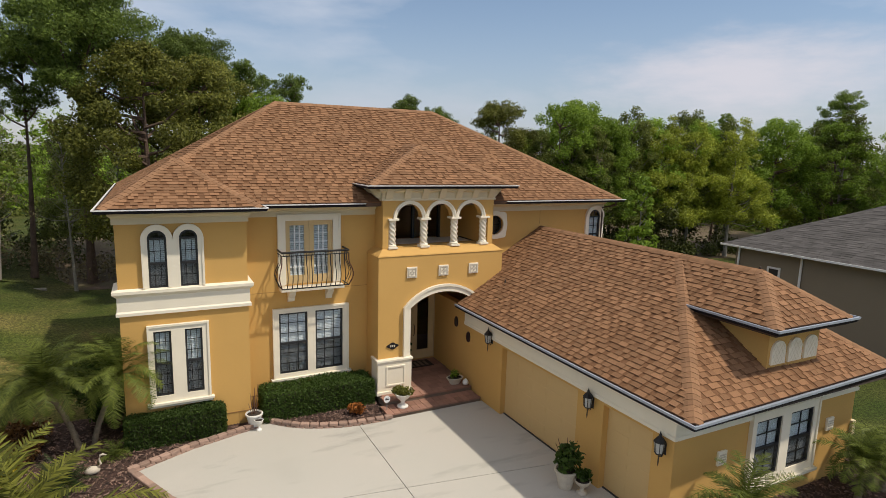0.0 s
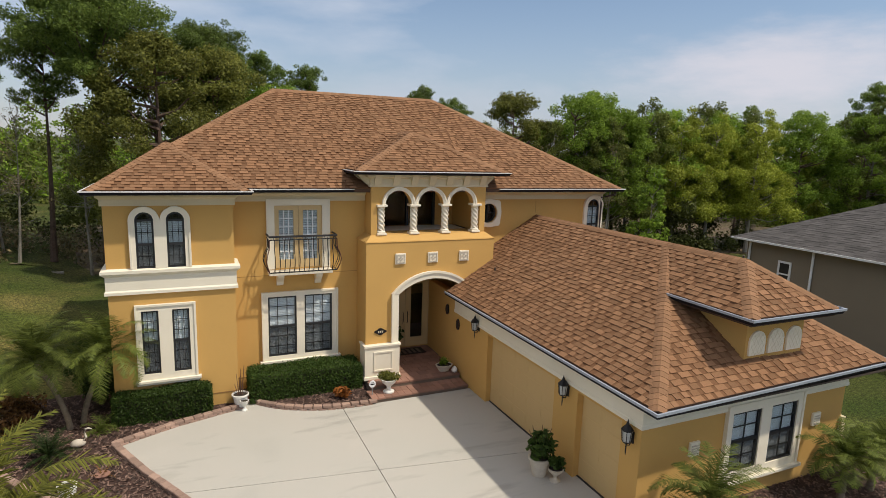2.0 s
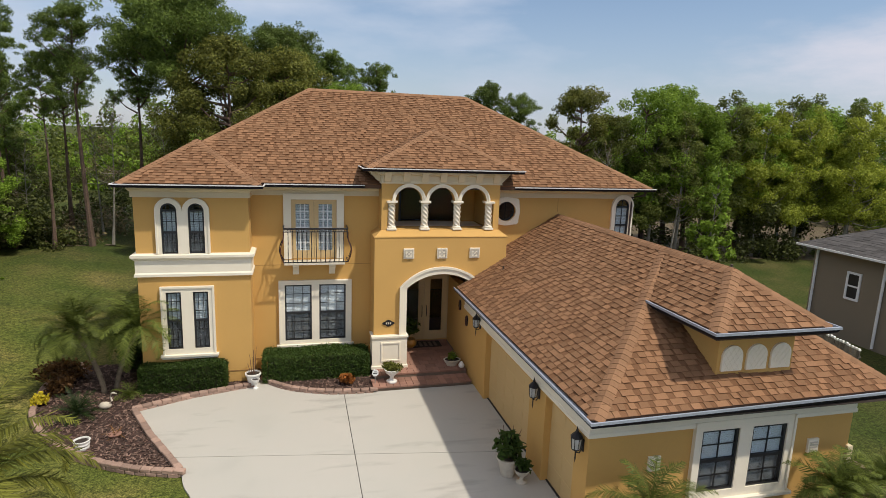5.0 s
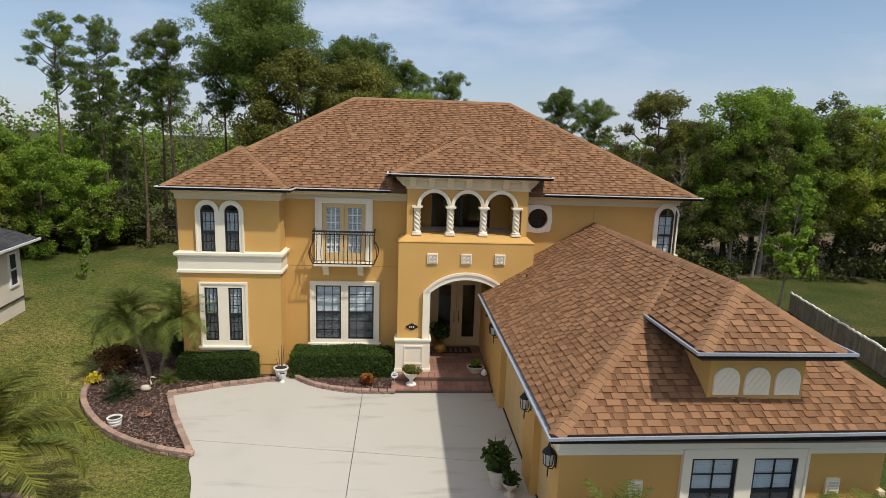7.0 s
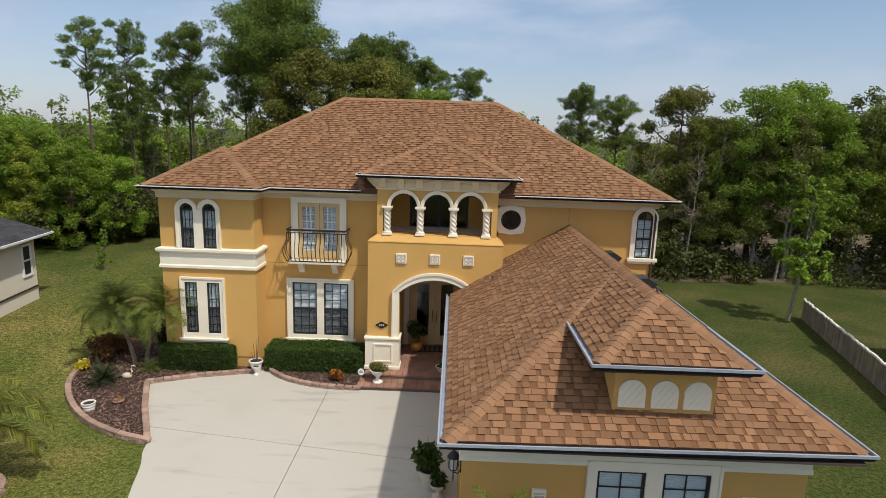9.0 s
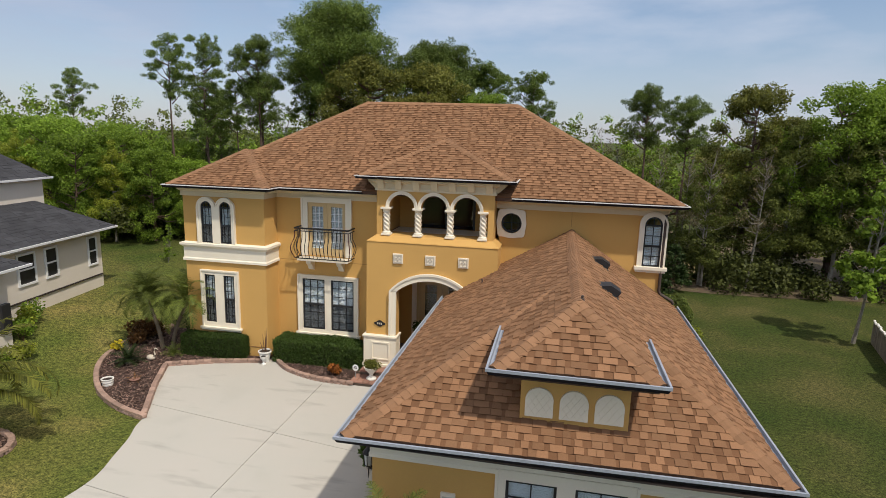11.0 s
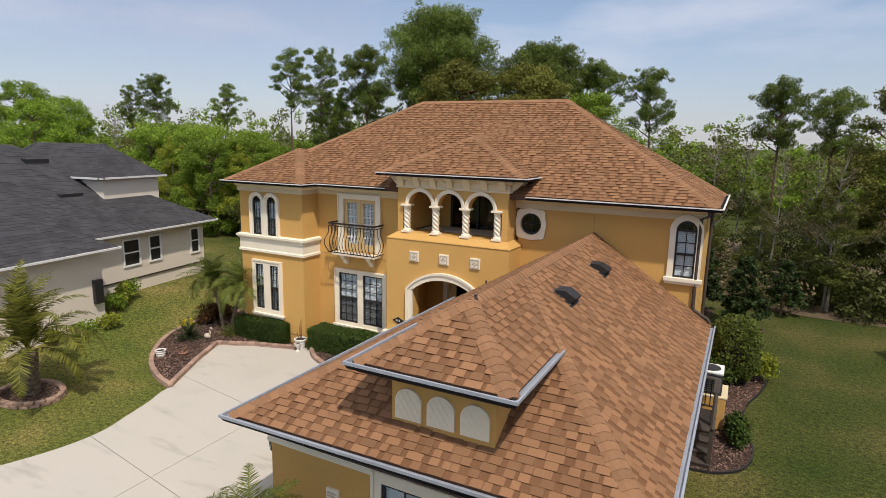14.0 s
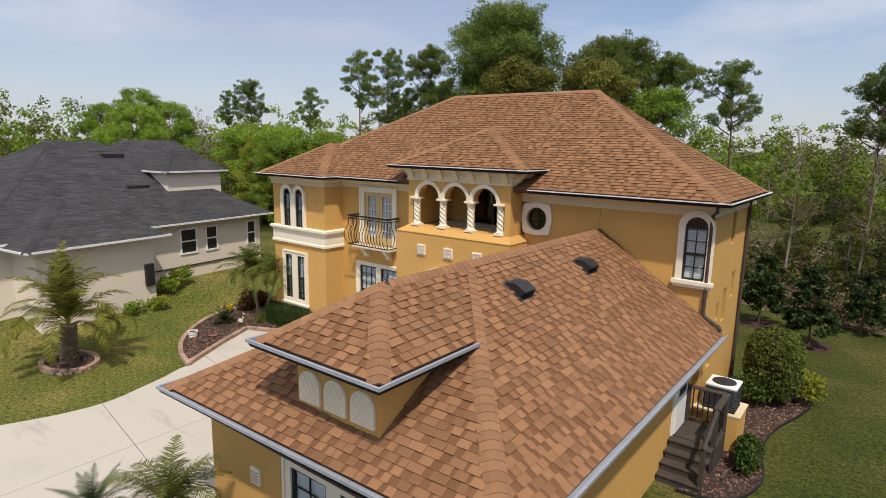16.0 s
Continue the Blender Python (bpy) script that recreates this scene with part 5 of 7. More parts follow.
OUTER_LEFT = spline([(1.5, 11.65), (0.5, 11.95), (-0.65, 12.6), (-1.7, 13.6), (-2.45, 14.7), (-2.75, 15.7), (-2.9, 17.0), (-2.5, 18.2)])
POLY_LEFT = [(2.72, 16.1), *BEDLINE[1:-1], *OUTER_LEFT, (-0.42, 18.2), (-0.42, 16.62), (2.72, 16.62)]
bed("garden_bed", "curved mulch bed edged with tumbled brick blocks beside the driveway", POLY_LEFT, [*BEDLINE, *OUTER_LEFT[1:]])
bed("garden_bed", "mulch bed edged with tumbled brick blocks under the front windows", [*RIGHTBED, (6.17, 15.05), (6.17, 17.15), (2.72, 17.15)], RIGHTBED)
RING = [(-1.4 + 0.98 * math.cos(a), 9.35 + 0.72 * math.sin(a)) for a in np.linspace(0, 2 * math.pi, 25)[:-1]]
bed("garden_bed", "round mulch bed with brick edging round a palm", RING, RING, closed=True)
FRONTBED = spline([(8.75, 8.0), (8.2, 6.6), (9.2, 5.7), (11.5, 5.6), (13.5, 6.1), (15.2, 6.6), (16.4, 7.6), (16.6, 9.2), (15.5, 9.8)])
bed("garden_bed", "mulch bed with brick edging along the garage front", [*FRONTBED, (15.4, 8.1), (9.0, 8.1)], FRONTBED)
SIDEBED = spline([(15.5, 14.6), (16.1, 14.72), (16.65, 15.25), (16.85, 16.3), (16.6, 17.6), (16.7, 19.0), (17.1, 20.4), (17.1, 21.5), (15.5, 22.2)])
b = thing("garden_bed", "mulch bed along the house side", "garden bed")
bm = bmesh.new()
prism(bm, [(x, y, -0.05) for x, y in [*SIDEBED]], (0, 0, 0.075))
bmesh.ops.triangulate(bm, faces=[f for f in bm.faces if len(f.verts) > 4])
part("mulch", bm, MULCH, b, "dark red-brown bark mulch")
bm = bmesh.new()
sweep(bm, SIDEBED, [(-0.02, 0.0), (0.02, 0.0), (0.02, 0.06), (-0.02, 0.06)])
part("edging_strip", bm, PLASTIC_BLACK, b, "thin black edging strip")
scatter_chips(b, SIDEBED, 300, 0.025)


# ---- shingles ----
def plane_z(f):
    n = (f[1] - f[0]).cross(f[2] - f[0])
    return lambda x, y: f[0].z - (n.x * (x - f[0].x) + n.y * (y - f[0].y)) / n.z


def hip_z(faces, ymax):
    fs = [plane_z(f) for f in faces]
    ze = faces[0][0].z

    def top(x, y):
        z = min(q(x, y) for q in fs)
        return z if y < ymax and z > ze else -9
    return top


Z_MAIN, Z_BAY, Z_PORCH, Z_GAR, Z_DORM = hip_z(HULL, 99), hip_z(BAY, 18.6), hip_z(PORCH, 19.4), hip_z(GAR, 99), hip_z(DORM, 11.2)


def tab_mesh(w, e, t):
    """One shingle: a thin wedge lying up the slope (x along, y up, z out)."""
    L = e * 1.9
    v = [(0.004, 0, t), (w - 0.004, 0, t), (w - 0.004, L, 0.003), (0.004, L, 0.003), (0.004, 0.003, 0.0), (w - 0.004, 0.003, 0.0)]
    return v, [(0, 1, 2, 3), (4, 5, 1, 0), (4, 0, 3), (5, 2, 1)]


WIDTHS = [0.13, 0.16, 0.19, 0.23, 0.26]
PIECES = {}


def piece(w, t, e, material):
    k = (w, t, e, material.name)
    if k not in PIECES:
        me = bpy.data.meshes.new("shingle")
        me.from_pydata(*[tab_mesh(w, e, t)[0], [], tab_mesh(w, e, t)[1]])
        me.materials.append(material)
        PIECES[k] = me
    return PIECES[k]


def span(poly, t):
    """How far a roof plane reaches along its eave at a height up the slope."""
    hits = [x1 + (x2 - x1) * (t - y1) / (y2 - y1) for (x1, y1), (x2, y2) in zip(poly, poly[1:] + poly[:1]) if (y1 - t) * (y2 - t) < 0]
    return (min(hits), max(hits)) if len(hits) >= 2 else (0.0, 0.0)


def lay(faces, parent, material, e=0.132, widths=WIDTHS, hidden=(), singles=None, seed=1, thick=(0.029, 0.036), teeth=True):
    """Cover roof planes with shingles course by course; those in the stretch `singles` are objects of their own."""
    rng = random.Random(seed)
    V, F, count = [], [], 0
    BV, BF = [], []
    for f in faces:
        A, B = f[0], f[1]
        s = (B - A).normalized()
        n = (B - A).cross(f[2] - A).normalized()
        u = n.cross(s)
        poly = [((p - A).dot(s), (p - A).dot(u)) for p in f]
        top = max(p[1] for p in poly)
        k, t0 = 0, -0.02
        while t0 < top - 0.04:
            lo, hi = span(poly, min(max(t0, 0.001), top - 0.002))
            lo2, hi2 = span(poly, min(t0 + e * 1.9, top - 0.002))
            if hi > lo:
                x = lo - rng.uniform(0, 0.2)
                if teeth:
                    b = len(BV)
                    BV += [A + s * lo + u * t0 + n * 0.020, A + s * hi + u * t0 + n * 0.020, A + s * hi2 + u * min(t0 + e * 1.5, top) + n * 0.001, A + s * lo2 + u * min(t0 + e * 1.5, top) + n * 0.001]
                    BV += [A + s * lo + u * t0, A + s * hi + u * t0]
                    BF += [(b, b + 1, b + 2, b + 3), (b + 4, b + 5, b + 1, b)]
                while x < hi:
                    w, t = rng.choice(widths), rng.choice(thick)
                    c = A + s * (x + w / 2) + u * (t0 + e / 2)
                    if x + w > lo and not any(h(c.x, c.y) > c.z + 0.03 for h in hidden):
                        o = A + s * x + u * t0
                        if singles and count < 300 and singles(c) and x > max(lo, lo2) + 0.1 and x + w < min(hi, hi2) - 0.1:
                            ob = new("shingle", piece(w, t, e, SHINGLE_ONE))
                            ob.matrix_world = Matrix((s, u, n)).transposed().to_4x4()
                            ob.matrix_world.translation = o
                            ob.parent = parent
                            count += 1
                        else:
                            vs, fs = tab_mesh(w, e, t)
                            b = len(V)
                            V += [A + s * (min(max(x + q[0], lo2), hi2) if q[1] > e else min(max(x + q[0], lo), hi)) + u * min(t0 + q[1], top) + n * q[2] for q in vs]
                            F += [tuple(b + i for i in g) for g in fs]
                    x += w + (rng.choice((0.0, 0.05, 0.08, 0.11, 0.14)) if teeth else 0.0)
            t0 += e
            k += 1
    if BF:
        tagged(raw("shingle_band", BV, BF, SHINGLE_DARK, parent, "darker lower layer of the laminated shingles"), kind="stuff")
    tagged(raw("shingles", V, F, material, parent, "overlapping brown shingles"), kind="stuff")


def caps(lines, parent, material, step=0.145, wing=0.16):
    """Ridge and hip shingles; each line is low end, high end and the two faces that it divides."""
    V, F = [], []
    for P, Q, f1, f2 in lines:
        d = (Q - P).normalized()
        ws, ns = [], []
        for f in (f1, f2):
            n = (f[1] - f[0]).cross(f[2] - f[0]).normalized()
            w = n.cross(d).normalized()
            m = sum((p for p in f), Vector()) / len(f) - (P + Q) / 2
            ws.append(w if w.dot(m) > 0 else -w)
            ns.append(n)
        up = (ns[0] + ns[1]).normalized()
        L = (Q - P).length
        x = -0.03
        while x < L - 0.02:
            a, b = P + d * x, P + d * min(x + step * 1.8, L + 0.02)
            k = len(V)
            for o, h0 in ((a, 0.038), (b, 0.024)):
                V += [o + ws[0] * wing + ns[0] * h0 * 0.7, o + ws[0] * wing * 0.45 + ns[0] * h0 * 1.1, o + up * h0 * 1.05, o + ws[1] * wing * 0.45 + ns[1] * h0 * 1.1, o + ws[1] * wing + ns[1] * h0 * 0.7]
            V += [a + ws[0] * wing, a + up * 0.012, a + ws[1] * wing]
            F += [(k + q, k + q + 1, k + q + 6, k + q + 5) for q in range(4)] + [(k + 10, k + 11, k + 2, k + 1, k), (k + 11, k + 12, k + 4, k + 3, k + 2), (k, k + 5, k + 10), (k + 4, k + 12, k + 9)]
            x += step
    tagged(raw("ridge_shingles", V, F, material, parent, "capped ridge shingles"), kind="stuff")


caps([(c00, RL, MAIN[0], MAIN[2]), (c10, RR, MAIN[0], MAIN[1]), (RL, RR, MAIN[0], MAIN[3]), (cE, PB, MAIN[1], MAIN[4]), (c01, RL, MAIN[2], MAIN[3])], ROOF_OB["roof"], CAP)
caps([(b0, BA, BAY[0], BAY[2]), (b1, BA, BAY[0], BAY[1])], ROOF_OB["bay_roof"], CAP)
caps([(p0, PA, PORCH[0], PORCH[2]), (p1, PA, PORCH[0], PORCH[1]), (PA, PE, PORCH[1], PORCH[2])], ROOF_OB["porch_roof"], CAP)
caps([(g0, GA, GAR[0], GAR[2]), (g1, GA, GAR[0], GAR[1]), (DE, GE, GAR[1], GAR[2])], ROOF_OB["garage_roof"], CAP)
caps([(d0, DA, DORM[0], DORM[2]), (d1, DA, DORM[0], DORM[1]), (DA, DE, DORM[1], DORM[2])], ROOF_OB["dormer_roof"], CAP)
lay(MAIN[:6], ROOF_OB["roof"], SHINGLE, hidden=(Z_BAY, Z_PORCH), seed=1)
lay(BAY, ROOF_OB["bay_roof"], SHINGLE, hidden=(Z_MAIN,), seed=2)
lay(PORCH, ROOF_OB["porch_roof"], SHINGLE, hidden=(Z_MAIN,), seed=3)
lay(GAR, ROOF_OB["garage_roof"], SHINGLE, hidden=(lambda x, y: 9 if 11.7 < x < 13.15 and 8.25 < y < 10.0 else -9,), seed=4, singles=lambda c: c.y < 9.0 and 9.6 < c.x < 13.9 and c.z < 3.7)
lay(DORM, ROOF_OB["dormer_roof"], SHINGLE, hidden=(Z_GAR,), seed=5, singles=lambda c: c.y < 8.9 and c.x < 13.4)


# ---- foliage ----
def leaf_quads(centres, size, rng, aspect=0.55, out=None):
    """Small leaf-shaped faces, one at each centre; where an outward direction is given they lean to face it and the sky."""
    n = len(centres)
    nor = rng.normal(size=(n, 3))
    nor /= np.linalg.norm(nor, axis=1)[:, None] + 1e-9
    if out is not None:
        nor = nor * 0.85 + np.asarray(out) * 0.6 + np.array([0, 0, 0.45])
        nor /= np.linalg.norm(nor, axis=1)[:, None] + 1e-9
    d = np.cross(nor, rng.normal(size=(n, 3)))
    d /= np.linalg.norm(d, axis=1)[:, None] + 1e-9
    e = np.cross(nor, d)
    s = size * rng.uniform(0.6, 1.3, n)[:, None]
    c = np.asarray(centres)
    V = np.stack([c - d * s, c + e * s * aspect, c + d * s, c - e * s * aspect], 1).reshape(-1, 3)
    F = [(4 * i, 4 * i + 1, 4 * i + 2, 4 * i + 3) for i in range(n)]
    return V.tolist(), F


def blob_points(blobs, per, rng, shell=0.55, facing=False):
    """Points in and mostly near the surface of many uneven ellipsoids, with their outward directions if wanted."""
    out, dirs = [], []
    for c, r in blobs:
        n = max(8, int(per * r[0] * r[0]))
        d = rng.normal(size=(n, 3))
        d /= np.linalg.norm(d, axis=1)[:, None]
        k = (shell + (1 - shell) * rng.uniform(0, 1, n) ** 0.6)[:, None]
        lump = 1 + 0.22 * np.sin(d[:, :1] * 7 + c[0]) * np.cos(d[:, 1:2] * 6 + c[1])
        out.append(np.asarray(c) + d * k * lump * np.asarray(r))
        dirs.append(d)
    return (np.concatenate(out), np.concatenate(dirs)) if facing else np.concatenate(out)


def limbs(bm, base, height, r, targets, rng, lean=(0, 0), fork=0.4):
    """A tapered, slightly crooked trunk with limbs that reach the crown's clumps."""
    pts = []
    for i in range(8):
        u = i / 7
        pts.append(Vector((base[0] + lean[0] * u + 0.04 * height * math.sin(3 * u + lean[0]) * 0.3, base[1] + lean[1] * u, base[2] + height * u)))
    tube(bm, pts, [r * (1.25 if i == 0 else 1 - 0.93 * i / 7) for i in range(8)], 7)
    for t in targets:
        z = min(max(t[2] - abs(t[0] - base[0]) * 0.6 - 0.4, height * fork), height * 0.97)
        u = z / height
        a = Vector((base[0] + lean[0] * u + 0.04 * height * math.sin(3 * u + lean[0]) * 0.3, base[1] + lean[1] * u, base[2] + z))
        b = Vector(t)
        m = a.lerp(b, 0.5) + Vector((0, 0, -0.12 * (b - a).length))
        tube(bm, [a, m, b], [r * 0.32, r * 0.2, r * 0.07], 5, cap=False)


def make_tree(name, label, kind, H, R, seed, leaf, bark, trunk_r=0.2, leaf_size=0.11, per=420, low=0.35, clumps=60, gap=0.0):
    """kind: pine (bare bole, branches that end in needle tufts), broad (full rounded crown) or slim (tall, leafy to the ground)."""
    rng = np.random.default_rng(seed)
    tree = thing(name, label, "tree")
    blobs, tips = [], []
    lean = (rng.uniform(-0.4, 0.4), rng.uniform(-0.4, 0.4))
    bm = bmesh.new()
    if kind == "pine":
        limbs(bm, (0, 0, 0), H * 0.88, trunk_r, [], rng, lean)
        for i in range(clumps):
            v = ((i + rng.uniform(0.1, 0.9)) / clumps) ** 0.8
            u = low + (0.955 - low) * v
            a = 2.399 * i + rng.uniform(-0.6, 0.6)
            dome = math.sqrt(max(0.03, 1 - max(0.0, v - 0.35) ** 2 / 0.45)) * (0.55 + 0.45 * min(1.0, v / 0.4))
            reach = R * dome * (rng.uniform(0.55, 0.95) if i % 3 else rng.uniform(0.1, 0.5))
            foot = Vector((lean[0] * u, lean[1] * u, max(H * u - reach * 0.75, H * low * 0.8)))
            tip = Vector((lean[0] * u + reach * math.cos(a), lean[1] * u + reach * math.sin(a), H * u + R * rng.uniform(-0.08, 0.08)))
            mid = foot.lerp(tip, 0.5) + Vector((0, 0, -0.10 * reach))
            tube(bm, [foot, mid, tip], [trunk_r * 0.34, trunk_r * 0.22, trunk_r * 0.07], 5, cap=False)
            q = R * rng.uniform(0.19, 0.29)
            blobs.append((tuple(tip), (q * 1.1, q * 1.1, q * 0.8)))
            for j in range(3):
                w = tip + Vector((rng.normal() * q * 0.95, rng.normal() * q * 0.95, rng.uniform(-0.7, 0.7) * q))
                k = q * rng.uniform(0.35, 0.6)
                blobs.append((tuple(w), (k * 1.15, k * 1.15, k * 0.85)))
    else:
        for i in range(clumps):
            u = rng.uniform(0, 1)
            a = rng.uniform(0, 2 * math.pi)
            if kind == "broad":
                z = H * (low + (0.95 - low) * u)
                rad = R * math.sqrt(max(0.04, 1 - (1.75 * u - 0.78) ** 2)) * math.sqrt(rng.uniform(0.12, 1.0))
                q = R * rng.uniform(0.13, 0.25)
            else:
                z = H * (low + (0.98 - low) * u)
                rad = R * (1.05 - 0.8 * u ** 1.4) * math.sqrt(rng.uniform(0.04, 1.0)) * rng.uniform(0.7, 1.15)
                q = R * rng.uniform(0.15, 0.27) * (1.15 - 0.45 * u)
            blobs.append(((lean[0] * u + rad * math.cos(a), lean[1] * u + rad * math.sin(a), z), (q, q, q * 0.8)))
        limbs(bm, (0, 0, 0), H * 0.86, trunk_r, [b[0] for b in blobs[:30]], rng, lean, 0.3)
    part("trunk", bm, bark, tree)
    P, N = blob_points(blobs, per, rng, 0.3, True)
    V, F = leaf_quads(P, leaf_size, rng, 0.34 if kind == "pine" else 0.55, N)
    raw("crown", V, F, leaf, tree)
    return tree


def stand(tree, x, y, k=1.0, kz=1.0, turn=None):
    """Another tree like this one, at a place, turned and scaled."""
    t = copy_thing(tree, Matrix())
    t.matrix_world = Matrix.LocRotScale((x, y, rise(x, y)), Euler((0, 0, random.uniform(0, 6.28) if turn is None else turn)), (k, k, k * kz))
    return t


def grow(tree, H, spots):
    """The first spot takes the tree itself, the others its copies; a spot is x, y and the height wanted."""
    for i, (x, y, h) in enumerate(spots):
        if i == 0:
            k = h * 1.02 / H
            tree.matrix_world = Matrix.LocRotScale((x, y, rise(x, y)), Euler((0, 0, random.uniform(0, 6.28))), (k, k, k))
        else:
            stand(tree, x, y, h * 1.02 / H * random.uniform(0.95, 1.05), 1.0)


random.seed(4)
PINE_L = "tall pine with bare bole and layered dark needle tufts"
grow(make_tree("pine_tree", "very tall pine with broad domed crown on long crooked limbs", "pine", 12, 2.95, 11, LEAF_PINE, BARK, 0.18, 0.066, 1350, 0.63, 50), 12, [(-2.4, 36.0, 15.7), (2.3, 41.0, 14.7)])
grow(make_tree("pine_tree", PINE_L, "pine", 12, 1.75, 12, LEAF_PINE, BARK, 0.14, 0.062, 2100, 0.66, 27), 12, [(10.1, 43.0, 12.6), (-7.1, 34.5, 13.5), (6.2, 42.0, 12.6), (-34.8, 39.0, 12.3), (58.0, 33.0, 14.0)])
grow(make_tree("pine_tree", PINE_L, "pine", 12, 1.8, 14, LEAF_PINE, BARK, 0.15, 0.062, 2100, 0.64, 28), 12, [(-5.0, 36.4, 12.4), (20.1, 41.0, 11.2), (17.4, 40.6, 10.9), (4.6, 43.0, 13.0), (-9.2, 38.0, 11.4)])
grow(make_tree("pine_tree", "slender pine with small crown high on a bare bole", "pine", 12, 1.35, 13, LEAF_PINE, BARK, 0.12, 0.06, 2600, 0.66, 20), 12, [(-12.4, 33.0, 12.8), (-26.0, 39.0, 11.2), (-38.3, 38.0, 11.2), (46.6, 37.0, 11.5), (-8.6, 33.6, 10.2)])
grow(make_tree("pine_tree", "slender pine with needles far down the bole", "pine", 12, 1.4, 15, LEAF_PINE, BARK, 0.12, 0.06, 2500, 0.46, 32), 12, [(-10.6, 34.0, 13.1), (-13.6, 37.5, 10.6), (-11.6, 37.0, 9.6)])
grow(make_tree("oak_tree", "dense dark olive-green oak behind the house", "broad", 12, 3.5, 21, LEAF_OAK, BARK, 0.3, 0.078, 1050, 0.2, 110), 12, [(0.6, 33.0, 12.0), (3.4, 37.0, 11.6), (22.9, 37.0, 10.6)])
SPRING = "leafy spring-green woodland tree"
grow(make_tree("woodland_tree", SPRING, "broad", 10, 2.8, 31, LEAF_GREEN, BARK, 0.18, 0.075, 950, 0.3, 95), 10, [(26.9, 34.0, 11.0), (29.4, 33.0, 10.2), (6.7, 38.0, 10.7), (-24.3, 22.5, 9.0), (34.5, 34.4, 11.0), (46.0, 30.9, 10.7), (57.0, 33.1, 11.4), (62.0, 26.0, 10.8), (40.5, 34.5, 11.0), (50.0, 28.5, 10.9), (54.0, 25.0, 10.9), (30.6, 37.0, 11.4), (-44.6, 32.0, 11.4), (-49.0, 30.0, 10.4), (-40.5, 33.5, 10.4)])
grow(make_tree("woodland_tree", SPRING, "broad", 7, 2.5, 34, LEAF_GREEN, BARK, 0.14, 0.07, 1200, 0.06, 85), 7, [(-16.4, 28.6, 6.6), (-15.2, 31.6, 6.9), (-12.6, 30.6, 6.0), (-13.6, 33.6, 6.6), (-19.6, 30.6, 7.2), (-18.4, 34.5, 7.2), (-11.0, 32.6, 5.4), (-22.6, 32.8, 7.4), (-25.8, 31.0, 7.6), (-28.8, 34.0, 7.8)])
grow(make_tree("woodland_tree", "lime-green woodland tree in new leaf", "slim", 10, 2.6, 32, LEAF_LIME, BARKPALE, 0.14, 0.07, 1000, 0.28, 80), 10, [(34.4, 32.4, 10.3), (37.4, 32.0, 10.4), (43.0, 32.9, 11.0), (40.1, 30.5, 9.8), (48.0, 32.4, 10.2), (-14.4, 29.4, 6.2), (-20.6, 29.2, 6.6)])
grow(make_tree("woodland_tree", "olive woodland tree with thin crown", "slim", 10, 2.4, 33, LEAF_DULL, BARKPALE, 0.13, 0.07, 900, 0.26, 75), 10, [(32.2, 33.0, 10.9), (24.4, 33.6, 8.6), (26.4, 32.6, 9.4), (31.2, 33.8, 10.4), (40.4, 34.5, 11.0), (19.4, 33.6, 5.8), (17.0, 36.0, 5.2), (-12.0, 38.5, 6.0), (-4.0, 42.0, 7.0), (50.1, 28.1, 10.9), (42.0, 32.8, 10.9), (53.0, 32.3, 11.2), (28.0, 32.0, 9.6), (37.4, 33.4, 10.6), (23.0, 34.0, 8.0), (19.9, 32.0, 5.6), (14.4, 39.0, 5.0)])
grow(make_tree("bare_tree", "half-bare grey tree with sparse twigs", "slim", 9, 1.5, 41, LEAF_BROWN, BARKPALE, 0.08, 0.05, 420, 0.42, 30), 9, [(14.4, 36.5, 8.4), (15.6, 43.0, 8.4), (17.4, 34.6, 7.4), (18.8, 34.0, 7.4), (22.9, 34.3, 7.2), (-21.8, 26.2, 8.4), (13.5, 36.0, 6.0), (22.0, 31.6, 7.2), (-7.5, 38.0, 7.0), (-10.5, 35.5, 5.6), (27.2, 31.4, 8.0), (19.8, 32.2, 7.4), (-3.0, 34.4, 8.2), (-6.2, 35.0, 7.8), (-1.2, 34.4, 7.6)])


def undergrowth(name, label, spots, leaf, seed, size=0.12, per=330):
    """Shrubs and saplings too dense to count, as one mass of leaves."""
    rng = np.random.default_rng(seed)
    blobs = []
    for x, y, w, d, h in spots:
        for _ in range(int(w * d * 0.55) + 4):
            q = rng.uniform(0.5, 1.1)
            px, py = x + rng.uniform(-w, w) / 2, y + rng.uniform(-d, d) / 2
            blobs.append(((px, py, rise(px, py) + rng.uniform(0.1, h) * rng.uniform(0.3, 1)), (q, q, q * rng.uniform(0.6, 1.1))))
    P, N = blob_points(blobs, per, rng, 0.4, True)
    V, F = leaf_quads(P, size, rng, 0.55, N)
    tagged(raw(name, V, F, leaf), label, "undergrowth", kind="stuff")


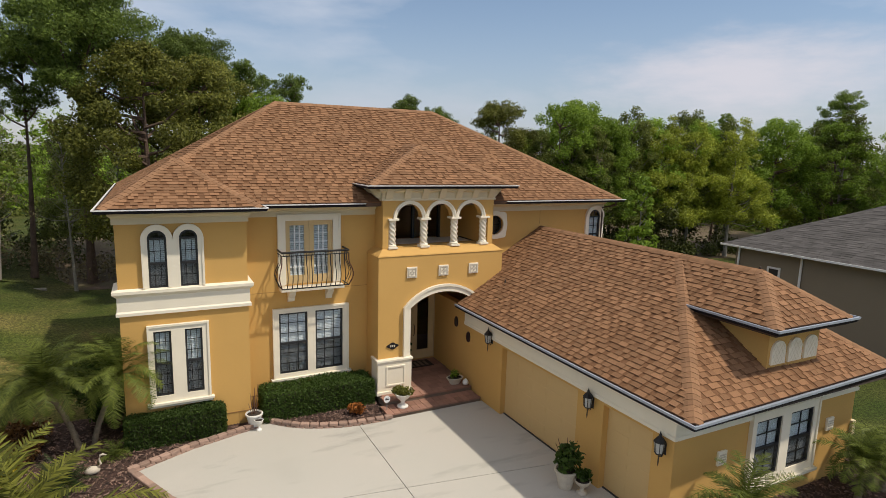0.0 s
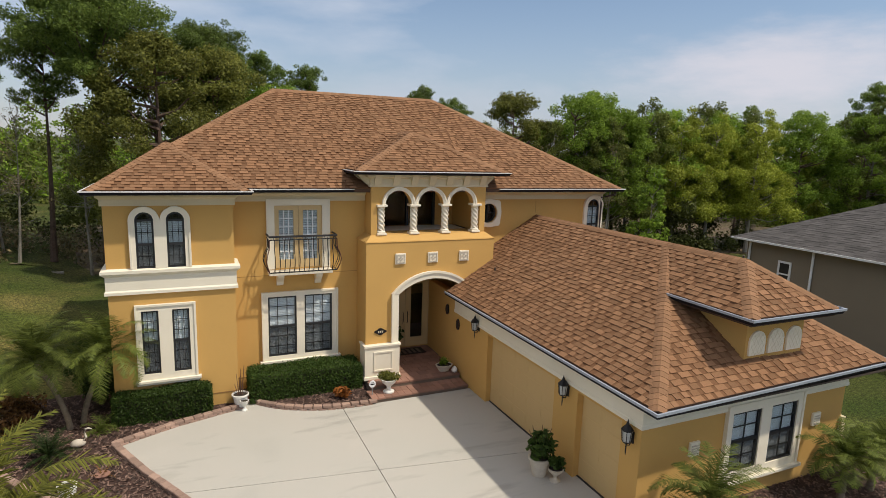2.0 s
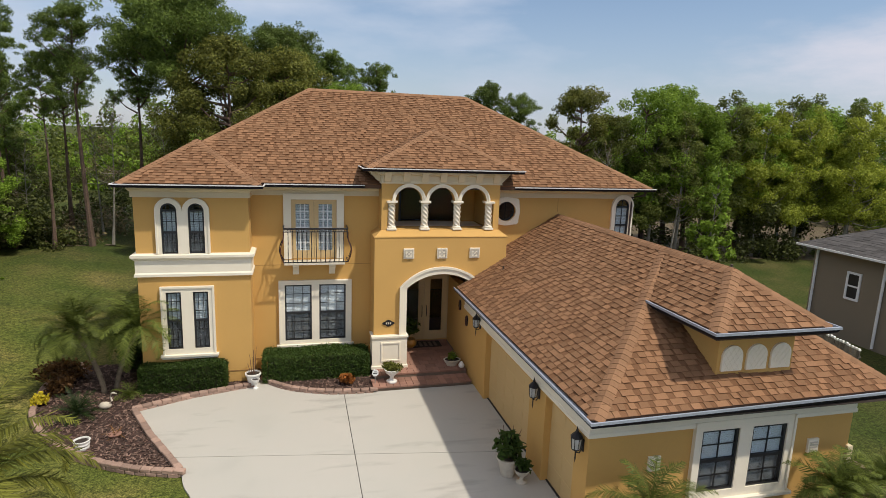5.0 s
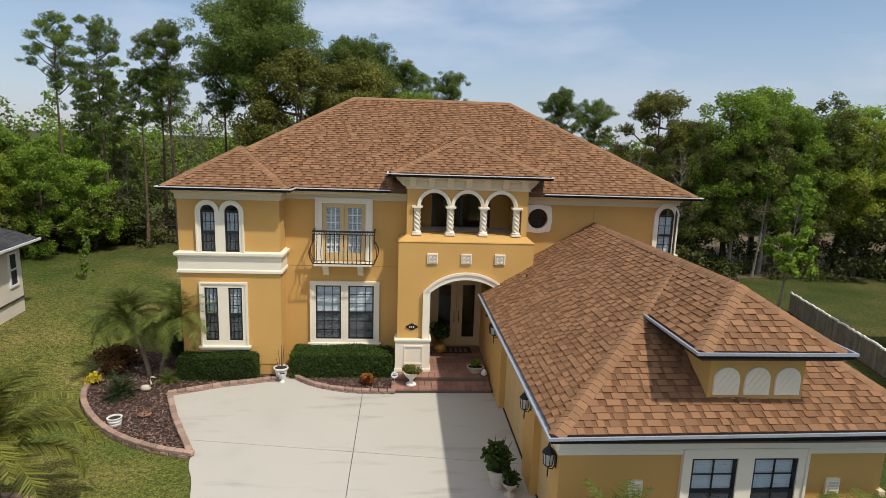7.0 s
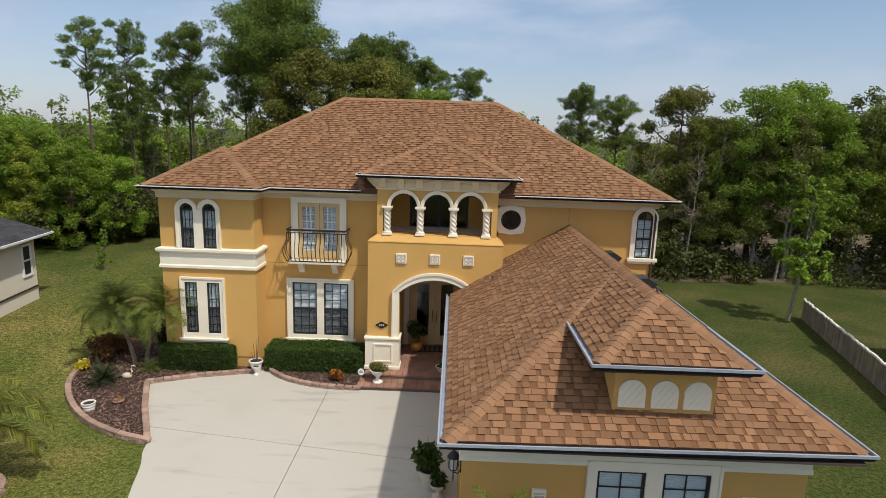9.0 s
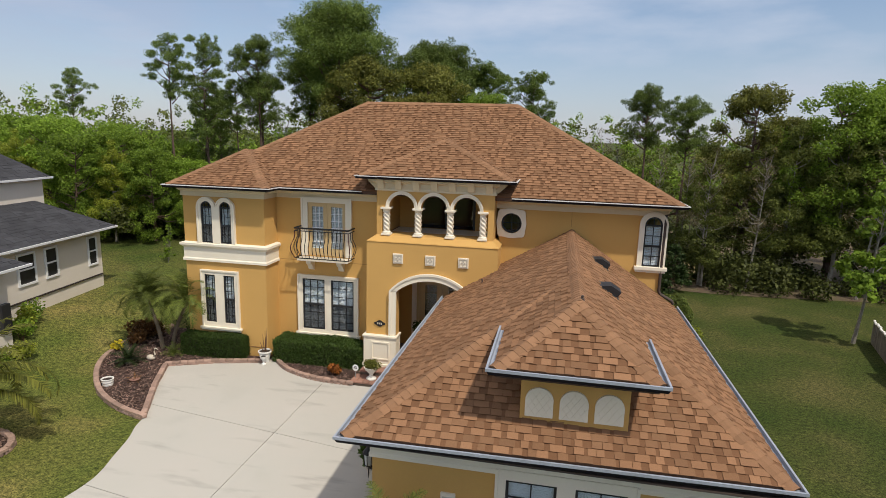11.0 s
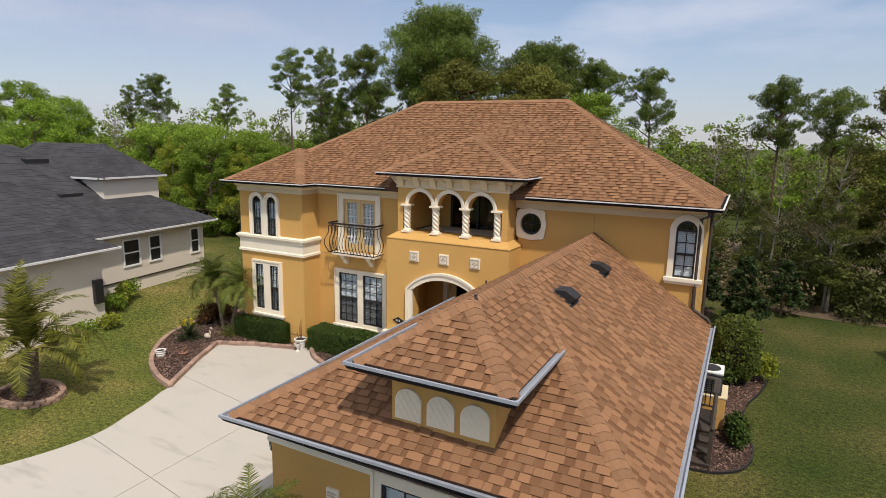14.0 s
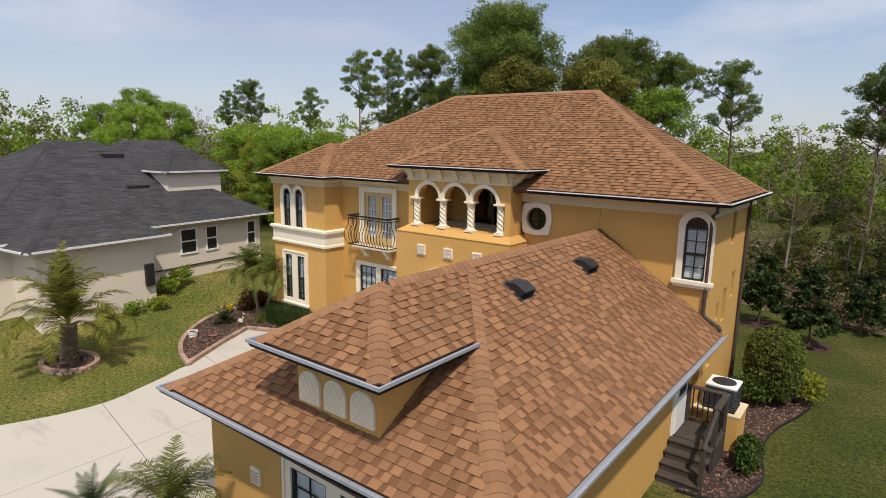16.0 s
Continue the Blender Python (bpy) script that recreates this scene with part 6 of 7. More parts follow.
# brush in LEAF_BRUSH has the wood's shade in its colour
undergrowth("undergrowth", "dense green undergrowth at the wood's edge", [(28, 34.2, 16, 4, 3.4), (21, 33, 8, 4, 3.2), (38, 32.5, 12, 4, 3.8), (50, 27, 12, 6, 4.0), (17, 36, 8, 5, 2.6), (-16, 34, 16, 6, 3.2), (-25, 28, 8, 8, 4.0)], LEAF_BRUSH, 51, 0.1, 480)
undergrowth("undergrowth", "brownish brush under the pines", [(-6, 37.5, 22, 5, 2.0), (4, 39, 10, 5, 2.4), (15, 33, 7, 4, 1.4), (13, 40, 8, 4, 2.4)], LEAF_BROWN, 52, 0.1, 170)
undergrowth("undergrowth", "shade-darkened green brush among the trunks", [(-12, 34.5, 8, 4, 1.8), (26, 32.0, 10, 2.4, 2.4), (34, 31.4, 6, 3, 2.6), (-17, 31, 10, 6, 3.0), (12, 44, 20, 6, 4.5), (-4, 44, 24, 6, 3.4)], LEAF_BRUSH, 53, 0.1, 420)
RINGS = [(8 + r * math.sin(a), 12 + r * math.cos(a), 13, 13, h) for r, h, m in ((62, 9.4, 26), (80, 12.2, 30)) for a in [math.radians(-82 + 166 * k / m) for k in range(m + 1)]]
undergrowth("far_woods", "distant tree line", RINGS[::2], LEAF_DULL, 54, 0.20, 85)
undergrowth("far_woods", "distant tree line of mixed greens", RINGS[1::2], LEAF_GREEN, 55, 0.20, 85)

# bare leaf litter under the trees
for pts, lab in (([(-24, 35.5), (-14, 35.2), (-9, 34.4), (-5, 34.8), (0, 34.2), (8, 33.5), (13, 32.0), (16.5, 31.0), (20, 30.4), (24, 30.6), (30, 31.2), (38, 30.6), (50, 24.0), (60, 50), (-24, 50)], "brown leaf litter under the wood"),):
    line = spline(pts[:-2], 4)
    poly = [*line, *pts[-2:]]
    bm = bmesh.new()
    f = bm.faces.new([bm.verts.new((x, y, rise(x, y) + 0.02)) for x, y in poly])
    bmesh.ops.triangulate(bm, faces=[f])
    o = part("woodland_floor", bm, LITTER)
    tagged(o, lab, "woodland floor", kind="structure")


# ---- garden plants ----
def hedge(x0, x1, y0, y1, h, leaf=LEAF_HEDGE, n=5200, label="clipped dense dark green hedge", name="hedge", seed=5, size=0.035):
    t = thing(name, label, "hedge", at=((x0 + x1) / 2, (y0 + y1) / 2, 0.05))
    rng = np.random.default_rng(seed)
    w, d = (x1 - x0) / 2, (y1 - y0) / 2
    # solid dark box added as the shade between the leaves
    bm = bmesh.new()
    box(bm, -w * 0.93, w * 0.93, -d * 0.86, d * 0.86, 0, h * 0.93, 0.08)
    part("shade_core", bm, SOIL, t)
    a, b, c = rng.uniform(-1, 1, n), rng.uniform(-1, 1, n), rng.uniform(0, 1, n)
    s = rng.choice(4, n, p=[0.4, 0.34, 0.13, 0.13])
    P = np.stack([np.where(s == 2, -1, np.where(s == 3, 1, a)) * w, np.where(s == 1, -1, b) * d, np.where(s == 0, 1, c) * h], 1)
    r = 0.10
    e = np.maximum(np.abs(P[:, 0]) - (w - r), 0) / r
    P[:, 2] -= np.where(P[:, 2] > h - r, e * 0.04, 0)
    P += rng.normal(size=P.shape) * 0.022
    P[:, 2] += 0.03 * np.sin(P[:, 0] * 3.1 + seed) * (P[:, 2] / h)
    P[:, 2] = np.maximum(P[:, 2], 0.02)
    V, F = leaf_quads(P, size, rng)
    raw("leaves", V, F, leaf, t)
    return t


hedge(-0.3, 1.92, 15.82, 16.34, 0.74, seed=6, n=14000, size=0.030)
hedge(2.95, 6.02, 16.08, 16.95, 0.76, seed=7, n=19000, size=0.030)


def bush(x, y, r, h, leaf, label, seed, n=900, size=0.05, name="shrub", z=0.06):
    t = thing(name, label, "shrub", at=(x, y, z))
    rng = np.random.default_rng(seed)
    blobs = [((rng.uniform(-.5, .5) * r, rng.uniform(-.5, .5) * r, h * rng.uniform(0.35, 0.75)), (r * rng.uniform(.4, .65), r * rng.uniform(.4, .65), h * rng.uniform(.25, .4))) for _ in range(9)]
    P = blob_points(blobs, n / 9 / (r * r * 0.27), rng, 0.4)
    P[:, 2] = np.maximum(P[:, 2], 0.01)
    V, F = leaf_quads(P, size, rng)
    raw("leaves", V, F, leaf, t)
    bm = bmesh.new()
    for _ in range(5):
        a = rng.uniform(0, 6.28)
        tube(bm, [(0.03 * math.cos(a), 0.03 * math.sin(a), -0.05), (r * 0.5 * math.cos(a), r * 0.5 * math.sin(a), h * 0.6)], [0.012, 0.006], 5)
    part("stems", bm, TWIG, t)
    return t


bush(-2.55, 17.0, 0.62, 0.7, LEAF_RED, "low copper-brown shrub in the mulch bed", 61, 1500)
bush(-2.35, 16.2, 0.42, 0.55, LEAF_RED, "low copper-brown shrub in the mulch bed", 62, 900)
bush(-2.62, 15.6, 0.24, 0.32, LEAF_YELLOW, "small bright yellow shrub", 63, 420)
bush(5.3, 15.62, 0.26, 0.36, LEAF_CROTON, "small croton with orange and red leaves", 64, 420, 0.06)
bush(-0.75, 17.6, 0.6, 1.1, LEAF_HEDGE, "dark green shrub beside the house corner", 65, 1800)
bush(-1.2, 19.0, 0.7, 1.5, LEAF_HEDGE, "tall dark green shrub by the side wall", 66, 2200)
# the clipped bush, its pale neighbour and low hedge by the side steps
t = thing("shrub", "large clipped oval green bush beside the air-conditioning unit", "shrub", at=(16.26, 20.8, 0.04))
rng = np.random.default_rng(67)
d = rng.normal(size=(16000, 3))
d /= np.linalg.norm(d, axis=1)[:, None]
d = np.sign(d) * np.abs(d) ** 0.74
k = rng.uniform(0.86, 1.03, 16000)[:, None] * (1 + 0.05 * np.sin(9 * d[:, :1] + 3) * np.cos(8 * d[:, 2:]))
P = d * k * np.array([0.72, 0.72, 1.0]) + np.array([0, 0, 1.12])
V, F = leaf_quads(P, 0.042, rng, 0.55, d)
raw("leaves", V, F, LEAF_CLIP, t)
# solid dark body added as the bush's inner shade
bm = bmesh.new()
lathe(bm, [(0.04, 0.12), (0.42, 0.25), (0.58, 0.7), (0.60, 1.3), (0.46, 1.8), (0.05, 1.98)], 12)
part("shade_core", bm, SOIL, t)
bm = bmesh.new()
for a in range(5):
    tube(bm, [(0.05 * math.cos(a * 1.26), 0.05 * math.sin(a * 1.26), -0.05), (0.3 * math.cos(a * 1.26), 0.3 * math.sin(a * 1.26), 0.4)], [0.025, 0.015], 5)
part("stems", bm, TWIG, t)
bush(17.1, 21.2, 0.6, 0.9, LEAF_LIME, "yellow-green shrub beside the clipped bush", 68, 1800, 0.05)
bush(16.42, 16.3, 0.36, 0.62, LEAF_HEDGE, "low dark green shrub at the foot of the steps", 69, 1700, 0.045)
bush(16.5, 16.9, 0.38, 0.64, LEAF_HEDGE, "low dark green shrub at the foot of the steps", 70, 1700, 0.045)
bush(15.85, 20.1, 0.55, 0.8, LEAF_HEDGE, "low dark green shrub against the side wall", 71, 1500, 0.05)


def frond(V, F, base, yaw, pitch, length, width, droop, rng, leaflets=22):
    """A feather frond: a bent rib with paired leaflets."""
    base = Vector(base)
    h = Vector((math.cos(yaw), math.sin(yaw), 0))
    side = Vector((-math.sin(yaw), math.cos(yaw), 0))
    pts = []
    p, a = base.copy(), pitch
    n = 12
    for i in range(n + 1):
        pts.append(p.copy())
        p = p + (h * math.cos(a) + Vector((0, 0, math.sin(a)))) * (length / n)
        a -= droop / n * (0.5 + i / n)
    for i in range(n):
        k = len(V)
        w = 0.014 * (1 - i / n) + 0.003
        V += [pts[i] - side * w, pts[i] + side * w, pts[i + 1] + side * w * 0.9, pts[i + 1] - side * w * 0.9]
        F.append((k, k + 1, k + 2, k + 3))
    for i in range(leaflets):
        u = 0.14 + 0.85 * i / leaflets
        f = u * n
        j = min(int(f), n - 1)
        c = pts[j].lerp(pts[j + 1], f - j)
        d = (pts[j + 1] - pts[j]).normalized()
        l = width * math.sin(math.pi * (0.12 + 0.83 * u)) * rng.uniform(0.85, 1.1)
        for s in (-1, 1):
            o = (side * s * 0.82 + d * 0.55 + Vector((0, 0, 0.1 - 0.5 * rng.random()))).normalized()
            k = len(V)
            w = d * (0.0075 + 0.0085 * (length > 2.0))
            tip = c + o * l
            V += [c - w, c + w, c + o * l * 0.6 + w * 0.9, tip, c + o * l * 0.6 - w * 0.9]
            F.append((k, k + 1, k + 2, k + 3, k + 4))


def palm(x, y, trunk, length, n, label, seed, r=0.07, lean=(0, 0), name="palm_tree", width=0.3, leaf=LEAF_PALM, z=0.05, leaflets=24, droop=1.9, up=0.0):
    t = thing(name, label, "palm", at=(x, y, z))
    rng = np.random.default_rng(seed)
    bm = bmesh.new()
    top = Vector((lean[0], lean[1], trunk))
    if trunk > 0.05:
        m = 16
        pts = [Vector((lean[0] * (i / m) ** 1.6, lean[1] * (i / m) ** 1.6, trunk * i / m)) for i in range(m + 1)]
        tube(bm, pts, [r * (1.25 - 0.3 * i / m) * (1.12 if i % 2 else 0.92) for i in range(m + 1)], 12)
        part("trunk", bm, PALMTRUNK, t, "ringed rough trunk")
    else:
        bm.free()
    V, F = [], []
    for i in range(n):
        yaw = 2.399 * i + rng.uniform(-.2, .2)
        u = (i + 0.5) / n
        frond(V, F, top + Vector((0, 0, 0.02)), yaw, 1.35 + up - (1.45 + up * 0.4) * u + rng.uniform(-.1, .1), length * rng.uniform(0.82, 1.1), width, droop * (0.75 + 0.5 * u) * rng.uniform(0.7, 1.15), rng, leaflets)
    raw("fronds", [tuple(v) for v in V], F, leaf, t)
    return t


FEATHER = "young feather palm with a slender curved trunk"
palm(-1.25, 16.1, 1.75, 1.5, 36, FEATHER, 81, 0.055, (-0.62, 0.15), width=0.32, leaflets=58, droop=2.3, up=0.3)
palm(-1.0, 16.3, 1.7, 1.55, 38, FEATHER, 82, 0.055, (0.62, 0.1), width=0.32, leaflets=58, droop=2.3, up=0.3)
date_palm = palm(-1.4, 9.35, 1.25, 2.6, 30, "stout date palm with arching fronds in a round bed", 83, 0.185, (0.05, 0.05), width=0.42, leaflets=58, droop=2.5, up=0.75, leaf=LEAF_DATE)
palm(9.65, 6.98, 1.05, 1.3, 24, "small feather palm in the garage bed", 84, 0.06, width=0.28, leaflets=50, droop=2.3, up=0.3)
palm(13.75, 7.15, 0.95, 1.0, 26, "small feather palm in the garage bed", 85, 0.06, width=0.28, leaflets=50, droop=2.3, up=0.3)
palm(14.85, 7.2, 0.9, 0.95, 26, "small feather palm in the garage bed", 88, 0.06, width=0.28, leaflets=50, droop=2.3, up=0.3)
palm(-1.45, 14.7, 0.12, 0.72, 30, "dark green cycad in the mulch bed", 86, 0.1, name="cycad", width=0.13, leaf=LEAF_SAGO, leaflets=22, droop=1.0)
palm(8.05, 6.4, 0.62, 0.8, 32, "dark green cycad in the garage bed", 87, 0.1, name="cycad", width=0.13, leaf=LEAF_SAGO, leaflets=22, droop=1.0)
palm(-0.55, 15.75, 0.0, 0.55, 26, "arching grassy green clump", 89, 0.05, name="fern_clump", width=0.16, leaf=LEAF_PALM, leaflets=12, droop=2.2)
palm(-0.3, 13.55, 0.0, 0.35, 12, "small browned bromeliad in a saucer", 90, 0.05, name="bromeliad", width=0.06, leaf=LEAF_RED, leaflets=8, droop=1.6)


# old frond bases in a spiral up the stout trunk
bm = bmesh.new()
for i in range(110):
    a, z = 2.399 * i, 0.06 + 1.16 * i / 110
    o, s = Vector((math.cos(a), math.sin(a), 0)), Vector((-math.sin(a), math.cos(a), 0))
    c = Vector((0.05 * (z / 1.25) ** 1.6, 0.05 * (z / 1.25) ** 1.6, z)) + o * (0.235 - 0.03 * z)
    up = o * 0.05 + Vector((0, 0, 0.10))
    prism(bm, [c - s * 0.055, c + s * 0.055, c + s * 0.03 + up, c - s * 0.03 + up], tuple(-o * 0.05))
part("trunk_husk", bm, PALMTRUNK, date_palm, "pruned frond bases on the trunk")

# ---- pots ----
def pot(name, label, x, y, z, prof, material, soil_r, soil_z, n=24, squash=1.0):
    t = thing(name, label, "planter", at=(x, y, z))
    bm = bmesh.new()
    lathe(bm, prof, n, squash=squash)
    part("bowl", bm, material, t, smooth=False)
    bm = bmesh.new()
    lathe(bm, [(soil_r, soil_z - 0.01), (soil_r, soil_z)], n, squash=squash)
    part("soil", bm, SOIL, t)
    return t


def pot_leaves(t, centre, r, h, leaf, seed, n=260, size=0.045):
    rng = np.random.default_rng(seed)
    P = blob_points([((centre[0] + rng.uniform(-.5, .5) * r, centre[1] + rng.uniform(-.5, .5) * r, centre[2] + h * rng.uniform(.3, .7)), (r * .6, r * .6, h * .4)) for _ in range(6)], n / 6 / (r * r * .36), rng, 0.3)
    V, F = leaf_quads(P, size, rng)
    raw("foliage", V, F, leaf, t)


URN = [(0.14, 0), (0.14, 0.03), (0.06, 0.07), (0.05, 0.14), (0.08, 0.19), (0.17, 0.28), (0.20, 0.36), (0.215, 0.38), (0.19, 0.385), (0.17, 0.34)]
TUB = [(0.13, 0), (0.16, 0.15), (0.20, 0.33), (0.225, 0.34), (0.225, 0.38), (0.195, 0.385), (0.18, 0.34)]
t = pot("urn_planter", "white pedestal urn with trailing green plant on the entry step", 6.62, 15.36, 0.17, [(r * 1.12, z * 1.05) for r, z in URN], WHITEPOT, 0.195, 0.36)
pot_leaves(t, (0, 0, 0.33), 0.36, 0.22, LEAF_OAK, 91, 900, 0.035)
t = pot("flower_pot", "white flower pot with bare brown canes", 2.66, 16.05, 0.042, TUB, WHITEPOT, 0.185, 0.35)
bm = bmesh.new()
for k, (dx, dy, h) in enumerate(((0.02, 0, 0.75), (-0.06, 0.03, 0.6), (0.08, -0.02, 0.85), (0.0, 0.06, 0.5), (-0.1, -0.03, 0.35))):
    tube(bm, [(dx * 0.5, dy * 0.5, 0.3), (dx, dy, 0.35 + h * 0.5), (dx * 1.4, dy * 1.2, 0.33 + h)], [0.012, 0.01, 0.006], 5)
part("canes", bm, TWIG, t)
t = pot("flower_pot", "small white footed pot set before a larger one", 2.74, 15.80, 0.042, [(r * 0.55, z * 0.75) for r, z in URN], WHITEPOT, 0.095, 0.265)
t = pot("flower_pot", "white ribbed pot in the mulch bed", -0.85, 13.1, 0.07, [(0.14, 0), (0.15, 0.05), (0.14, 0.07), (0.165, 0.12), (0.155, 0.15), (0.18, 0.21), (0.15, 0.215), (0.14, 0.17)], WHITEPOT, 0.145, 0.18)
t = pot("flower_pot", "shallow clay saucer with a dry plant", -0.3, 13.55, 0.07, [(0.11, 0), (0.14, 0.06), (0.15, 0.07), (0.12, 0.07)], BRICKRED, 0.125, 0.06)
t = pot("planter_pot", "cast-stone pot with a dark leafy shrub beside the garage doors", 8.42, 10.35, 0.042, [(r * 1.15, z * 1.15) for r, z in TUB], STONEPOT, 0.21, 0.40)
bm = bmesh.new()
for a in np.linspace(0, 6.28, 8):
    tube(bm, [(0, 0, 0.38), (0.14 * math.cos(a), 0.14 * math.sin(a), 0.75), (0.27 * math.cos(a), 0.27 * math.sin(a), 1.05)], [0.014, 0.01, 0.006], 5)
part("stems", bm, TWIG, t)
pot_leaves(t, (0, 0, 0.50), 0.36, 0.62, LEAF_HEDGE, 92, 420, 0.085)
t = pot("planter_pot", "small cast-stone urn with a leafy plant", 8.62, 10.02, 0.042, [(r * 0.85, z * 0.8) for r, z in URN], STONEPOT, 0.145, 0.285)
pot_leaves(t, (0, 0, 0.28), 0.18, 0.3, LEAF_HEDGE, 93, 200, 0.06)
t = pot("bowl_planter", "low cast-stone bowl with small plants on the porch", 8.62, 15.98, 0.30, [(0.16, 0), (0.18, 0.05), (0.26, 0.17), (0.28, 0.2), (0.25, 0.21), (0.22, 0.17)], STONEPOT, 0.235, 0.185, squash=0.75)
pot_leaves(t, (0, 0, 0.18), 0.18, 0.24, LEAF_GREEN, 94, 120, 0.05)
t = pot("round_pot", "round yellow glazed pot with a leafy plant on the porch", 7.62, 17.75, 0.30, [(0.12, 0), (0.2, 0.08), (0.22, 0.18), (0.17, 0.28), (0.15, 0.3), (0.13, 0.29)], TERRA, 0.135, 0.27)
pot_leaves(t, (0, 0, 0.4), 0.36, 0.7, LEAF_HEDGE, 95, 240, 0.09)
t = thing("shell_stone", "pale whelk-shaped stone on the porch step", "stone", at=(8.86, 15.72, 0.305))
bm = bmesh.new()
lathe(bm, [(0.02, 0), (0.08, 0.03), (0.1, 0.09), (0.07, 0.15), (0.03, 0.2), (0.01, 0.21)], 12)
part("body", bm, WHITEPOT, t, smooth=True)

# cane stakes against the wall
t = thing("plant_stakes", "thin brown stakes leaning by the bay corner", "stakes", at=(2.1, 16.45, 0.07))
for dx, h in ((0.0, 1.0), (0.22, 0.9)):
    bm = bmesh.new()
    tube(bm, [(dx, 0.0, 0), (dx - 0.08, 0.08, h)], 0.011, 6)
    part("stake", bm, TWIG, t)

# wading-bird garden statue
t = thing("bird_statue", "weathered pale wading-bird garden statue", "statue", at=(-0.95, 15.1, 0.07))
bm = bmesh.new()
lathe(bm, [(0.02, 0.0), (0.14, 0.04), (0.16, 0.10), (0.10, 0.17), (0.02, 0.19)], 14, squash=0.6)
tube(bm, [(0.10, 0, 0.13), (0.17, 0, 0.22), (0.14, 0, 0.32), (0.17, 0, 0.42), (0.22, 0, 0.43), (0.30, 0, 0.40)], [0.035, 0.026, 0.022, 0.024, 0.026, 0.006], 8)
part("body", bm, STONEPOT, t, smooth=True)

# security sign
t = thing("yard_sign", "small white yard sign on a thin stake by the step", "sign", at=(6.12, 15.32, 0.05))
bm = bmesh.new()
tube(bm, [(0, 0, 0), (0, 0, 0.4)], 0.01, 6)
part("stake", bm, ACMETAL, t)
bm = bmesh.new()
prism(bm, [(0.10 * math.cos(a), -0.012, 0.44 + 0.11 * math.sin(a)) for a in np.linspace(0, 2 * math.pi, 9)[:-1] + math.pi / 8], (0, 0.012, 0))
part("board", bm, WHITEPAINT, t, "white octagonal board")
part("print_bar", boxes((-0.06, 0.06, -0.016, -0.012, 0.42, 0.45), (-0.045, 0.045, -0.016, -0.012, 0.47, 0.485)), GUTTER_DARK, t)


# ---- fixtures on the house ----
def wall_lantern(y, z):
    t = thing("wall_lantern", "black wrought-iron carriage lantern on the garage wall", "wall lamp", "lanterns on the garage wall", at=(GX0, y, z))
    part("backplate", boxes((-0.02, 0.0, -0.05, 0.05, -0.12, 0.12), bevel=0.006), IRON, t)
    bm = bmesh.new()
    tube(bm, [(0, 0, -0.05), (-0.06, 0, -0.16), (-0.13, 0, -0.14), (-0.14, 0, -0.10)], 0.011, 6)
    tube(bm, [(-0.14, 0, -0.11), (-0.14, 0, -0.26), (-0.14, 0, -0.34)], [0.012, 0.014, 0.004], 6)
    part("arm", bm, IRON, t)
    bm = bmesh.new()
    lathe(bm, [(0.05, -0.10), (0.075, -0.08), (0.085, -0.06)], 8, (-0.14, 0, 0))
    lathe(bm, [(0.115, 0.16), (0.12, 0.175), (0.07, 0.24), (0.03, 0.28), (0.03, 0.30), (0.012, 0.34), (0.005, 0.38)], 8, (-0.14, 0, 0))
    for k in range(8):
        a = 2 * math.pi * k / 8
        tube(bm, [(-0.14 + 0.082 * math.cos(a), 0.082 * math.sin(a), -0.06), (-0.14 + 0.108 * math.cos(a), 0.108 * math.sin(a), 0.165)], 0.007, 5)
    part("cage", bm, IRON, t)
    bm = bmesh.new()
    lathe(bm, [(0.074, -0.058), (0.098, 0.16)], 8, (-0.14, 0, 0))
    part("lantern_glass", bm, LAMPGLASS, t, "pale frosted glass")


for y, z in ((14.6, 2.08), (10.35, 1.92), (8.32, 1.84)):
    wall_lantern(y, z)
for y, z in ((16.75, 2.02), (15.95, 1.75)):
    t = thing("wall_medallion", "dark oval iron medallion on the porch wall", "wall ornament", "porch medallions", at=(GX0, y, z))
    bm = bmesh.new()
    prism(bm, [(-0.03, 0.10 * math.cos(a), 0.17 * math.sin(a)) for a in np.linspace(0, 2 * math.pi, 21)[:-1]], (0.03, 0, 0))
    part("plate", bm, IRON, t)
    bm = bmesh.new()
    tube(bm, [(-0.035, 0.085 * math.cos(a), 0.15 * math.sin(a)) for a in np.linspace(0, 2 * math.pi, 21)], 0.012, 5, cap=False)
    part("rim", bm, RUST, t)
t = thing("house_plaque", "black scalloped house plaque with pale bars", "plaque", at=(6.62, PY, 1.70))
bm = bmesh.new()
prism(bm, [((0.17 + 0.02 * math.cos(4 * a)) * math.cos(a), -0.025, (0.09 + 0.015 * math.cos(4 * a)) * math.sin(a)) for a in np.linspace(0, 2 * math.pi, 33)[:-1]], (0, 0.025, 0))
part("plate", bm, IRON, t)
part("print_bar", boxes((-0.08, -0.045, -0.029, -0.025, -0.03, 0.03), (-0.02, 0.015, -0.029, -0.025, -0.03, 0.03), (0.04, 0.075, -0.029, -0.025, -0.03, 0.03)), STONEPOT, t)
t = thing("door_mat", "dark patterned door mat before the entry doors", "mat", at=(8.21, 17.9, 0.305))
part("mat", boxes((-0.5, 0.5, -0.28, 0.28, 0, 0.015), bevel=0.005), SOIL, t)
part("mat_pattern", boxes(*[(-0.42 + 0.17 * i, -0.32 + 0.17 * i, -0.2, 0.2, 0.0155, 0.018) for i in range(5)]), MORTAR, t)

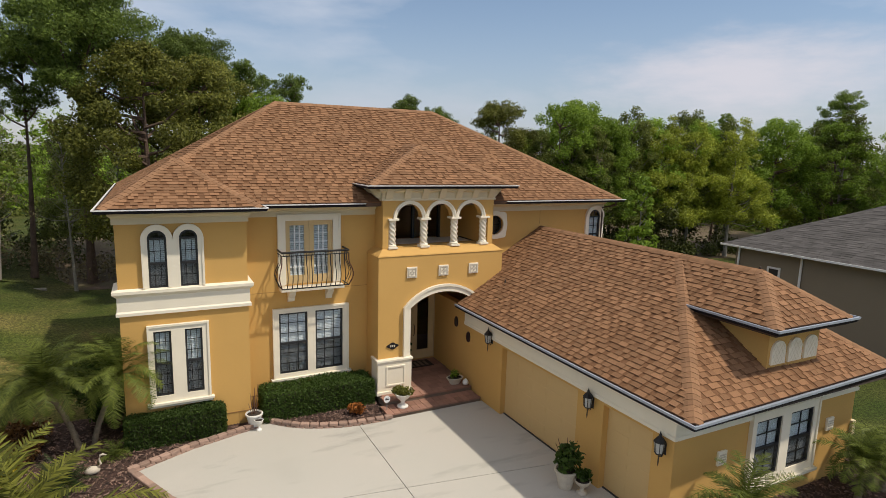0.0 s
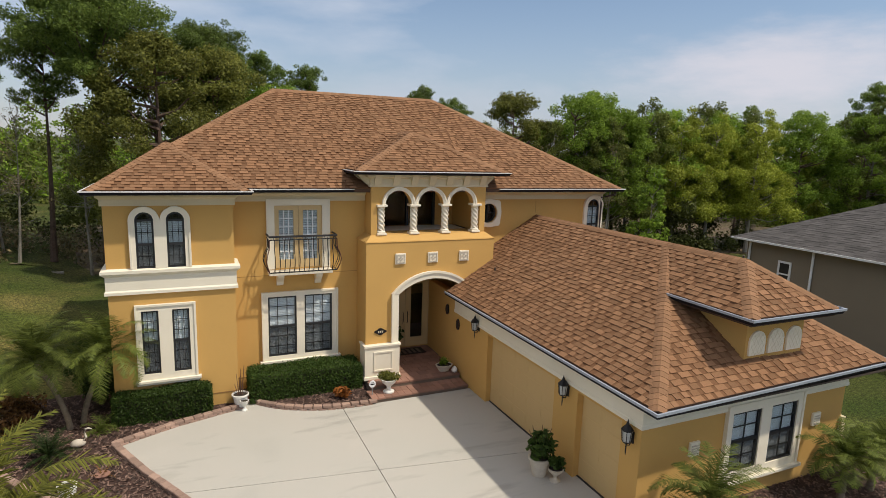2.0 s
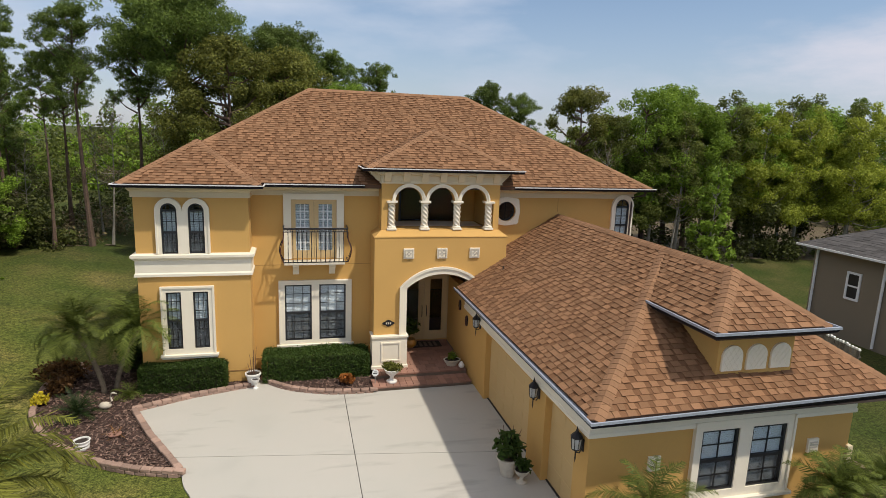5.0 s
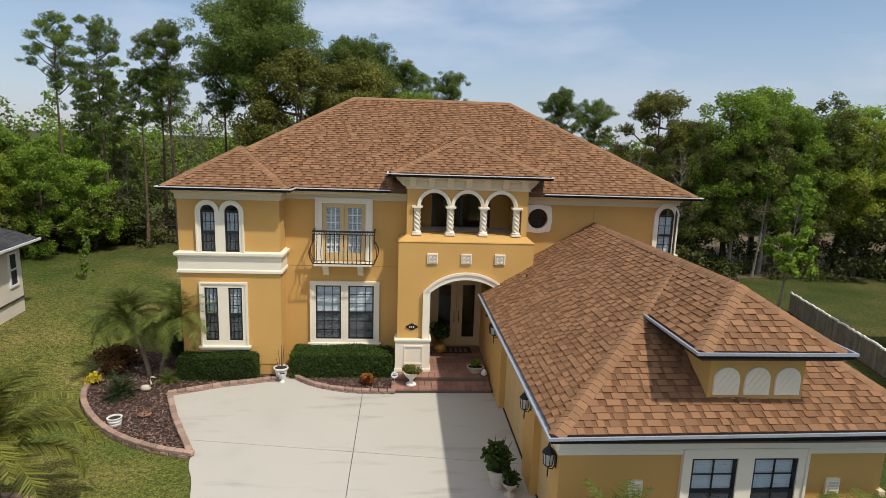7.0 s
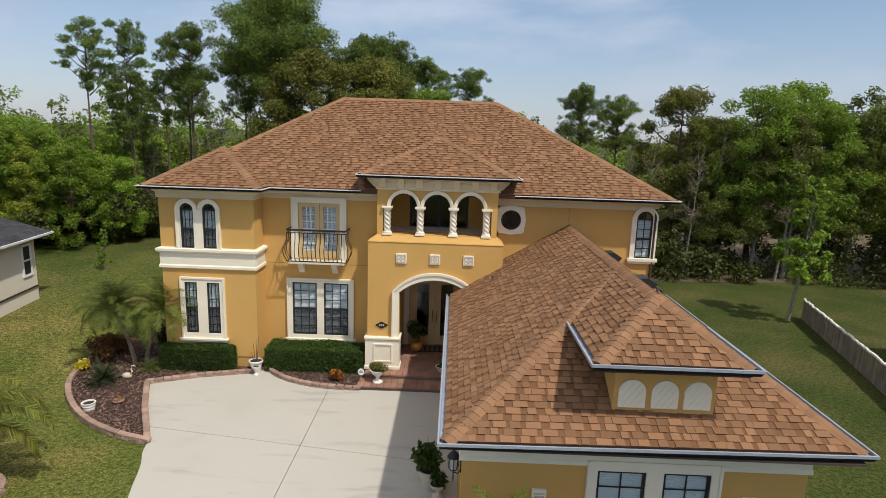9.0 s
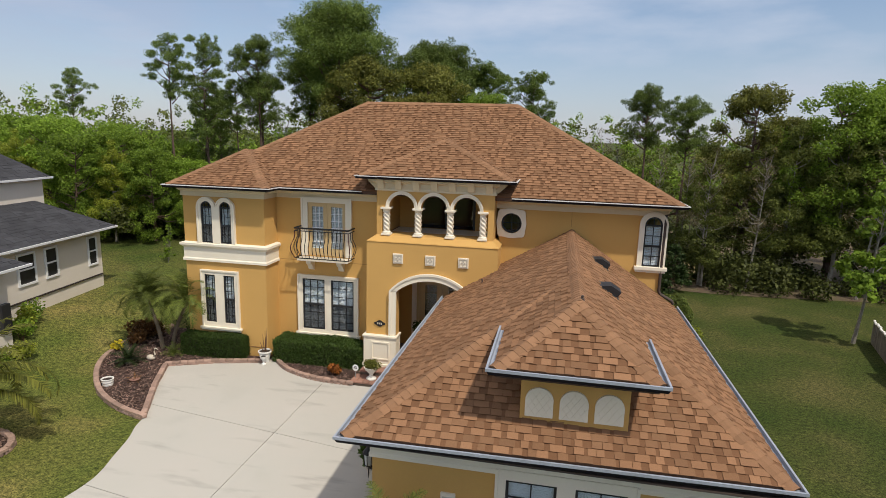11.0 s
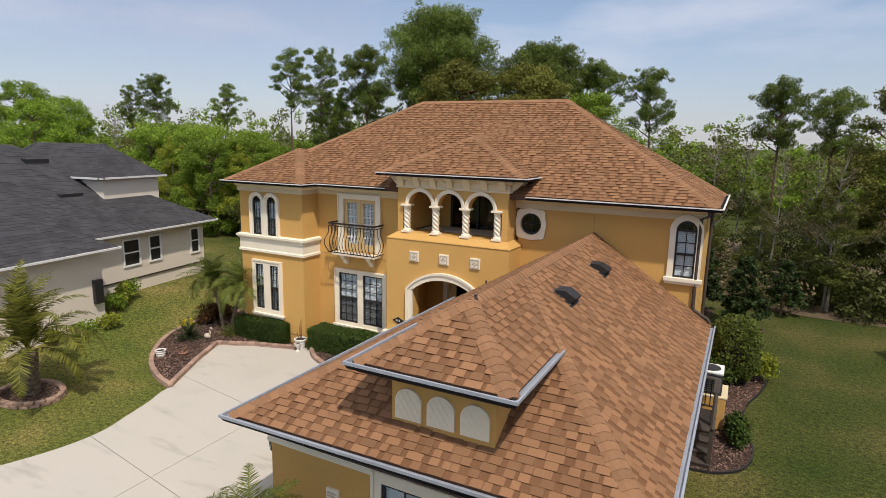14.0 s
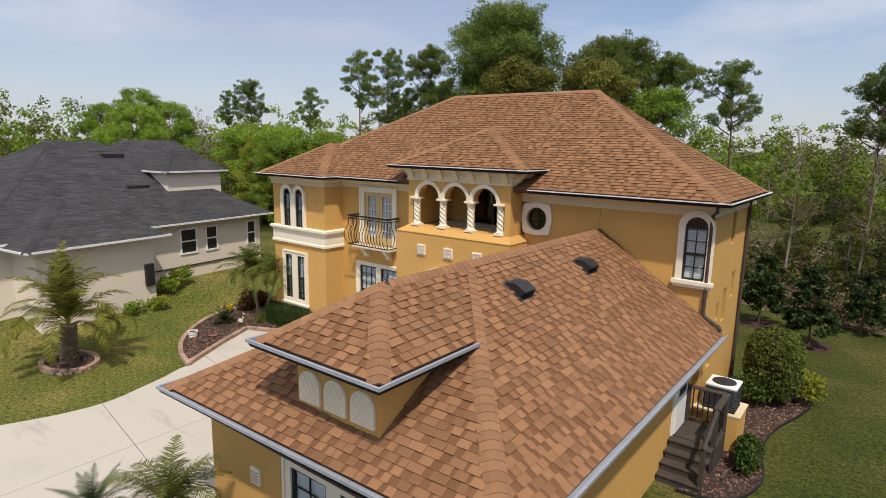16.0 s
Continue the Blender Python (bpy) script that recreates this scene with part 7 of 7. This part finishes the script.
# ---- roof vents ----
gn = (GAR[1][1] - GAR[1][0]).cross(GAR[1][2] - GAR[1][0]).normalized()
gs = Vector((0, 1, 0))
gu = gn.cross(gs).normalized()
for y in (11.85, 14.7):
    x = 13.15
    z = plane_z(GAR[1])(x, y)
    t = thing("roof_vent", "black slanted roof vent with louvred hood", "roof vent", "vents on the garage roof")
    m = Matrix((gs, gu, gn)).transposed().to_4x4()
    m.translation = (x, y, z + 0.015)
    t.matrix_world = m
    bm = bmesh.new()
    box(bm, -0.27, 0.27, -0.25, 0.25, 0, 0.015)
    part("flange", bm, PLASTIC_BLACK, t)
    bm = bmesh.new()
    prism(bm, [(-0.2, -0.18, 0.012), (-0.2, -0.2, 0.16), (-0.2, 0.05, 0.15), (-0.2, 0.22, 0.02)], (0.4, 0, 0))
    part("hood", bm, PLASTIC_BLACK, t)
    bm = bmesh.new()
    for k in range(4):
        box(bm, -0.18, 0.18, -0.215, -0.19, 0.03 + 0.032 * k, 0.042 + 0.032 * k)
    part("louvre", bm, GUTTER_DARK, t)
for p, h in (((GC + 0.04, 9.1, 4.94), 0.05), ((9.95, 15.42, plane_z(GAR[2])(9.95, 15.42)), 0.10)):
    t = thing("vent_pipe", "short dark plumbing vent pipe on the garage roof", "vent pipe", at=p)
    bm = bmesh.new()
    lathe(bm, [(0.04, -0.02), (0.038, 0.02), (0.02, 0.03), (0.02, h), (0.028, h), (0.028, h + 0.02), (0.01, h + 0.03)], 12)
    part("pipe", bm, SOFFIT, t)

# ---- side steps and air-conditioning unit ----
S = thing("side_steps", "dark weathered timber steps with railing at the side door", "steps")
SX0, SX1 = GX1 + 0.02, GX1 + 0.92
for k in range(4):
    y = 14.72 + 0.24 * k
    part("tread", boxes((SX0, SX1, y, y + 0.27, 0.13 + 0.165 * k, 0.17 + 0.165 * k), bevel=0.006), DECK, S)
    part("riser", boxes((SX0 + 0.02, SX1 - 0.02, y + 0.02, y + 0.04, 0.165 * k, 0.13 + 0.165 * k)), DECK, S)
for k in range(7):
    part("deck_board", boxes((SX0, SX1 + 0.02, 15.68 + 0.145 * k, 15.815 + 0.145 * k, 0.625, 0.665), bevel=0.004), DECK, S)
part("stringer", boxes((SX1 - 0.04, SX1, 15.70, 16.69, 0.0, 0.62)), DECK, S)
part("stringer", boxes((SX0 + 0.02, SX1 - 0.04, 16.65, 16.69, 0.0, 0.62)), DECK, S)
for x, y, z0, z1 in ((SX1 - 0.03, 14.80, 0.0, 1.02), (SX1 - 0.03, 15.74, 0.0, 1.52), (SX1 - 0.03, 16.65, 0.0, 1.52), (SX0 + 0.06, 16.65, 0.665, 1.52)):
    part("post", boxes((x - 0.045, x + 0.045, y - 0.045, y + 0.045, z0, z1), bevel=0.005), DECK, S)
bm = bmesh.new()
tube(bm, [(SX1 - 0.03, 14.74, 1.02), (SX1 - 0.03, 15.74, 1.53)], 0.05, 4)
part("handrail", bm, DECK, S)
part("handrail", boxes((SX1 - 0.10, SX1 + 0.04, 15.68, 16.72, 1.52, 1.56), bevel=0.004), DECK, S)
part("handrail", boxes((SX0, SX1 - 0.10, 16.58, 16.72, 1.52, 1.56), bevel=0.004), DECK, S)
part("low_rail", boxes((SX0 + 0.1, SX1 - 0.08, 16.63, 16.67, 0.76, 0.80)), DECK, S)
part("low_rail", boxes((SX1 - 0.05, SX1 - 0.01, 15.80, 16.60, 0.76, 0.80)), DECK, S)
for k in range(6):
    part("baluster", boxes((SX0 + 0.15 + 0.115 * k, SX0 + 0.175 + 0.115 * k, 16.64, 16.665, 0.80, 1.52)), IRON, S)
    part("baluster", boxes((SX1 - 0.045, SX1 - 0.02, 15.86 + 0.125 * k, 15.885 + 0.125 * k, 0.80, 1.52)), IRON, S)
t = thing("side_door", "white side door at the top of the timber steps", "door", at=(0, -0.3, -0.36))
part("door_frame", boxes((GX1, GX1 + 0.05, 15.92, 16.86, 1.03, 2.95)), WHITEPAINT, t)
part("door_leaf", boxes((GX1 + 0.05, GX1 + 0.075, 16.0, 16.78, 1.05, 2.88), bevel=0.006), WHITEPAINT, t)
part("pane", boxes((GX1 + 0.075, GX1 + 0.08, 16.12, 16.66, 1.9, 2.75)), DARKFRAME, t)
t = thing("unit_pedestal", "ochre stucco pedestal beside the steps", "pedestal", at=(-0.28, 0, 0))
t.scale.z = 0.86
part("block", boxes((15.42, 16.42, 17.02, 17.95, 0.0, 1.02), bevel=0.02), STUCCO, t)
part("cap", boxes((15.40, 16.45, 17.01, 17.98, 1.02, 1.07), bevel=0.01), CREAM, t)
t = thing("air_conditioner", "grey outdoor air-conditioning unit with round top grille", "air conditioner", at=(15.68, 17.45, 0.92))
t.scale = (0.9, 0.9, 0.9)
part("base_pan", boxes((-0.38, 0.38, -0.38, 0.38, 0, 0.05), bevel=0.02), PLASTIC_BLACK, t)
part("coil_body", boxes((-0.36, 0.36, -0.36, 0.36, 0.05, 0.62), bevel=0.05), ACMETAL, t, "louvred grey body")
for k in range(9):
    bm = bmesh.new()
    z = 0.1 + 0.058 * k
    sweep(bm, [(-0.37, 0.37), (-0.37, -0.37), (0.37, -0.37), (0.37, 0.37)], [(0, z), (0.012, z), (0.012, z + 0.02), (0, z + 0.02)])
    part("louvre", bm, PLASTIC_BLACK, t)
part("lid", boxes((-0.385, 0.385, -0.385, 0.385, 0.62, 0.69), bevel=0.03), WHITEPAINT, t)
bm = bmesh.new()
lathe(bm, [(0.30, 0.69), (0.29, 0.705), (0.06, 0.72), (0.05, 0.73)], 24)
part("fan_grille", bm, PLASTIC_BLACK, t, "round black grille")

# ---- neighbouring houses ----
def hip_faces(x0, x1, y0, y1, z, h, along="y"):
    a, b, c, d = (Vector((x, y, z)) for x, y in ((x0, y0), (x1, y0), (x1, y1), (x0, y1)))
    if along == "y":
        w = (x1 - x0) / 2
        p, q = Vector(((x0 + x1) / 2, y0 + w, z + h)), Vector(((x0 + x1) / 2, y1 - w, z + h))
        return [[a, b, p], [b, c, q, p], [c, d, q], [d, a, p, q]]
    w = (y1 - y0) / 2
    p, q = Vector((x0 + w, (y0 + y1) / 2, z + h)), Vector((x1 - w, (y0 + y1) / 2, z + h))
    return [[a, b, q, p], [b, c, q], [c, d, p, q], [d, a, p]]


def low_house(name, label, wallmat, roofmat, blocks, fascia, seed):
    """blocks: x0, x1, y0, y1 of the walls, eave height, ridge rise, ridge way, base height."""
    h = thing(name, label, "house")
    for k, (x0, x1, y0, y1, z, up, way, base) in enumerate(blocks):
        part("wall", boxes((x0, x1, y0, y1, base, z)), wallmat, h)
        o = 0.45 if base < 1 else 0.22
        fs = hip_faces(x0 - o, x1 + o, y0 - o, y1 + o, z + 0.06, up, way)
        r = roof_solid("roof", fs, z + 0.06, h, drop=0.1)
        lay(fs, r, roofmat, e=0.16, widths=[0.22, 0.33, 0.45], seed=seed + k, thick=(0.010, 0.018), teeth=False)
        caps([(fs[0][0], fs[0][2] if len(fs[0]) == 3 else fs[0][3], fs[0], fs[3]), (fs[0][1], fs[0][2], fs[0], fs[1])], r, roofmat, 0.25, 0.15)
        bm = bmesh.new()
        sweep(bm, [(x0 - o, y0 - o), (x0 - o, y1 + o), (x1 + o, y1 + o), (x1 + o, y0 - o)][::-1], [(0, z - 0.02), (0.06, z - 0.02), (0.07, z + 0.06), (0, z + 0.06)], closed=True)
        part("gutter", bm, fascia, h, "white gutter")
    return h


def plain_window(h, x, y0, y1, z0, z1, side=1):
    w = part("window", boxes(*[(min(x, x + side * 0.05), max(x, x + side * 0.05), *s) for s in ((y0, y0 + 0.08, z0, z1), (y1 - 0.08, y1, z0, z1), (y0 + 0.08, y1 - 0.08, z0, z0 + 0.08), (y0 + 0.08, y1 - 0.08, z1 - 0.08, z1), (y0 + 0.08, y1 - 0.08, (z0 + z1) / 2 - 0.03, (z0 + z1) / 2 + 0.03))]), WHITEPAINT, h, "white framed window")
    part("pane", boxes((min(x, x + side * 0.02), max(x, x + side * 0.02), y0 + 0.05, y1 - 0.05, z0 + 0.05, z1 - 0.05)), PLASTIC_BLACK, w, "dark glass with white blind")


N1 = low_house("neighbour_house", "taupe stucco house with charcoal shingle roof next door", TAUPE, CHARCOAL,
               [(-17.6, -7.15, 8.2, 20.65, 3.32, 3.5, "y", 0.0), (-15.7, -5.53, 9.3, 13.6, 3.2, 1.5, "x", 0.0), (-16.0, -8.7, 16.6, 19.6, 5.5, 1.4, "x", 3.4)], WHITEPAINT, 11)
for y0, y1, z0, z1 in ((15.95, 16.85, 1.85, 3.05), (17.3, 18.0, 1.85, 3.05), (19.75, 20.35, 1.8, 3.05)):
    plain_window(N1, -7.15, y0, y1, z0, z1)
part("ledge", boxes((-7.15, -7.10, 13.7, 20.6, 1.28, 1.33)), SOIL, N1, "dark joint line")
for p in ((-9.2, 15.4, 4.75), (-11.3, 15.6, 6.1)):
    part("roof_vent", boxes((p[0] - 0.2, p[0] + 0.2, p[1] - 0.5, p[1] + 0.5, p[2], p[2] + 0.2)), PLASTIC_BLACK, N1, "black ridge vent")
part("electric_box", boxes((-5.53, -5.38, 13.15, 13.5, 1.2, 2.1), bevel=0.02), PLASTIC_BLACK, N1)
N1.matrix_world = Matrix.Translation((-6.9, 18.0, 0)) @ Matrix.Rotation(radians(8), 4, "Z") @ Matrix.Translation((6.9, -18.0, 0))
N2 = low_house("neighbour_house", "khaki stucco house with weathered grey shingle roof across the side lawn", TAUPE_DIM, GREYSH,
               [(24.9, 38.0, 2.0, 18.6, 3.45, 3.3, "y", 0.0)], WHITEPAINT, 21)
plain_window(N2, 24.9, 16.4, 17.0, 1.65, 2.75, -1)
bm = bmesh.new()
tube(bm, [(24.82, 15.5, 3.35), (24.82, 15.5, 0.1)], 0.05, 8)
part("downpipe", bm, WHITEPAINT, N2)
bm = bmesh.new()
tube(bm, [(24.82, 18.4, 3.35), (24.82, 18.4, 0.1)], 0.05, 8)
part("downpipe", bm, WHITEPAINT, N2)
for k, (x, y) in enumerate(((-5.7, 15.0), (-5.3, 14.5), (-4.5, 13.6), (-4.4, 12.7), (-4.5, 11.7), (-6.1, 15.7))):
    bush(x, y, 0.42, 0.55 + 0.35 * (k in (0, 1, 5)), LEAF_GREEN if k % 2 else LEAF_LIME, "small green foundation shrub by the neighbouring wall", 110 + k, 420, 0.06, z=rise(x, y) - 0.02)

# ---- side fence ----
FN = thing("fence", "weathered grey board fence with scalloped top across the side lawn", "fence")
me = None
A, B = Vector((24.6, 24.2, 0)), Vector((21.9, 13.6, 0))
L = (B - A).length
d = (B - A).normalized()
n = int(L / 0.15)
bm = bmesh.new()
prism(bm, [(-0.07, -0.012, 0.0), (0.07, -0.012, 0.0), (0.07, -0.012, 0.85), (0.04, -0.012, 0.91), (0, -0.012, 0.93), (-0.04, -0.012, 0.91), (-0.07, -0.012, 0.85)], (0, 0.024, 0))
me = bpy.data.meshes.new("board")
bm.to_mesh(me)
bm.free()
me.materials.append(WOODFENCE)
# pale strip added on each board: the sunlit top edge as colour
bm = bmesh.new()
prism(bm, [(-0.075, -0.035, 0.88), (0.075, -0.035, 0.88), (0.06, -0.035, 0.935), (0, -0.035, 0.955), (-0.06, -0.035, 0.935)], (0, 0.07, 0))
lit_top_mesh = bpy.data.meshes.new("sunlit_board_top")
bm.to_mesh(lit_top_mesh)
bm.free()
lit_top_mesh.materials.append(WHITEPOT)
for i in range(n):
    p = A + d * (i + 0.5) * L / n
    ob = new("board", me)
    ob.matrix_world = Matrix.LocRotScale((p.x, p.y, random.uniform(-0.02, 0.02)), Euler((random.uniform(-.02, .02), 0, math.atan2(d.y, d.x))), None)
    ob.parent = FN
    cap = new("sunlit_board_top", lit_top_mesh)
    cap.matrix_world = ob.matrix_world.copy()
    cap.parent = FN
bm = bmesh.new()
for z in (0.25, 0.68):
    tube(bm, [A + Vector((0.05, 0, z)), B + Vector((0.05, 0, z))], 0.035, 4)
part("rail", bm, WOODFENCE, FN)

# ---- young trees in the lawn ----
random.seed(9)
SAP = make_tree("sapling", "thin young tree in the lawn", "slim", 2.4, 0.35, 131, LEAF_GREEN, BARKPALE, 0.025, 0.06, 2400, 0.25)
SAP.location = (-7.9, 25.4, 0.4)
m1 = make_tree("magnolia_tree", "young dark-leaved magnolia in a mulch ring", "slim", 3.0, 0.95, 132, LEAF_SAGO, BARK, 0.05, 0.085, 1500, 0.2)
m1.location = (16.6, 27.2, 0)
stand(m1, 14.6, 29.0, 1.0)
stand(m1, 18.0, 30.2, 0.85)
m2 = make_tree("young_tree", "slender young tree with light green leaves", "slim", 6.5, 1.2, 133, LEAF_GREEN, BARKPALE, 0.07, 0.11, 700, 0.3)
m2.location = (23.8, 23.9, 0)
for x, y in ((16.6, 27.2), (14.6, 29.0)):
    bm = bmesh.new()
    lathe(bm, [(0.75, 0.0), (0.7, 0.03), (0.3, 0.05)], 20, (x, y, 0))
    tagged(part("mulch_ring", bm, MULCH), "round mulch ring at a young tree", "mulch", kind="structure")
LG = thing("fallen_log", "fallen grey log at the wood's edge", "log", at=(-6.5, 34.4, 0.1))
bm = bmesh.new()
tube(bm, [(-2.2, 0.2, 0.12), (0, 0, 0.14), (2.3, -0.3, 0.2)], [0.1, 0.13, 0.08], 8)
part("trunk", bm, BARKPALE, LG)
